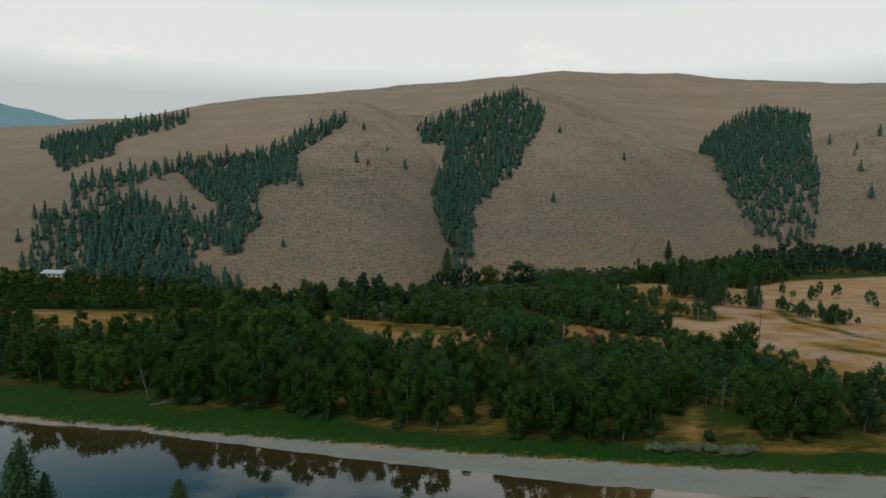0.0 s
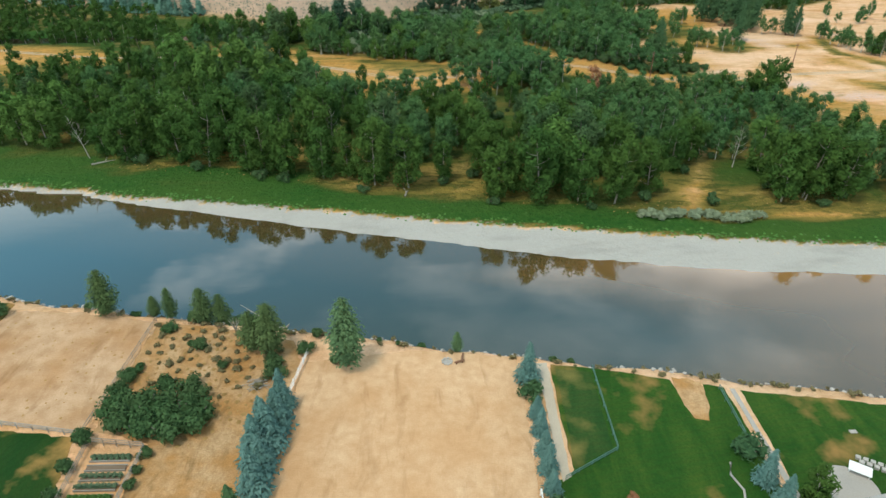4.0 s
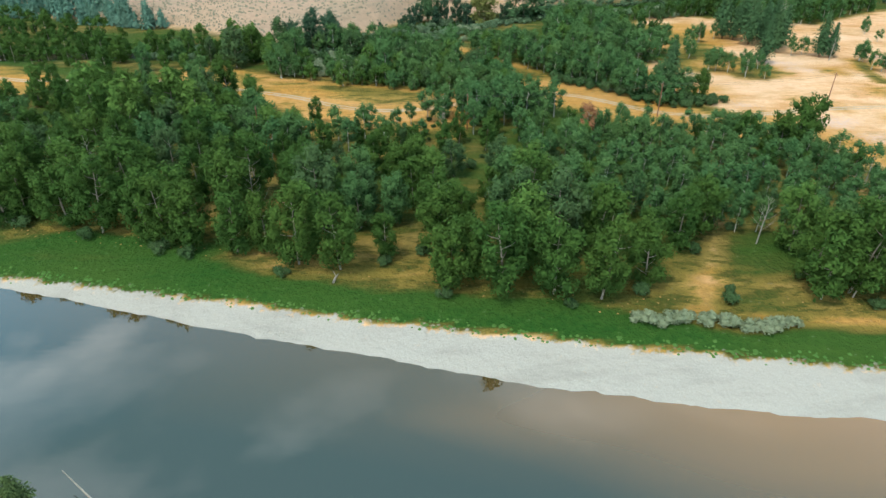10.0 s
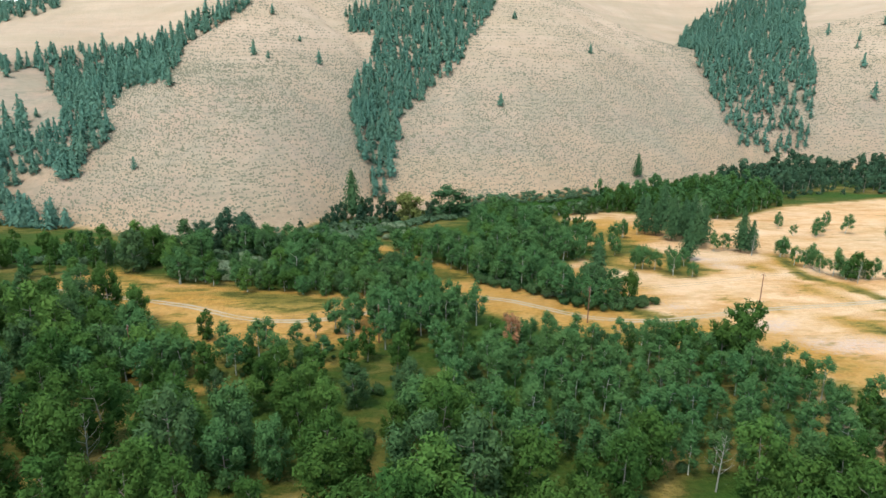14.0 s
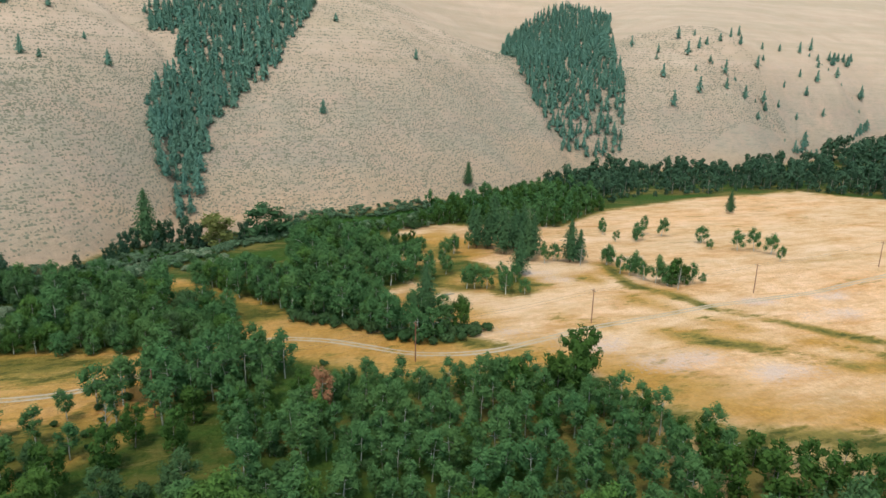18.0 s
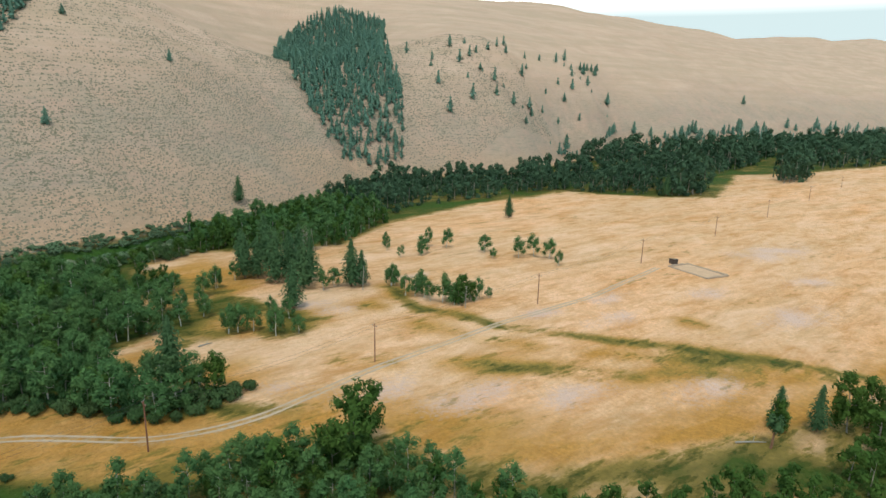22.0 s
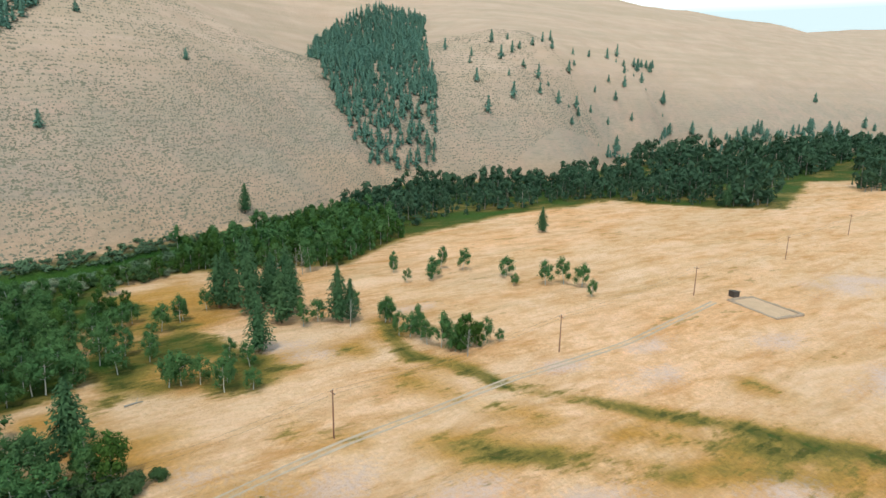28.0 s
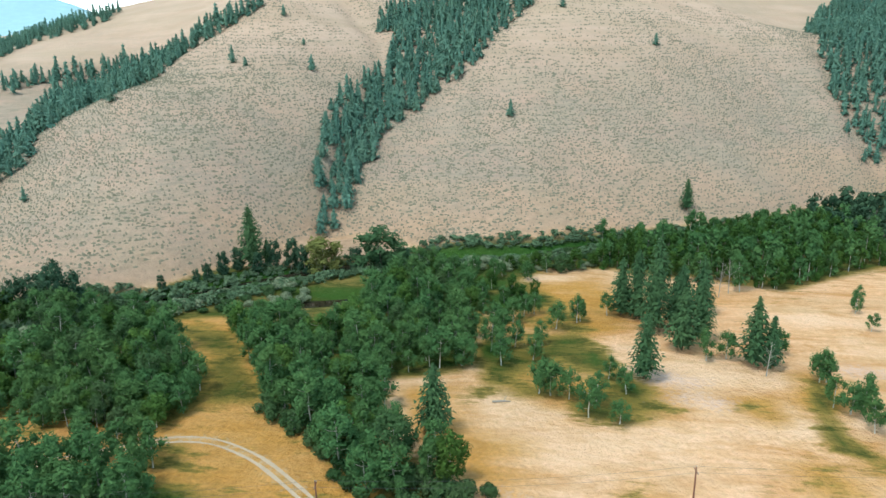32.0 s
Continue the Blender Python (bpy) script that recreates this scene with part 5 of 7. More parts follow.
ASPEN.place(36.4, 233.5, 0.95, label="dying aspen with rust-coloured leaves", leaf=M_RUST)

for x, y, s in ((-16.7, 222, 0.75), (-8.7, 223, 0.7), (-21, 226, 0.55), (-33.6, 227, 0.8), (-27, 240, 0.35), (2, 234, 0.6), (9, 229, 0.7), (-40, 250, 0.6), (-25, 230, 0.5), (-14, 233, 0.4), (-2, 228, 0.7), (12, 240, 0.6), (20, 236, 0.65)):
    COTTONWOOD.place(x, y, s * 0.8, label="rounded olive-green tree at the ochre clearing")
for x, y in scatter([(-70, 226), (-54, 224), (-40, 226), (-38, 232), (-46, 244), (-58, 252), (-76, 262), (-84, 250)], 5.6, 32):
    MIDTREE.place(x, y, rng.uniform(0.85, 1.2), wide=rng.uniform(1.0, 1.2), label="leafy green tree at the edge of the ochre clearing", leaf=MID_TONES[int(rng.integers(8))])
for x, y in scatter([(-38, 286), (-5, 280), (14, 279), (24, 282), (20, 288), (-10, 289), (-36, 292)], 4.6, 33):
    MIDTREE.place(x, y, rng.uniform(0.6, 0.9), wide=1.1, label="leafy green tree beside the dirt track", leaf=MID_TONES[int(rng.integers(8))])
for x, y in scatter([(-36, 230), (-20, 228), (0, 236), (14, 246), (8, 254), (-14, 248), (-34, 250)], 9.5, 34):
    ASPEN.place(x, y, rng.uniform(0.6, 0.95), wide=1.25, label="slender aspen in the grassy clearing")
for x, y in scatter([(-48, 228), (-20, 226), (0, 238), (10, 250), (2, 256), (-20, 246), (-42, 252)], 5.5, 18):
    SHRUB.place(x, y, rng.uniform(0.4, 0.9), label="low green bush in the ochre clearing")
for x, y in scatter([(58, 394), (116, 398), (122, 420), (90, 408), (62, 402)], 4.2, 19) + scatter([(-14, 342), (14, 350), (22, 366), (10, 384), (-12, 372), (-24, 352)], 5.0, 23):
    (SILVER if rng.uniform() < 0.45 else SHRUB).place(x, y, rng.uniform(0.8, 1.5), label="grey-green willow in the creek meadow")
for x, y in scatter([(62, 384), (74, 366), (80, 350), (88, 356), (86, 372), (96, 384), (112, 392), (118, 404), (96, 402), (70, 396)], 7.5, 28):
    MIDTREE.place(x, y, rng.uniform(0.6, 0.95), label="rounded green tree at the creek meadow", leaf=MID_TONES[int(rng.integers(8))])
for x, y, s in ((87, 318, 0.8), (84, 326, 0.9), (90, 329, 0.7), (84, 340, 0.9), (97, 331, 0.6), (89, 346, 0.8), (115, 306, 0.6), (108, 300, 0.7)):
    FIELDTREE.place(x, y, s * 1.2, wide=1.15)
for x, y in scatter([(36, 292), (50, 280), (60, 269), (68, 262), (82, 263), (88, 268), (82, 272), (66, 272), (54, 284), (40, 298)], 3.4, 29):
    SHRUB.place(x, y, rng.uniform(0.9, 1.6), label="dense green bush beside the dirt track")
for x, y, s in ((125, 403, 0.55), (132, 408, 0.6), (128, 412, 0.5), (91, 362, 0.4), (88, 368, 0.45), (95, 366, 0.35)):
    COTTONWOOD.place(x, y, s, label="rounded green tree at the creek meadow")

# ---- trees of the hill ----
HILL_WOODS = [([(2, 437), (-5, 470), (-16, 512), (-7, 576), (1, 640), (-25, 663), (-24, 705), (32, 750), (86, 758), (108, 681), (62, 560), (40, 540), (22, 520), (13, 500), (12, 470), (6, 446)], 4.6),
              ([(287, 567), (281, 618), (297, 671), (333, 807), (402, 901), (475, 910), (492, 834), (414, 707), (362, 601), (341, 569)], 4.9),
              ([(-318, 493), (-297, 500), (-264, 487), (-237, 476), (-200, 436), (-177, 408), (-158, 389), (-134, 380), (-194, 373), (-251, 367)], 8.0),
              ([(-318, 470), (-298, 515), (-261, 527), (-223, 491), (-196, 496), (-183, 420), (-219, 419), (-272, 392)], 9.0),
              ([(-275, 476), (-269, 503), (-235, 502), (-201, 464), (-181, 451), (-174, 481), (-233, 581), (-245, 594), (-234, 639), (-163, 630), (-143, 628), (-97, 634), (-102, 618), (-137, 583), (-131, 531), (-121, 476), (-159, 520), (-146, 458), (-135, 434), (-139, 427), (-144, 409), (-166, 425), (-174, 414), (-170, 399), (-133, 380), (-129, 365), (-209, 375)], 5.0),
              ([(-312, 537), (-279, 564), (-249, 629), (-241, 620), (-266, 540), (-297, 512)], 5.6),
              ([(-483, 791), (-480, 847), (-364, 782), (-304, 759), (-291, 755), (-290, 728), (-344, 691), (-323, 626), (-348, 591)], 6.4),
              ([(539, 581), (705, 636), (711, 622), (900, 592), (1541, 592), (849, 377), (574, 521)], 12.0),
              ([(418, 703), (367, 574), (548, 589), (712, 663), (703, 716)], 30.0)]
hill_trees = []
for k, (outline, gap) in enumerate(HILL_WOODS):
    loose = scatter(outline, gap, 20 + k, keep=(lambda x, y, r: (r.uniform(size=len(x)) < np.clip(1.2 - (y - 570) / 170 + 0.9 * swell(x, y, 9.0, 2.0), 0.1, 1))) if k == 0 else (lambda x, y, r: r.uniform(size=len(x)) < np.clip((0.75 if k == 1 else 0.5 if k > 6 else 0.7) + to_line(outline + outline[:1], x, y) / (14 if k == 1 else 24) + 0.45 * swell(x, y, 10.0, k + 0.5), 0.06, 1)))
    hill_trees += [(x + rng.normal(0, 1.8), y + rng.normal(0, 1.8)) for x, y in loose]
hill_trees = [(x, y) for x, y in hill_trees if float(hill(x, y)) > 2]
near_hill = sorted(hill_trees, key=lambda p: abs(p[0] - 20) * 0.6 + p[1])
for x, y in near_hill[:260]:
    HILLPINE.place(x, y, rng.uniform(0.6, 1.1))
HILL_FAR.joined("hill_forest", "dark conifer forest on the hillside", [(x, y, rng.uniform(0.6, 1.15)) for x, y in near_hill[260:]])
for x, y, s in ((-79, 535, 0.8), (-69, 530, 0.6), (-39, 556, 0.85), (-80, 623, 0.7), (-56, 592, 0.55), (-114, 471, 0.9), (112, 629, 0.8), (169, 603, 0.7), (82, 512, 0.75), (-113, 405, 0.5), (504, 670, 0.8), (488, 644, 0.8), (551, 673, 0.85),
                (494, 599, 1.0), (529, 607, 0.8), (623, 645, 0.9), (724, 660, 1.3), (716, 697, 1.2), (749, 704, 1.1), (1099, 669, 1.3), (1153, 617, 1.5), (1236, 604, 1.6), (943, 594, 1.6), (1005, 598, 1.5)):
    HILLPINE.place(x, y, s, label="lone conifer on the bare hillside")

for x, y, s in ((718, 704, 0.9), (728, 706, 1.0), (738, 709, 0.9), (750, 711, 1.0), (764, 713, 0.9), (709, 635, 1.2), (743, 629, 1.3), (763, 617, 1.2), (774, 599, 1.4), (838, 599, 1.4), (857, 584, 1.4), (958, 598, 1.4), (988, 591, 1.3), (690, 628, 0.9), (722, 622, 1.0), (800, 596, 1.1), (900, 592, 1.2)):
    HILLPINE.place(x, y, s, label="dark conifer on the dry slope")
for x, y in scatter([(570, 600), (632, 612), (745, 622), (800, 606), (960, 594), (1150, 615), (1330, 590), (1000, 572), (780, 584), (640, 588)], 15, 30, keep=lambda x, y, r: r.uniform(size=len(x)) < 0.4 + 0.9 * swell(x, y, 22.0, 3.0)):
    HILLPINE.place(x, y, rng.uniform(0.85, 1.4), label="tall dark conifer at the foot of the slope")
for some in ([(678, 708), (690, 690), (702, 668), (716, 641)], [(487, 640), (505, 625), (528, 603), (549, 585)]):
    for (ax, ay), (bx, by) in zip(some, some[1:]):
        for q in np.linspace(0, 1, 4):
            HILLPINE.place(ax + (bx - ax) * q + rng.uniform(-3, 3), ay + (by - ay) * q + rng.uniform(-2, 2), rng.uniform(0.2, 0.45), label="small dark conifer in a hillside gully")

# ---- sagebrush ----
def sage_slope(places, seed):
    """Low cushions of sagebrush, drawn out along the contours of the slope."""
    r = np.random.default_rng(seed)
    p = np.array(places)
    k = len(p)
    z = ground_height(p[:, 0], p[:, 1])
    gx = (ground_height(p[:, 0] + 0.5, p[:, 1]) - z) * 2
    gy = (ground_height(p[:, 0], p[:, 1] + 0.5) - z) * 2
    steep = np.maximum(np.hypot(gx, gy), 1e-3)
    along, up = np.c_[-gy, gx] / steep[:, None], np.c_[gx, gy] / steep[:, None]
    wide_, deep_, high_ = 0.4 + 1.3 * r.uniform(0, 1, k) ** 2, r.uniform(0.3, 0.65, k), r.uniform(0.35, 0.95, k)
    a_ = np.arange(4) * 1.5708 + 0.4
    ring = r.uniform(0.65, 1.15, (k, 4))
    off = (np.cos(a_) * ring * wide_[:, None])[..., None] * along[:, None] + (np.sin(a_) * ring * deep_[:, None])[..., None] * up[:, None]
    rim = np.concatenate([p[:, None] + off, (z[:, None] + gx[:, None] * off[..., 0] + gy[:, None] * off[..., 1])[..., None] - 0.05], -1)
    top = np.c_[p + r.uniform(-0.25, 0.25, (k, 2)), z + high_]
    verts = np.concatenate([rim, top[:, None]], 1).reshape(-1, 3)
    fan = np.array([(i, (i + 1) % 4, 4) for i in range(4)])
    faces = (np.arange(k)[:, None, None] * 5 + fan).reshape(-1, 3)
    return mesh_from("sagebrush_slope", verts, faces, [M_SAGE])


def sage_grows(x, y, r):
    h = hill(x, y)
    rows = np.sin(h * 2.6 + 2.2 * swell(x, y, 14.0, 2.0))
    thick = np.interp(h, [6, 14, 34, 70, 100, 130], [0.32, 0.42, 0.60, 0.5, 0.12, 0.04]) + 0.24 * swell(x, y, 24.0, 1.0) + 0.2 * swell(x, y, 7.0, 4.0)
    return (h > 6) & (r.uniform(size=len(x)) < thick + 0.25 * rows)


sage = scatter([(-160, 380), (-76, 352), (-30, 372), (0, 440), (50, 418), (120, 446), (200, 486), (300, 556), (390, 545), (560, 600), (560, 720), (300, 760), (100, 800), (-140, 720)], 1.3, 40, keep=sage_grows, tries=2)
tagged(new("sagebrush_slope", sage_slope(sage, 40)), "low grey sagebrush scattered in rows over the dry slope", "shrub", kind="stuff")

# ---- shrubs on the banks ----
TUFT = Kind("grass_tuft", "grass", "green grass tufts", "", [sage_dome(121 + k) for k in range(4)], M_BARK, M_GRASS)
tufts = []
for x in rng.uniform(-130, 110, 700):
    y = float(line(GRASS_EDGE, x))
    tufts.append((x, y + 0.4 + abs(rng.normal(0, 0.9)) * (-0.4 if rng.uniform() < 0.2 else 1.2), rng.uniform(0.2, 0.55)))
TUFT.joined("bank_grass_tufts", "green grass tufts where the bank meets the gravel", tufts)
WEED.joined("bank_dry_grass", "dry orange grass tufts in front of the wood", [(x, y, rng.uniform(0.15, 0.35)) for x, y in scatter([(-110, 190), (-62, 182), (-20, 171), (28, 160), (100, 154), (100, 160), (60, 166), (28, 164), (-20, 174), (-62, 186), (-110, 194)], 1.5, 44, keep=lambda x, y, r: r.uniform(size=len(x)) < 0.2 + 0.4 * swell(x, y, 5.0, 1.0))])
for x, y, s in ((49.5, 163, 1.15), (50.5, 166, 0.7)):
    SHRUB.place(x, y, s, label="round dark green bush on the grassy bank")
for k in range(15):
    SILVER.place(32 + 25 * k / 14 + rng.uniform(-0.6, 0.6), 157.6 - 0.1 * k + rng.uniform(-1, 1.2), rng.uniform(0.75, 1.1))
for x, y in scatter([(-70, 345), (-25, 366), (14, 402), (84, 428), (150, 457), (220, 492), (216, 478), (150, 442), (90, 412), (20, 385), (-20, 350), (-60, 332)], 8.0, 41):
    if to_line(CREEK, np.array(x), np.array(y)) > 8.5:
        (SHRUB if rng.uniform() < 0.75 else SILVER).place(x, y, rng.uniform(0.8, 1.4), label="willow shrub along the creek")
willows = [(x, y, rng.uniform(0.5, 1.2)) for x, y in scatter([(-120, 320), (-60, 318), (0, 350), (60, 392), (150, 428), (240, 470), (330, 490), (300, 535), (220, 500), (150, 466), (90, 436), (30, 425), (-10, 402), (-40, 366), (-120, 352)], 2.5, 42,
                                                             keep=lambda x, y, r: np.where(y < line(CREEK[1:-2], x), (to_line(CREEK, x, y) > 6) & (to_line(CREEK, x, y) < 18), (to_line(CREEK, x, y) > 3.4) & (to_line(CREEK, x, y) < 10.0)) & (to_line(CREEK_LOOP, x, y) > 8) & (r.uniform(size=len(x)) < 0.8) & (hill(x, y) < 11))]
WILLOW_LOW.joined("creek_willows", "dense grey-green willows along the creek", willows)

# ---- near bank: lots, lawns, gardens, houses ----
def part(name, bm, material_, parent, label="", at=None):
    """Links a bmesh as one mesh under a thing or a part."""
    me = bpy.data.meshes.new(name)
    bm.to_mesh(me)
    bm.free()
    me.materials.append(material_)
    ob = new(name, me)
    ob.parent = parent
    if at is not None:
        ob.matrix_basis = at
    if label:
        ob["label"] = label
    return ob


def box(x0, x1, y0, y1, z0, z1, bevel=0.0, bm=None):
    own = bm or bmesh.new()
    made = bmesh.ops.create_cube(own, size=1)["verts"]
    for v_ in made:
        v_.co = Vector(((x0 + x1) / 2 + v_.co.x * (x1 - x0), (y0 + y1) / 2 + v_.co.y * (y1 - y0), (z0 + z1) / 2 + v_.co.z * (z1 - z0)))
    if bevel:
        edges = list({e for v_ in made for e in v_.link_edges})
        bmesh.ops.bevel(own, geom=edges, offset=bevel, segments=1, affect="EDGES")
    return own


def prism(points, z0, z1):
    """An upright block over an outline of the plan."""
    bm = bmesh.new()
    low = [bm.verts.new((x, y, z0)) for x, y in points]
    high = [bm.verts.new((x, y, z1)) for x, y in points]
    bm.faces.new(high)
    bm.faces.new(low[::-1])
    k = len(points)
    for i in range(k):
        bm.faces.new((low[i], low[(i + 1) % k], high[(i + 1) % k], high[i]))
    bmesh.ops.recalc_face_normals(bm, faces=bm.faces)
    bmesh.ops.triangulate(bm, faces=[f for f in bm.faces if len(f.verts) > 4])
    return bm


def slope(points, thick=0.12):
    """A roof slope or board from its four corners, with thickness."""
    bm = bmesh.new()
    top = [bm.verts.new(p) for p in points]
    low = [bm.verts.new((p[0], p[1], p[2] - thick)) for p in points]
    bm.faces.new(top)
    bm.faces.new(low[::-1])
    k = len(points)
    for i in range(k):
        bm.faces.new((low[i], low[(i + 1) % k], top[(i + 1) % k], top[i]))
    bmesh.ops.recalc_face_normals(bm, faces=bm.faces)
    return bm


def thing(name, label, category, x=0.0, y=0.0, z=0.0, group="", turn=0.0):
    ob = new(name)
    ob.matrix_basis = pose(x, y, z, 0, 0, turn)
    return tagged(ob, label, category, group)


def uneven(points, step=1.2, amount=0.22, seed=1):
    """An outline with a soft, uneven edge."""
    r = random.Random(seed)
    out = []
    for (ax, ay), (bx, by) in zip(points, points[1:] + points[:1]):
        k = max(1, int(math.hypot(bx - ax, by - ay) / step))
        for i in range(k):
            out.append((ax + (bx - ax) * i / k + r.uniform(-amount, amount), ay + (by - ay) * i / k + r.uniform(-amount, amount)))
    return out


def sheet(name, points, top, material_, label, category, wob=0.2, seed=1):
    bm = prism(uneven(points, 1.0, wob, seed) if wob else points, top - 0.3, top)
    me = bpy.data.meshes.new(name)
    bm.to_mesh(me)
    bm.free()
    me.materials.append(material_)
    return tagged(new(name, me), label, category, kind="structure")


def lawn_material(name, green, green2, bare, bare_low, stripe):
    m, n, l, b = material(name)
    v = coords(n, l)
    blades = noise_fac(n, l, 3.0, 5, 0.6, v)
    big = noise_fac(n, l, 0.22, 7, 0.65, coords(n, l, (1.5, 0.5, 1.0), radians(stripe - 60)), 0.36, 0.64, 0.6)
    wv = n.new("ShaderNodeTexWave")
    wv.inputs["Scale"].default_value, wv.inputs["Distortion"].default_value = 0.28, 0.8
    l.new(coords(n, l, turn=radians(stripe)), wv.inputs["Vector"])
    c = mix(n, l, big, green, green2)
    c = mix(n, l, maths(n, l, "MULTIPLY", wv.outputs["Fac"], 0.3), c, tuple(q * 1.5 for q in green))
    c = mix(n, l, maths(n, l, "MULTIPLY", blades, 0.4), c, tuple(q * 0.6 for q in green))
    spot = noise_fac(n, l, 0.11, 4, 0.55, v, bare_low, bare_low + 0.15)
    c = mix(n, l, spot, c, bare)
    l.new(c, b.inputs["Base Color"])
    b.inputs["Roughness"].default_value, b.inputs["Specular IOR Level"].default_value = 0.9, 0.1
    bumped(n, l, b, blades, 0.5, 0.06)
    return m


def earth_material(name, a, b_, dark, scale=0.12):
    m, n, l, b = material(name)
    v = coords(n, l)
    big = noise_fac(n, l, scale, 5, 0.55, v, 0.38, 0.62)
    mid = noise_fac(n, l, scale * 5, 6, 0.6, v, 0.4, 0.75)
    fine = noise_fac(n, l, 4.0, 4, 0.6, v)
    c = mix(n, l, big, a, b_)
    c = mix(n, l, maths(n, l, "MULTIPLY", mid, 0.6), c, dark)
    worn = noise_fac(n, l, scale * 2.2, 4, 0.6, coords(n, l, (1.6, 0.45, 1)), 0.56, 0.72, 0.5)
    c = mix(n, l, maths(n, l, "MULTIPLY", worn, 0.55), c, tuple(q * 0.8 for q in dark))
    c = mix(n, l, maths(n, l, "MULTIPLY", fine, 0.25), c, dark)
    l.new(c, b.inputs["Base Color"])
    b.inputs["Roughness"].default_value, b.inputs["Specular IOR Level"].default_value = 0.95, 0.1
    bumped(n, l, b, fine, 0.5, 0.05)
    return m


M_LOT = earth_material("mown_dry_grass", (0.52, 0.310, 0.165), (0.60, 0.395, 0.240), (0.40, 0.215, 0.095))
M_DIRT = earth_material("bare_dirt_lot", (0.42, 0.235, 0.115), (0.52, 0.345, 0.215), (0.27, 0.135, 0.055), 0.09)
M_SCRUB = earth_material("orange_scrub_earth", (0.42, 0.210, 0.075), (0.50, 0.320, 0.175), (0.20, 0.110, 0.040), 0.2)
M_LAWN = lawn_material("mown_lawn", (0.014, 0.056, 0.008), (0.046, 0.088, 0.012), (0.26, 0.150, 0.05), 0.56, 80)
M_LAWN_ROUGH = lawn_material("patchy_lawn", (0.010, 0.040, 0.007), (0.022, 0.052, 0.009), (0.34, 0.190, 0.06), 0.49, 30)
M_LAWN_DARK = lawn_material("shaded_lawn", (0.016, 0.054, 0.012), (0.040, 0.072, 0.016), (0.16, 0.135, 0.04), 0.54, 86)
M_SAND = plain("pale_sand_path", (0.42, 0.35, 0.27), 0.95, 0.2, 2.0)
M_CONCRETE = plain("pale_concrete", (0.34, 0.31, 0.28), 0.85, 0.18, 1.5)
M_WHITE = plain("white_paint", (0.80, 0.79, 0.77), 0.6, 0.1, 2.0)
M_WHITE_METAL = plain("white_metal_roof", (0.78, 0.80, 0.82), 0.45, 0.08, 1.0)
M_WOOD = plain("weathered_grey_wood", (0.30, 0.25, 0.20), 0.85, 0.3, 4.0)
M_POLE = plain("dark_pole_wood", (0.20, 0.085, 0.05), 0.9, 0.3, 5.0)
M_BROWN_ROOF = plain("brown_shingles", (0.20, 0.155, 0.125), 0.9, 0.3, 4.0)
M_BLUE_ROOF = plain("blue_grey_metal_roof", (0.16, 0.225, 0.26), 0.55, 0.15, 1.0)
M_GREY_ROOF = plain("grey_shingles", (0.30, 0.29, 0.28), 0.9, 0.3, 5.0)
M_BRICK = plain("red_brown_siding", (0.22, 0.085, 0.06), 0.85, 0.25, 3.0)
M_TAN_WALL = plain("tan_siding", (0.42, 0.34, 0.26), 0.85, 0.15, 2.0)
M_GLASS = plain("dark_window_glass", (0.03, 0.04, 0.05), 0.08, 0.2, 1.0)
M_ROCK = plain("grey_rock", (0.38, 0.35, 0.32), 0.9, 0.35, 2.0)
M_SOIL = plain("garden_soil", (0.17, 0.115, 0.075), 0.95, 0.3, 3.0)
M_WIRE = plain("dark_wire", (0.05, 0.05, 0.05), 0.6, 0.1)

GZ0 = 5.0
sheet("ground_dry_lot", [(-37, 107.6), (-20, 110.0), (-4.4, 107.6), (-4.6, 92), (-5.4, 60), (-5.8, 30), (-40, 30), (-39.6, 72), (-38.2, 98)], GZ0 + 0.03, M_LOT, "open lot of mown dry tan grass", "dry lot")
sheet("ground_west_lot", [(-90, 122.4), (-78, 121.6), (-64.2, 118.2), (-64.4, 106), (-65.5, 94.2), (-84, 97.4), (-89, 99.5), (-91.5, 112)], GZ0 + 0.03, M_DIRT, "bare tan dirt lot behind a rail fence", "dirt lot", 0.3, 2)
sheet("ground_scrub_lot", [(-63.8, 118.4), (-52, 116.6), (-40, 112.8), (-38.4, 108), (-38.8, 98), (-40.4, 72), (-41, 50), (-56, 50), (-56, 78), (-56, 92), (-64, 94.5)], GZ0 + 0.025, M_SCRUB, "orange scrubby ground with dry weeds", "scrub lot", 0.3, 3)
sheet("lawn_west", [(-110, 97), (-84.5, 96.4), (-66, 93.2), (-63.4, 78), (-64, 50), (-110, 50)], GZ0 + 0.03, M_LAWN_ROUGH, "green lawn with worn yellow patches", "lawn", 0.25, 4)
sheet("lawn_far_west", [(-150, 136), (-106, 127.4), (-90.5, 124.2), (-91.5, 112), (-96, 100), (-150, 100)], GZ0 + 0.03, M_LAWN, "green lawn beside a house on the bank", "lawn", 0.25, 5)
sheet("lawn_middle", [(0.6, 105.9), (6.6, 104.9), (12, 103.7), (18.0, 102.0), (18.2, 98), (18.8, 94.4), (20.6, 93.8), (21.8, 96.4), (22.4, 101.0), (25.4, 100.2), (25.4, 92), (25.4, 83), (24.6, 60), (-3, 60), (-2.6, 84), (0.2, 86), (0.1, 96)], GZ0 + 0.03, M_LAWN, "green mown lawn sloping to the river", "lawn", 0.12, 6)
sheet("lawn_fenced", [(1.2, 104.9), (6.4, 104.1), (6.1, 89.4), (0.4, 86.4), (0.9, 96)], GZ0 + 0.05, M_LAWN_DARK, "fenced dark green lawn plot", "lawn", 0.06, 7)
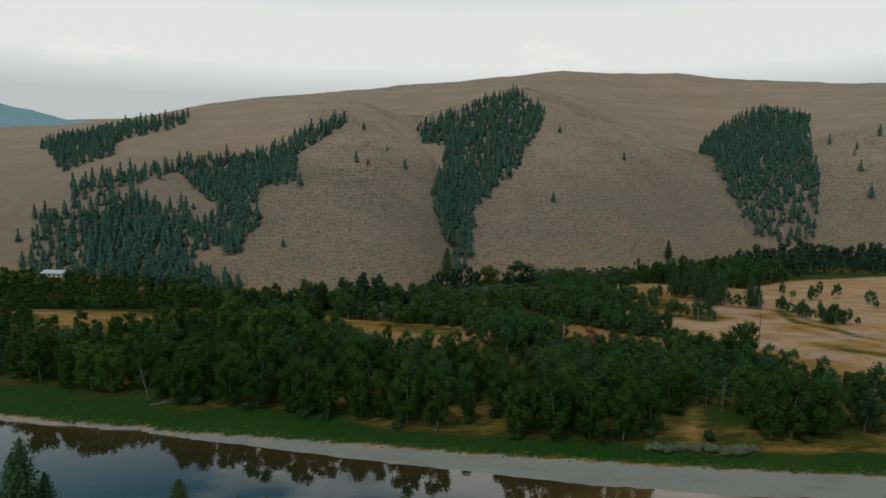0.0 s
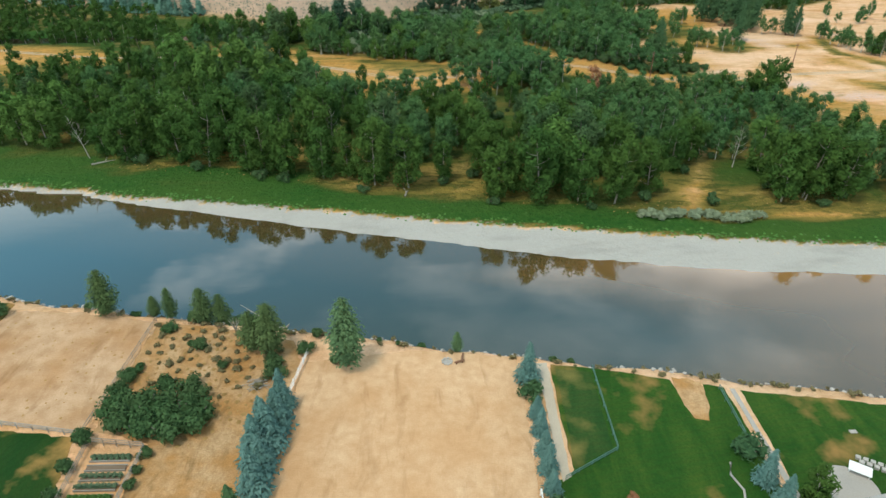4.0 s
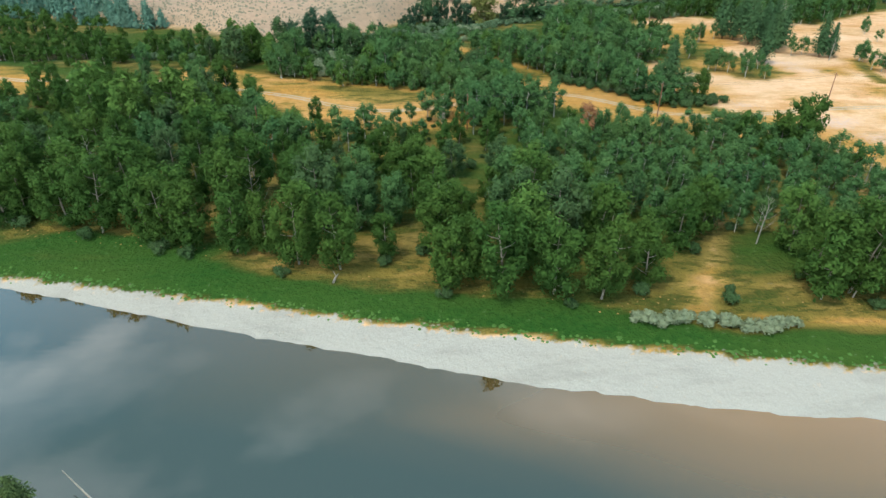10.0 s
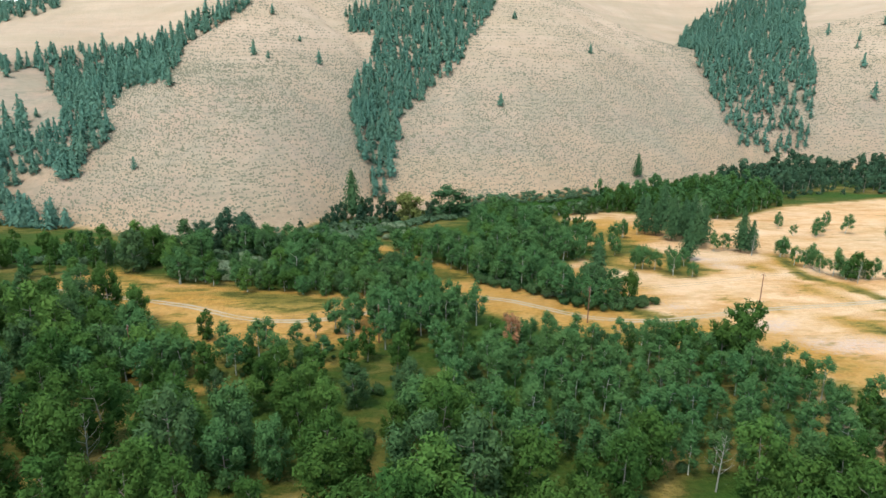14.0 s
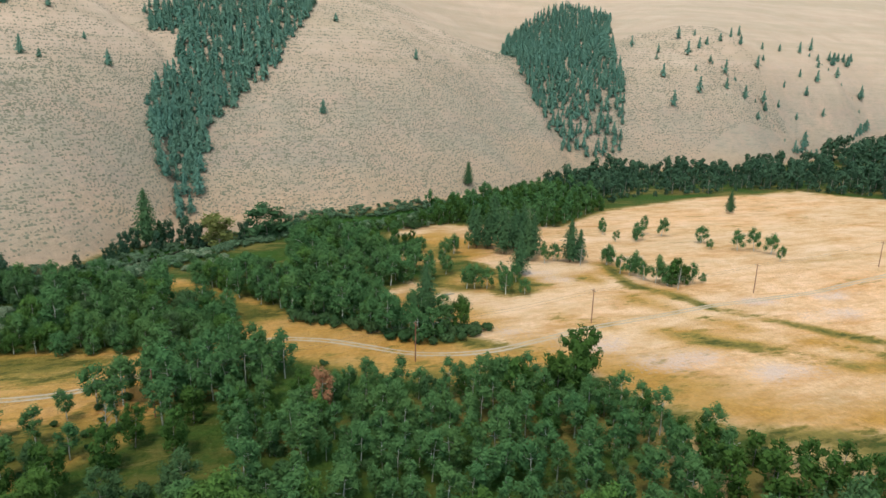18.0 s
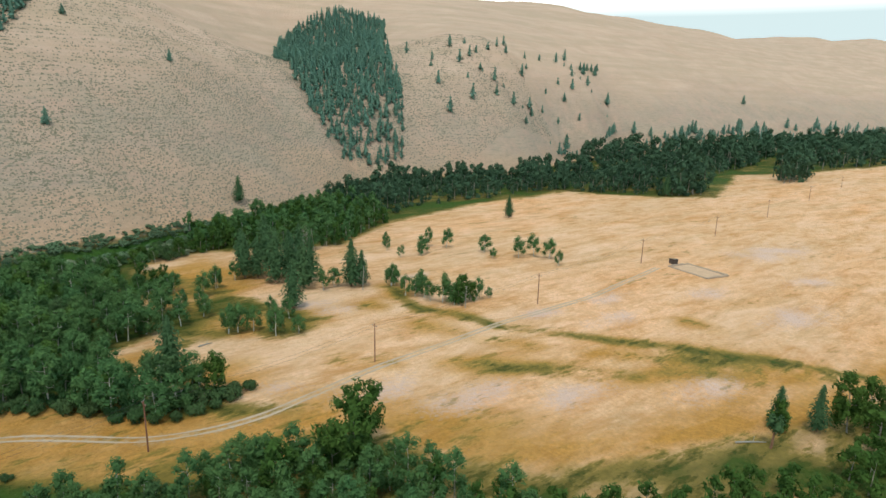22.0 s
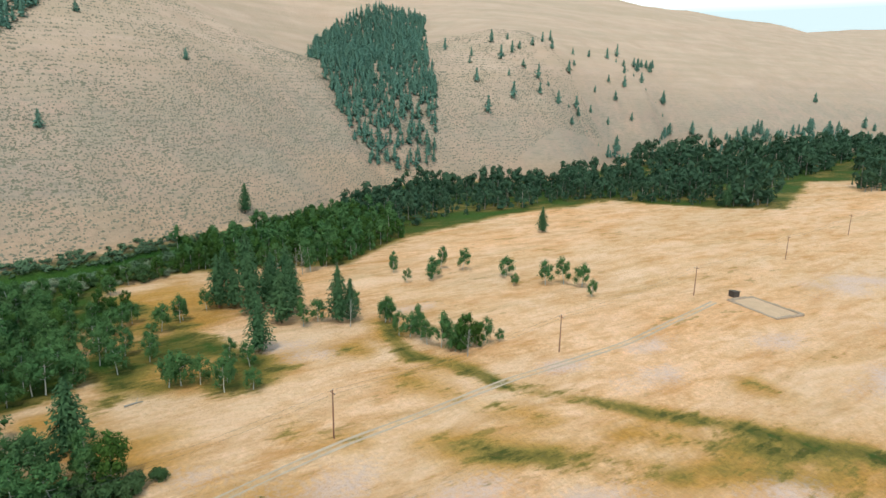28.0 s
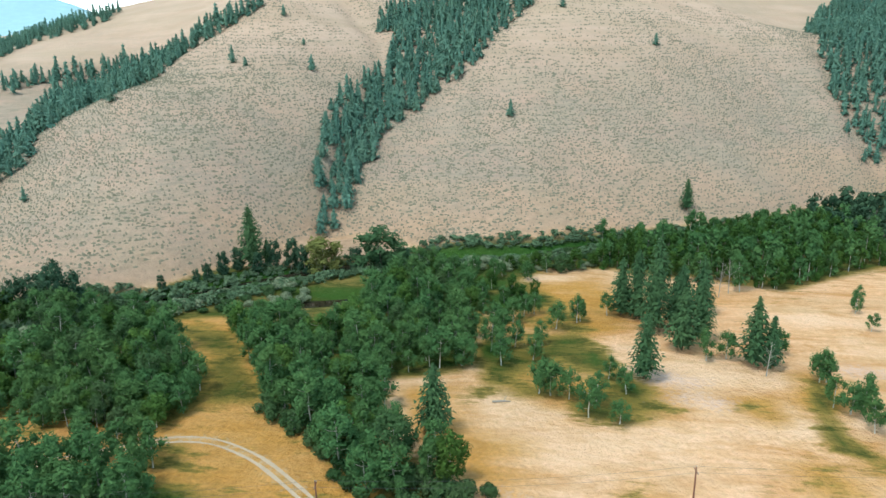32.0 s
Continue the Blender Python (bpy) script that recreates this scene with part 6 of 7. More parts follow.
sheet("lawn_east", [(27.6, 99.4), (40, 97.4), (55, 94.2), (90, 87), (90, 60), (27, 60), (27.2, 84)], GZ0 + 0.03, M_LAWN, "wide green lawn beside a brick house", "lawn", 0.15, 8)
sheet("path_sand", [(-1.6, 106.2), (0.2, 106.2), (0.0, 100), (-0.2, 94), (-0.3, 89.7), (-0.4, 85.2), (-1.6, 84.4), (-1.7, 90), (-1.5, 96)], GZ0 + 0.06, M_SAND, "curved pale sand path along the spruces", "path", 0.1, 9)
sheet("path_concrete", [(26.1, 99.9), (26.8, 99.8), (26.8, 92), (27.0, 84), (27.3, 76), (26.5, 76), (26.2, 84)], GZ0 + 0.06, M_CONCRETE, "narrow pale concrete path to the river", "path", 0.0)
sheet("ground_sandy_hollow", [(18.3, 102.6), (22.5, 101.6), (22.1, 97), (21.0, 93.6), (19.2, 93.4), (18.2, 96), (18.0, 99)], GZ0 + 0.028, M_SCRUB, "bare sandy hollow cut into the lawn", "sand", 0.3, 10)
sheet("patio_round", [(33.6 + 3.6 * math.cos(a_ * 0.3), 82.4 + 3.4 * math.sin(a_ * 0.3)) for a_ in range(21)], GZ0 + 0.1, M_CONCRETE, "round pale concrete patio beside the house", "patio", 0.0)
sheet("flower_island", [(5.6 + (2.3 + 0.5 * math.sin(3 * a_ * 0.3)) * math.cos(a_ * 0.3), 79.4 + (2.6 + 0.4 * math.cos(2 * a_ * 0.3)) * math.sin(a_ * 0.3)) for a_ in range(21)], GZ0 + 0.1, M_SAND, "pale gravel flower bed in the lawn", "flower bed", 0.06, 11)
sheet("gravel_patch", [(2.0, 73.6), (3.4, 74.0), (4.6, 73.4), (4.4, 72.2), (2.6, 71.8)], GZ0 + 0.08, M_SAND, "small patch of pale gravel on the lawn", "gravel", 0.1, 12)
for some, nm in (([(20.6, 86.6), (19.8, 84.8), (20.5, 82.4), (19.9, 80.6), (20.4, 79.2)], "winding pale stone edging of a planted bed"), ([(19.0 + 1.1 * math.cos(a_ * 0.7), 75.2 + 0.8 * math.sin(a_ * 0.7)) for a_ in range(10)], "small pale stone ring in the lawn")):
    v_, f_ = tube([(x, y, GZ0 + 0.08) for x, y in some], [0.16] * len(some), 6)
    tagged(new("stone_edging", mesh_from("stone_edging", v_, f_, [M_CONCRETE])), nm, "edging", kind="structure")


def fence(name, label, x0, y0, x1, y1, high, gap, rails, material_, post=0.1, group="fences"):
    """Posts and rails from end to end."""
    length = math.hypot(x1 - x0, y1 - y0)
    ob = thing(name, label, "fence", x0, y0, GZ0, group, math.degrees(math.atan2(y1 - y0, x1 - x0)))
    k = max(1, round(length / gap))
    for i in range(k + 1):
        s = length * i / k
        part("post", box(s - post / 2, s + post / 2, -post / 2, post / 2, -0.3, high, 0.01), material_, ob)
    for i in range(rails):
        z = high * (0.94 - i * 0.8 / max(1, rails))
        part("rail", box(0, length, post / 2, post / 2 + 0.05, z - 0.07, z + 0.05), material_, ob)
    return ob


fence("rail_fence", "white rail fence beside the dry lot", -37.2, 109.6, -38.6, 100.2, 1.25, 2.4, 3, M_WHITE, 0.14)
fence("rail_fence", "white rail fence beside the dry lot", -4.7, 82.5, -5.6, 62, 1.2, 2.4, 3, M_WHITE, 0.14)
fence("rail_fence", "white rail fence beside the dry lot", -40.2, 74.5, -40.6, 60, 1.2, 2.4, 3, M_WHITE, 0.14)
fence("board_fence", "pale weathered fence between lawn and dirt lot", -96, 99.0, -84, 97.0, 1.1, 2.5, 3, M_DEADWOOD)
fence("board_fence", "pale weathered fence between lawn and dirt lot", -84, 97.0, -65.4, 93.6, 1.1, 2.5, 3, M_DEADWOOD)
fence("wire_fence", "thin grey fence along the dirt lot", -64.0, 118.4, -65.2, 94.0, 1.2, 3.0, 2, M_WOOD, 0.08)
fence("garden_fence", "grey wooden fence round the vegetable garden", -63.4, 92.2, -56.0, 91.2, 1.3, 1.9, 3, M_WOOD)
fence("garden_fence", "grey wooden fence round the vegetable garden", -63.6, 92.0, -63.0, 76.0, 1.3, 2.0, 3, M_WOOD)
fence("garden_fence", "pale wooden fence round the vegetable garden", -55.8, 91.0, -56.4, 76.0, 1.2, 2.0, 3, M_DEADWOOD)
fence("lawn_fence", "low green wire fence round a lawn plot", 6.7, 104.6, 6.5, 89.0, 1.0, 2.6, 2, M_SPRUCE, 0.07)
fence("lawn_fence", "low green wire fence round a lawn plot", 6.5, 89.0, -1.2, 84.6, 1.0, 2.4, 2, M_SPRUCE, 0.07)
fence("lawn_fence", "low green wire fence beside the path", 24.4, 99.8, 24.2, 88.0, 1.0, 2.6, 2, M_SPRUCE, 0.07)

# planting along the lots
for k, (x, y) in enumerate(((-38.9, 98), (-39.0, 94.6), (-39.3, 91), (-39.5, 87.4), (-39.7, 84), (-40.6, 89.4), (-40.4, 92.8))):
    SPRUCE.place(x, y, 1.0 + 0.1 * (k % 3), z=GZ0, variant=k % 2)
SPRUCE.place(-41, 79.6, 0.95, z=GZ0, label="dark green spruce beside the shed", leaf=M_PINE)
for k, (x, y, s) in enumerate(((-3.4, 102.6, 0.98), (-3.2, 95.4, 0.62), (-3.2, 92.2, 0.66), (-3.1, 89, 0.68), (-3.2, 86, 0.7), (-3.2, 83, 0.62), (-3.6, 76.8, 0.7), (-3.8, 73.4, 0.7))):
    SPRUCE.place(x, y, s, z=GZ0, variant=k % 2)
SHRUB.place(-3.2, 99, 1.1, z=GZ0, label="dark shrub between the spruces", leaf=M_PINE)
SHRUB.place(-2.6, 79.6, 1.25, z=GZ0, label="dark shrub between the spruces", leaf=M_PINE)
YOUNGPINE.place(-30.6, 106.6, 1.22, z=GZ0, variant=0, wide=1.05, label="tall bushy young pine at the edge of the dry lot")
SHRUB.place(-32.4, 107.4, 0.7, z=GZ0, label="low green bush at the foot of the pine")
YOUNGPINE.place(-13.6, 110.0, 0.4, label="small green conifer on the river bank")
for x, y, s, w_ in ((-65, 120.6, 0.28, 1.3), (-61.8, 119.6, 0.42, 1.0), (-56.4, 119.6, 0.52, 1.2), (-53.6, 119.9, 0.5, 1.2), (-46, 110.8, 0.5, 1.2), (-43, 110.2, 0.62, 1.3)):
    YOUNGPINE.place(x, y, s * 1.45, wide=w_ * 0.95, label="short bushy pine on the river bank", leaf=M_BANKPINE)
for x, y, s in ((-37.8, 110.2, 0.9), (-41.3, 105.2, 1.1), (-41.8, 107.2, 1.1), (-50.8, 118.6, 0.9), (-48.6, 118.4, 1.0), (-46, 116.4, 0.9), (-61, 116, 0.8), (-54.3, 111.4, 0.9), (-56.1, 112.2, 0.5), (-49.8, 107, 0.6), (-58.5, 119.8, 0.8),
                (-69, 121.8, 0.7), (-77.5, 122.8, 0.5), (-36.2, 113.8, 0.7), (-26, 112.2, 0.4), (-19.2, 112, 0.6), (-23, 111.4, 0.35), (4.2, 107.6, 0.5), (1.6, 107.8, 0.5), (-63.2, 104.6, 0.9), (-63.4, 101.6, 0.9), (-62.4, 106.6, 0.6)):
    SHRUB.place(x, y, s, label="scrubby green bush on the dry bank")
for x, y, s in ((-62.4, 98.2, 1.5), (-60.2, 95.2, 1.5), (-57, 94.2, 1.5), (-53.6, 93.4, 1.5), (-50.8, 94.6, 1.4), (-51.6, 98.4, 1.2), (-55, 98.4, 1.4), (-58.4, 98.6, 1.4), (-56.6, 102.6, 1.1), (-53.4, 102.2, 1.1), (-56.4, 96.6, 1.6), (-53.2, 96, 1.6), (-60.4, 98.4, 1.5), (-58, 96.2, 1.4), (-50.4, 96.6, 1.3), (-52, 100.4, 1.2), (-64.4, 92.6, 1.1), (-64.6, 88, 0.9), (-64.4, 83.4, 0.9), (-64.2, 79, 1.0)):
    SHRUB.place(x, y, s, z=GZ0, label="thick green bush above the garden")
for x, y, s in ((-55.4, 90, 0.6), (-55.5, 87.6, 0.55), (-55.5, 85.0, 0.65), (-55.7, 82.4, 0.5)):
    SHRUB.place(x, y, s, z=GZ0, label="green hedge bush along the garden fence")
for x, y, s in ((-67, 74, 1.4), (-63, 72.6, 1.5), (-59, 73.2, 1.3), (-66, 70, 1.5), (-49.2, 73.6, 0.9)):
    SHRUB.place(x, y, s, z=GZ0, label="large leafy bush below the garden")
for k, (x, y) in enumerate(((-92, 121), (-92.4, 117), (-91.6, 113.4), (-92.2, 109), (-91.4, 105), (-90.6, 101.6), (-94.6, 114), (-95, 106), (-93.6, 101))):
    SHRUB.place(x, y, 1.15 + 0.2 * (k % 3), z=GZ0, label="dark hedge bush beside the dirt lot")
ASPEN.place(-97, 104, 0.7, z=GZ0, label="young birch with a pale trunk beside a house")
YOUNGPINE.place(-73.2, 121.0, 0.85, wide=1.2, label="dark bushy conifer on the river bank", leaf=M_BANKPINE)
for x, y, s in ((-107, 129, 0.85), (-104, 131.5, 0.75), (-110, 131, 0.9)):
    PINE.place(x, y, s, label="dark spruce beside a house on the bank")
SHRUB.place(23.4, 88.2, 1.3, z=GZ0, label="dark rounded shrub beside the path", leaf=M_PINE)
SPRUCE.place(23.6, 83.6, 0.8, z=GZ0)
SPRUCE.place(24.2, 80.2, 0.75, z=GZ0)
SPRUCE.place(27.4, 72.6, 0.85, z=GZ0)
COTTONWOOD.place(28.2, 80.6, 0.42, z=GZ0, label="leafy garden tree beside the house", variant=3)
COTTONWOOD.place(31, 75.4, 0.36, z=GZ0, label="leafy garden tree beside the house", variant=1)
SHRUB.place(24.6, 75.6, 1.2, z=GZ0, label="green garden shrub beside the house")
SHRUB.place(-1.6, 71.5, 1.2, z=GZ0, label="bright green garden shrub")
for x, y, s, lf in ((4.2, 78.4, 0.4, M_RUST), (4.6, 79.8, 0.42, M_PINE), (6.9, 80.2, 0.45, M_PINE), (6.4, 81.6, 0.4, M_RUST), (7.4, 77.6, 0.4, M_RUST)):
    SHRUB.place(x, y, s, z=GZ0 + 0.1, label="small ornamental shrub in the flower bed", leaf=lf)


def rock_mesh(seed):
    r = np.random.default_rng(seed)
    return mesh_from("rock", ICO_V * r.uniform(0.65, 1.2, (12, 1)) * [1, 0.8, 0.6], ICO_F, [M_ROCK])


ROCKS = [rock_mesh(k) for k in range(4)]
for k in range(16):
    o = tagged(new("garden_rock", ROCKS[k % 4]), "pale rock in the flower bed", "rock", "rocks in the flower bed")
    a_ = k * 2.4
    o.matrix_basis = pose(5.8 + 0.09 * k * math.cos(a_), 79.2 + 0.09 * k * math.sin(a_), GZ0 + 0.2, 0, 0, 40 * k) @ Matrix.Diagonal((0.42, 0.42, 0.42, 1))
# stones along the water's edge
r_ = np.random.default_rng(5)
vs_, fs_ = [], []
for k in range(420):
    x = r_.uniform(-105, 70)
    y = near_lip(x) + r_.uniform(-2.4, 0.6)
    s = r_.uniform(0.15, 0.55)
    vs_.append(ICO_V * r_.uniform(0.6, 1.2, (12, 1)) * [s, s, s * 0.6] + [x, y, float(valley(x, y)) + 0.05])
    fs_.append(ICO_F + 12 * k)
tagged(new("bank_stones", mesh_from("bank_stones", np.concatenate(vs_), np.concatenate(fs_), [M_ROCK])), "pale stones along the river bank", "stones", kind="stuff")

weeds = scatter([(-63.5, 117.5), (-52, 116), (-41, 111.5), (-40, 104), (-43, 96), (-50, 91), (-55, 92), (-63, 96)], 1.15, 60, keep=lambda x, y, r: r.uniform(size=len(x)) < 0.5 + 0.5 * swell(x, y, 3.0, 1.0))
WEED.joined("dry_weeds", "tufts of dry orange weeds on the scrub lot", [(x, y, rng.uniform(0.25, 0.6)) for x, y in weeds])
SCRUBWEED.joined("olive_weeds", "olive-green weeds on the scrub lot and bank", [(x, y, rng.uniform(0.4, 1.0)) for x, y in scatter([(-63.5, 117.5), (-52, 116), (-41, 111.5), (-41, 103), (-48, 99), (-62, 104)], 2.2, 61)] + [(x, near_lip(x) - 2.6 + rng.uniform(-1.0, 1.2), rng.uniform(0.3, 0.8)) for x in rng.uniform(-100, 66, 150)])
WEED.joined("lot_stubble", "sparse dry stubble on the dirt lot", [(x, y, rng.uniform(0.15, 0.4)) for x, y in scatter([(-89, 121), (-66, 117.5), (-66.5, 96), (-88, 100)], 1.6, 62, keep=lambda x, y, r: r.uniform(size=len(x)) < 0.35 + 0.5 * swell(x, y, 4.0, 2.0))])

# fire pit and seats
pit = thing("fire_pit", "ring of stones round ashes on the dry lot", "fire pit", -15.3, 107.0, GZ0 + 0.03)
for k in range(9):
    a_ = k * 6.283 / 9
    part("stone", box(-0.2, 0.2, -0.14, 0.14, 0, 0.26, 0.06), M_ROCK, pit, at=pose(0.75 * math.cos(a_), 0.75 * math.sin(a_), 0, 0, 0, math.degrees(a_) + 90))
part("ash", prism([(0.6 * math.cos(a_ * 0.63), 0.6 * math.sin(a_ * 0.63)) for a_ in range(10)], 0, 0.06), M_CONCRETE, pit)
for dx, dy, t_ in ((1.9, -0.4, 20), (2.4, 0.6, 80)):
    bench = thing("log_bench", "rough log bench beside the fire pit", "bench", -15.3 + dx, 107.0 + dy, GZ0 + 0.03, "benches at the fire pit", t_)
    v_, f_ = tube([(-0.8, 0, 0.42), (0, 0.02, 0.44), (0.8, 0, 0.42)], [0.16, 0.17, 0.16], 8)
    o = new("seat", mesh_from("seat", v_, f_, [M_REDBARK]))
    o.parent = bench
    for s in (-0.5, 0.5):
        part("leg", box(s - 0.1, s + 0.1, -0.12, 0.12, 0, 0.34, 0.02), M_REDBARK, bench)

# brush pile and drift log
pile = thing("brush_pile", "heap of bleached branches on the scrub lot", "brush pile", -43.6, 102.6, GZ0)
for k in range(26):
    a_, d_ = r_.uniform(0, 6.28), r_.uniform(0.2, 1.5)
    v_, f_ = tube([(d_ * math.cos(a_) - 0.9, d_ * math.sin(a_), r_.uniform(0.05, 0.3)), (d_ * math.cos(a_), d_ * math.sin(a_), r_.uniform(0.2, 0.7)), (d_ * math.cos(a_) + r_.uniform(0.4, 1), d_ * math.sin(a_) + r_.uniform(-0.8, 0.8), r_.uniform(0.1, 0.5))], [0.06, 0.05, 0.02], 5)
    o = new("branch", mesh_from("branch", v_, f_, [M_DEADWOOD]))
    o.parent = pile
log = thing("drift_log", "bleached fallen trunk lying over the water", "log", -44, 120.6, 0.9)
for nm, pts, rad in (("trunk", [(0, 0, 0.6), (-3, 2, 0.9), (-8.4, 5.8, 1.6)], [0.2, 0.14, 0.04]), ("root", [(0, 0, 0.6), (1.0, -0.2, 0.9), (1.5, 0.4, 1.2)], [0.28, 0.2, 0.06]), ("root", [(0, 0, 0.6), (0.9, -0.8, 0.4), (1.6, -1.0, 0.7)], [0.25, 0.16, 0.05]), ("root", [(0, 0, 0.6), (0.3, -0.5, -0.4), (0.8, -0.9, -1.0)], [0.25, 0.2, 0.1])):
    v_, f_ = tube(pts, rad, 7)
    o = new(nm, mesh_from(nm, v_, f_, [M_DEADWOOD], smooth=True))
    o.parent = log
snag = thing("dead_shrub", "bare grey dead shrub on the bank", "dead shrub", -50.0, 115.6, GZ0)
for k in range(9):
    a_ = k * 0.7
    v_, f_ = tube([(0, 0, 0), (0.3 * math.cos(a_), 0.3 * math.sin(a_), 1.0), (0.9 * math.cos(a_), 0.9 * math.sin(a_), 2.2 + 0.1 * k)], [0.07, 0.05, 0.015], 5)
    o = new("branch", mesh_from("branch", v_, f_, [M_DEADWOOD]))
    o.parent = snag

# vegetable garden
for k in range(9):
    y = 77.6 + 1.5 * k
    bed = thing("raised_bed", "long raised garden bed with a pale wooden edge", "garden bed", -59.6, y, GZ0, "raised beds in the garden")
    part("soil", box(-2.5, 2.5, -0.36, 0.36, -0.1, 0.22), M_SOIL, bed)
    for sx in (-0.42, 0.42):
        part("edging_board", box(-2.6, 2.6, sx - 0.05, sx + 0.05, -0.1, 0.32, 0.01), M_DEADWOOD, bed)
    if k in (1, 2, 3, 4, 5, 6, 8):
        crop = shrub(200 + k, 0.75, 0.5, 90, 0.3)[1]
        v_, f_ = gather(crop)
        row_v = np.concatenate([v_ * [1, 0.7, 1] + [dx, 0, 0.15] for dx in np.linspace(-2.2, 2.2, 7)])
        row_f = np.concatenate([f_ + i * len(v_) for i in range(7)])
        o = new("crop", as_mesh("crop", [(row_v, row_f)], M_GRASS if k == 4 else M_WILLOW))
        o.parent = bed


def gable_house(name, label, x0, x1, y0, y1, wall_h, rise, wall_m, roof_m, along="y", over=0.5, prow=0.0, windows=()):
    ob = thing(name, label, "house", 0, 0, GZ0)
    part("wall", box(x0, x1, y0, y1, -0.3, wall_h), wall_m, ob)
    if along == "y":
        mid = (x0 + x1) / 2
        gable = bmesh.new()
        for yy in (y0 + 0.01, y1 - 0.16):
            a = [gable.verts.new(p) for p in ((x0, yy, wall_h), (x1, yy, wall_h), (mid, yy, wall_h + rise))]
            b_ = [gable.verts.new((v_.co.x, v_.co.y + 0.15, v_.co.z)) for v_ in a]
            gable.faces.new(a), gable.faces.new(b_[::-1])
            for i in range(3):
                gable.faces.new((a[i], a[(i + 1) % 3], b_[(i + 1) % 3], b_[i]))
        bmesh.ops.recalc_face_normals(gable, faces=gable.faces)
        part("gable", gable, wall_m, ob)
        drop = over * rise / ((x1 - x0) / 2)
        for s, xe in ((-1, x0 - over), (1, x1 + over)):
            part("roof_slope", slope([(xe, y0 - over, wall_h - drop + 0.14), (xe, y1 + over, wall_h - drop + 0.14), (mid, y1 + over + prow, wall_h + rise + 0.14), (mid, y0 - over, wall_h + rise + 0.14)]), roof_m, ob)
        part("ridge_cap", box(mid - 0.14, mid + 0.14, y0 - over, y1 + over + prow, wall_h + rise + 0.1, wall_h + rise + 0.2, 0.03), roof_m, ob)
    else:
        mid = (y0 + y1) / 2
        gable = bmesh.new()
        for xx in (x0 + 0.01, x1 - 0.16):
            a = [gable.verts.new(p) for p in ((xx, y0, wall_h), (xx, y1, wall_h), (xx, mid, wall_h + rise))]
            b_ = [gable.verts.new((v_.co.x + 0.15, v_.co.y, v_.co.z)) for v_ in a]
            gable.faces.new(a), gable.faces.new(b_[::-1])
            for i in range(3):
                gable.faces.new((a[i], a[(i + 1) % 3], b_[(i + 1) % 3], b_[i]))
        bmesh.ops.recalc_face_normals(gable, faces=gable.faces)
        part("gable", gable, wall_m, ob)
        drop = over * rise / ((y1 - y0) / 2)
        for ye in (y0 - over, y1 + over):
            part("roof_slope", slope([(x0 - over, ye, wall_h - drop + 0.14), (x1 + over, ye, wall_h - drop + 0.14), (x1 + over, mid, wall_h + rise + 0.14), (x0 - over, mid, wall_h + rise + 0.14)]), roof_m, ob)
        part("ridge_cap", box(x0 - over, x1 + over, mid - 0.14, mid + 0.14, wall_h + rise + 0.1, wall_h + rise + 0.2, 0.03), roof_m, ob)
    for wx0, wx1, wy0, wy1, wz0, wz1 in windows:
        w_ = part("window", box(wx0, wx1, wy0, wy1, wz0, wz1), M_WHITE, ob, "white window frame")
        g = 0.12
        flat = abs(wx1 - wx0) < abs(wy1 - wy0)
        part("pane", box(wx0 - 0.03, wx1 + 0.03, wy0 + g, wy1 - g, wz0 + g, wz1 - g) if flat else box(wx0 + g, wx1 - g, wy0 - 0.03, wy1 + 0.03, wz0 + g, wz1 - g), M_GLASS, w_, "dark glass pane")
    return ob


shed = gable_house("shed", "long shed with a brown shingle roof and a white metal porch", -45.8, -41.6, 58, 75.4, 2.2, 1.0, M_TAN_WALL, M_BROWN_ROOF, "y", 0.3)
mid_ = -43.7
for xe in (-46.2, -41.2):
    part("porch_roof", slope([(xe, 75.5, 2.0), (xe, 77.4, 1.9), (mid_, 77.9, 2.75), (mid_, 75.6, 2.85)], 0.08), M_WHITE_METAL, shed, "white metal porch roof")
for xp in (-46.0, -41.4):
    part("post", box(xp - 0.08, xp + 0.08, 77.1, 77.26, -0.3, 1.9), M_WHITE, shed)
arbor = thing("slatted_arbour", "white slatted arbour along the shed wall", "arbour", -40.7, 66, GZ0)
for k in range(16):
    part("slat", box(-0.65, 0.65, 0.55 * k, 0.55 * k + 0.22, 2.0, 2.12), M_WHITE, arbor)
for k in range(4):
    part("post", box(0.45, 0.57, 2.7 * k + 0.05, 2.7 * k + 0.17, -0.2, 2.0), M_WHITE, arbor)
gable_house("lawn_house", "house with a blue-grey metal roof on the lawn", 6.4, 16.2, 58, 70.4, 2.6, 1.5, M_TAN_WALL, M_BLUE_ROOF, "y", 0.7, 1.8)
brick = gable_house("brick_house", "brick-red house with a grey shingle roof", 32.4, 44.5, 60, 78.4, 2.7, 1.8, M_BRICK, M_GREY_ROOF, "y", 0.5, 0, ((32.30, 32.42, 75.6, 77.4, 0.9, 2.3), (32.30, 32.42, 70, 72, 0.9, 2.3), (34, 36, 78.38, 78.48, 0.9, 2.3)))
part("chimney", box(37.4, 38.4, 76.6, 77.4, 2.4, 5.3, 0.05), M_BRICK, brick, "brick chimney")
west = gable_house("bank_house", "house with a grey roof among trees on the bank", -112, -98.5, 107.5, 119.5, 2.8, 2.4, M_TAN_WALL, M_GREY_ROOF, "x", 0.6, 0, ((-98.52, -98.4, 111, 113, 0.9, 2.3),))
table = thing("patio_table", "white slatted table on the round patio", "table", 36.2, 84.6, GZ0 + 0.02, turn=-35)
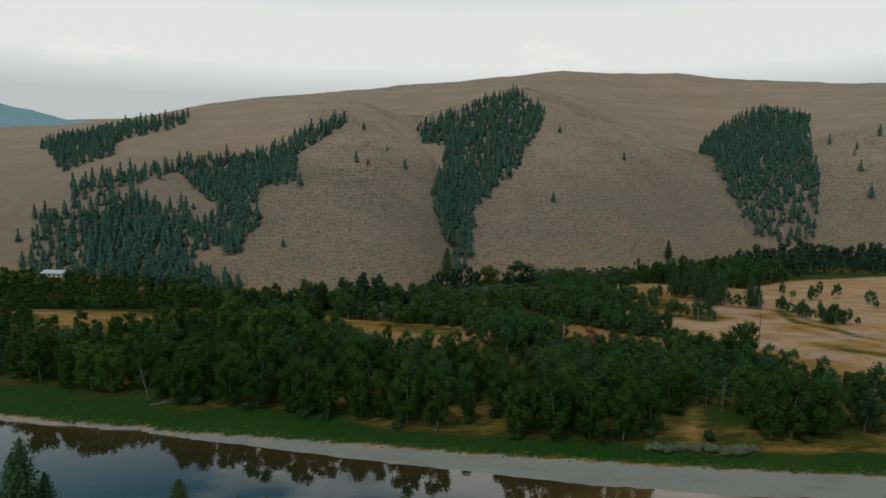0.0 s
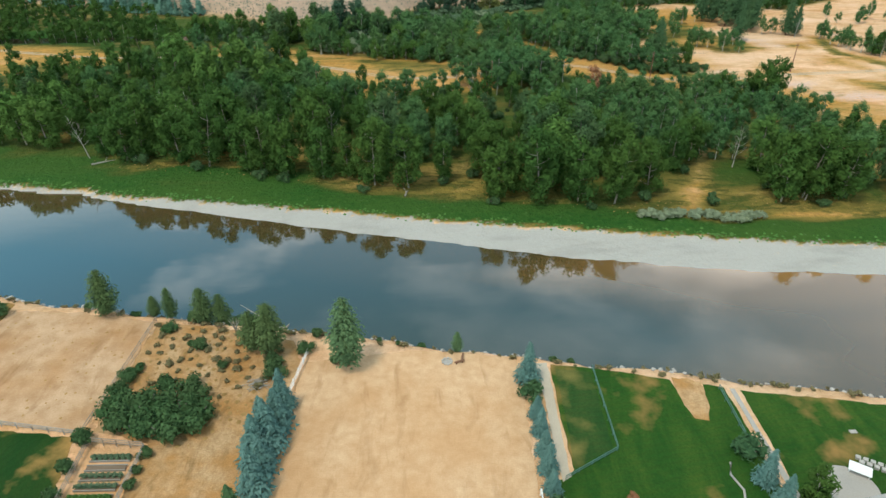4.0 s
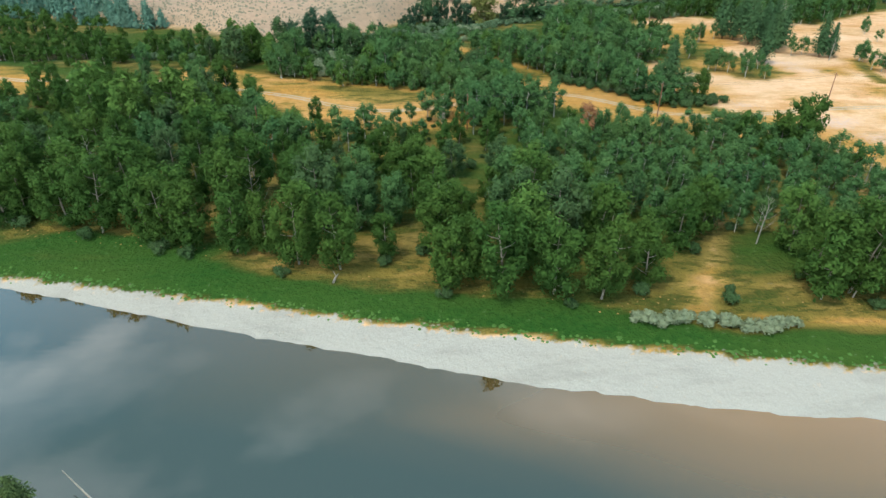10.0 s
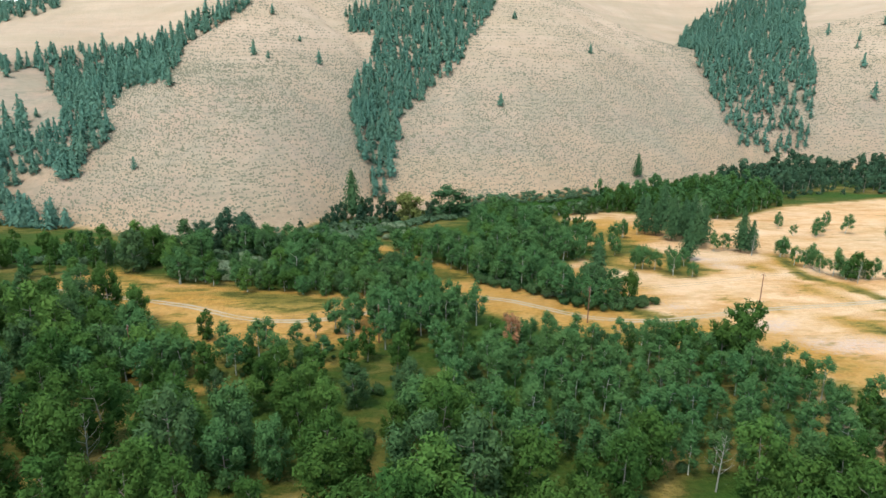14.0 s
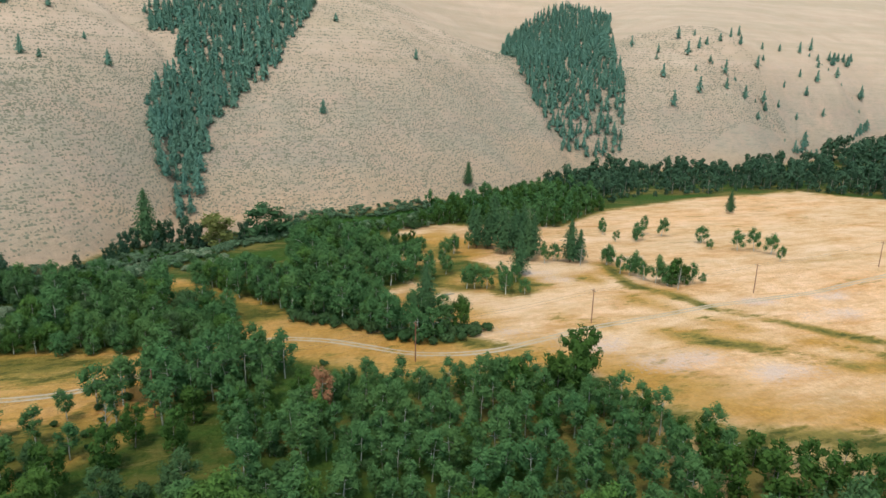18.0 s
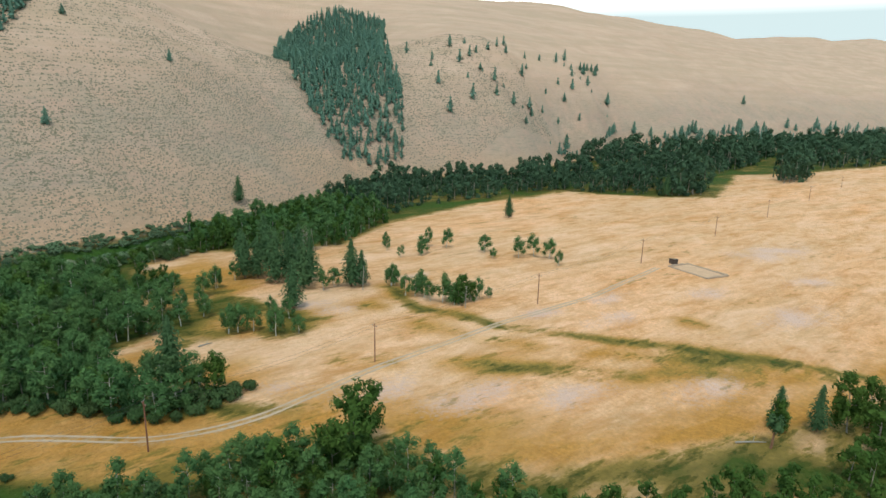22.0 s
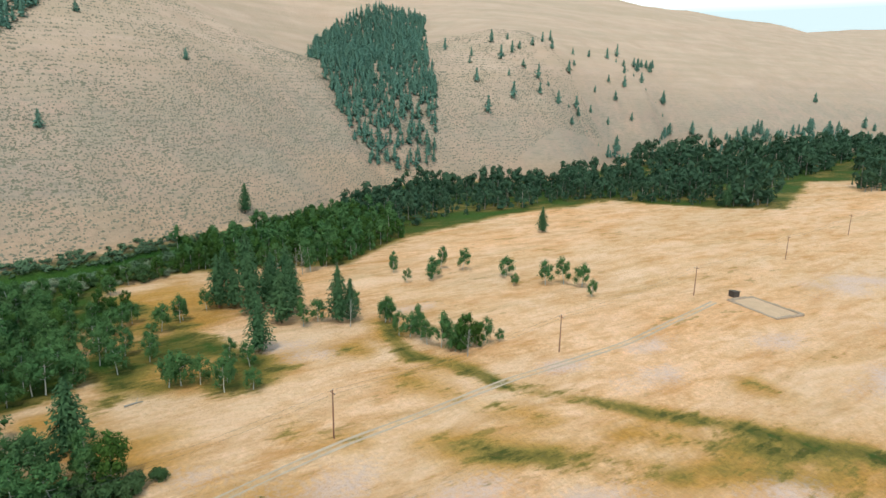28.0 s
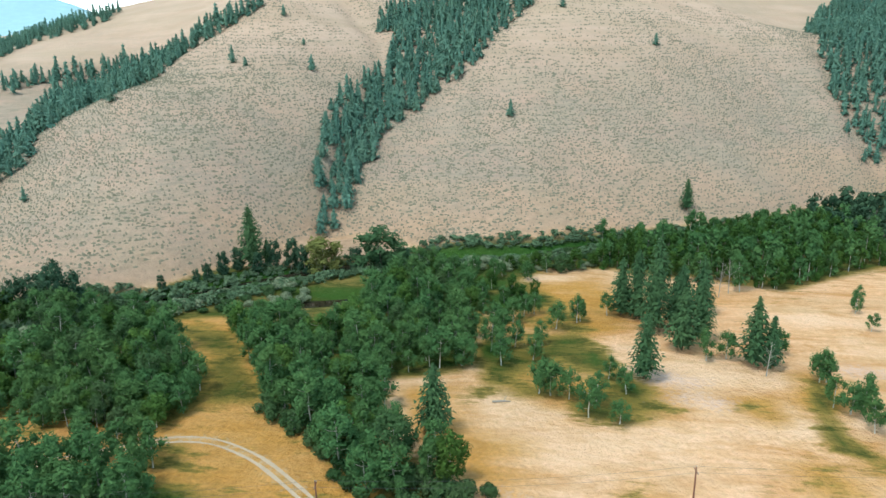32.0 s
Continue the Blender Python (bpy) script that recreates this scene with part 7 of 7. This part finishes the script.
for k in range(6):
    part("slat", box(-1.3, 1.3, -0.84 + 0.29 * k, -0.6 + 0.29 * k, 0.7, 0.76), M_WHITE, table)
for sx in (-1.1, 1.1):
    for sy in (-0.6, 0.6):
        part("leg", box(sx - 0.05, sx + 0.05, sy - 0.05, sy + 0.05, 0, 0.72), M_WHITE, table)
for k in range(10):
    o = thing("stone_block", "square grey stone block edging the patio", "stone", 37.4 + 0.72 * (k // 2), 86.0 - 0.42 * (k // 2) + 0.8 * (k % 2), GZ0, "stone blocks at the patio", -30)
    part("block", box(-0.3, 0.3, -0.3, 0.3, -0.1, 0.42, 0.05), M_ROCK, o)
bench = thing("garden_table", "small pale stone lying on the lawn", "stone", 39.4, 91.2, GZ0)
part("top", box(-0.5, 0.5, -0.3, 0.3, 0, 0.2, 0.06), M_CONCRETE, bench)

# ---- power line ----
POLES = [(-53, 235.5), (4.6, 244.6), (62.5, 254.4), (119, 264.4), (188, 272.9), (262.5, 284.2), (341.6, 295), (420.6, 305.5), (514.5, 320), (608.5, 333.4)]
tops = []
for x, y in POLES:
    z = float(ground_height(x, y))
    pole = thing("power_pole", "tall dark wooden power pole with a crossarm", "power pole", x, y, z, "power poles across the field", 8)
    v_, f_ = tube([(0, 0, -0.5), (0, 0, 5), (0, 0, 10.5)], [0.17, 0.15, 0.11], 8)
    o = new("mast", mesh_from("mast", v_, f_, [M_POLE], smooth=True))
    o.parent = pole
    part("crossarm", box(-0.06, 0.06, -0.9, 0.9, 9.75, 9.9, 0.01), M_POLE, pole)
    for s in (-0.8, 0.0, 0.8):
        part("insulator", box(-0.05, 0.05, s - 0.05, s + 0.05, 9.9 if s else 10.5, 10.1 if s else 10.7, 0.01), M_ROCK, pole)
    tops.append((x, y, z))
for s, up in ((-0.8, 10.1), (0.8, 10.1)):
    for (ax, ay, az), (bx, by, bz) in zip(tops, tops[1:]):
        pts = [(ax + (bx - ax) * q - 0.14 * s, ay + (by - ay) * q + s, az + (bz - az) * q + up - 4.6 * q * (1 - q)) for q in np.linspace(0, 1, 11)]
        v_, f_ = tube(pts, [0.018] * 11, 4)
        tagged(new("power_line", mesh_from("power_line", v_, f_, [M_WIRE])), "thin sagging power line between two poles", "cable", "power lines")

# ---- foundation on the field ----
M_HUT = plain("blackened_boards", (0.065, 0.048, 0.038), 0.9, 0.3, 3.0)
M_RUIN = plain("crumbling_tan_stone", (0.36, 0.27, 0.20), 0.95, 0.35, 1.5)
fz = float(ground_height(271, 264))
ruin = thing("stone_foundation", "low crumbling stone foundation on the dry field", "ruin", 271.5, 264, fz, turn=-11)
r_ = random.Random(4)
for x0, x1, y0, y1 in ((-6, -5.1, -10, 10), (5.1, 6, -10, 10), (-6, 6, 9.1, 10), (-6, 6, -10, -9.1)):
    k = 7
    for i in range(k):
        if abs(x1 - x0) < 1:
            b_ = box(x0, x1, y0 + (y1 - y0) * i / k, y0 + (y1 - y0) * (i + 0.92) / k, -0.3, r_.uniform(0.25, 0.7), 0.08)
        else:
            b_ = box(x0 + (x1 - x0) * i / k, x0 + (x1 - x0) * (i + 0.92) / k, y0, y1, -0.3, r_.uniform(0.25, 0.7), 0.08)
        part("wall_block", b_, M_RUIN, ruin)
part("floor", box(-5.1, 5.1, -9.1, 9.1, -0.3, 0.12), plain("dusty_rubble", (0.52, 0.345, 0.22), 0.95, 0.3, 1.0), ruin)
hut = thing("ruined_hut", "small dark ruined hut at the foundation", "hut", 274, 276.4, fz, turn=-11)
for args in ((-1.3, 1.3, -1.2, -1.0, -0.2, 2.1), (-1.3, -1.1, -1.0, 1.2, -0.2, 2.1), (1.1, 1.3, -1.0, 1.2, -0.2, 1.7)):
    part("wall", box(*args), M_HUT, hut)
part("roof", slope([(-1.5, -1.4, 2.2), (1.5, -1.4, 2.0), (1.5, 1.3, 1.8), (-1.5, 1.3, 2.2)], 0.1), M_HUT, hut)

# ---- long white building at the foot of the hill ----
lx, ly = -262.0, 418.0
lz = float(ground_height(lx, ly))
barn = thing("white_building", "long low white building at the foot of the hill", "building", lx, ly, lz, turn=-8)
part("wall", box(-7, 7, -3.5, 3.5, -1.5, 3.0), M_WHITE, barn)
for sy in (-1, 1):
    part("roof_slope", slope([(-7.5, sy * 4.1, 2.9), (7.5, sy * 4.1, 2.9), (7.5, 0, 4.6), (-7.5, 0, 4.6)], 0.15), M_WHITE_METAL, barn)
for k in range(4):
    part("window", box(-5.5 + 3.2 * k, -4.1 + 3.2 * k, -3.56, -3.5, 1.0, 2.2), M_GLASS, barn)

# ---- dead and leaning trees ----
def dead_tree(x, y, high, lean, seed, label):
    ob = thing("dead_tree", label, "dead tree", x, y, float(ground_height(x, y)) - 0.1, "dead trees")
    r = np.random.default_rng(seed)
    spine = np.array([(0, 0, 0), (lean * 0.3, 0, high * 0.4), (lean, r.normal(0, 0.3), high)])
    v_, f_ = tube(spine, [0.16, 0.10, 0.02], 7)
    o = new("trunk", mesh_from("trunk", v_, f_, [M_DEADWOOD], smooth=True))
    o.parent = ob
    for k in range(15):
        h = 0.3 + 0.043 * k
        base = np.array([lean * h * 0.9, 0, high * h])
        a_ = k * 2.4
        d_ = high * 0.22 * (1.1 - h)
        v_, f_ = tube([base, base + [d_ * np.cos(a_), d_ * np.sin(a_), d_ * 0.8], base + [1.5 * d_ * np.cos(a_ + 0.3), 1.5 * d_ * np.sin(a_ + 0.3), d_ * (1.2 + 0.6 * r.uniform())]], [0.045, 0.03, 0.01], 4)
        o = new("branch", mesh_from("branch", v_, f_, [M_DEADWOOD]))
        o.parent = ob


for x, y, h, ln, lb in ((-92, 206, 15, 0.5, "bare grey dead tree in the wood"), (-86, 210, 13, -0.6, "bare grey dead tree in the wood"), (-43, 191, 14, 0.4, "tall dead trunk in the wood"), (-110, 195, 12, -3.0, "leaning pale dead trunk at the wood's edge"),
                     (152, 372, 12, 0.5, "bare grey dead tree by the creek"), (156, 376, 12, -0.5, "bare grey dead tree by the creek"), (62, 182, 11, 0.4, "bare grey dead tree in the clearing"), (-3, 236, 9, 0.6, "bare grey dead tree in the clearing"),
                     (165, 283, 8, 0.3, "bare pale dead tree beside the grove"), (148, 318, 9, 0.5, "bare pale dead tree beside the grove")):
    dead_tree(x, y, h, ln, int(x * 7) % 97, lb)
for x, y, t_, ln in ((160.8, 188.1, -35, 6.5), (-105, 192, 30, 6), (24, 208, 60, 7), (110, 200, 20, 5), (40, 306, -40, 6), (88, 300, 10, 4), (-23, 171, 80, 3)):
    o = thing("fallen_log", "bleached fallen trunk lying in the grass", "log", x, y, float(ground_height(x, y)), "fallen logs", t_)
    v_, f_ = tube([(-ln / 2, 0, 0.2), (0, 0.1, 0.22), (ln / 2, 0, 0.16)], [0.24, 0.2, 0.08], 7)
    k_ = new("trunk", mesh_from("trunk", v_, f_, [M_DEADWOOD], smooth=True))
    k_.parent = o
    v_, f_ = tube([(0.4, 0, 0.2), (0.9, 0.6, 0.7), (1.2, 1.0, 1.0)], [0.1, 0.06, 0.02], 5)
    k_ = new("branch", mesh_from("branch", v_, f_, [M_DEADWOOD]))
    k_.parent = o

# ---- pine bent over its fallen neighbour ----
bent = thing("leaning_pine", "small leaning pine with a tufted dark crown and bare trunk", "tree", 162.1, 184.7, float(ground_height(162.1, 184.7)) - 0.1)
v_, f_ = tube([(0, 0, 0), (0.35, 0, 1.6), (0.8, 0.1, 3.6), (0.9, 0.1, 6.2)], [0.3, 0.24, 0.2, 0.06], 7)
o = new("trunk", mesh_from("trunk", v_, f_, [M_REDBARK], smooth=True))
o.parent = bent
crown_parts = [(v_ + [0.9, 0.1, 3.0], f_) for v_, f_ in shrub(301, 5.2, 1.5, 500, 0.5)[1]]
o = new("crown", as_mesh("crown", crown_parts, M_PINE))
o.parent = bent
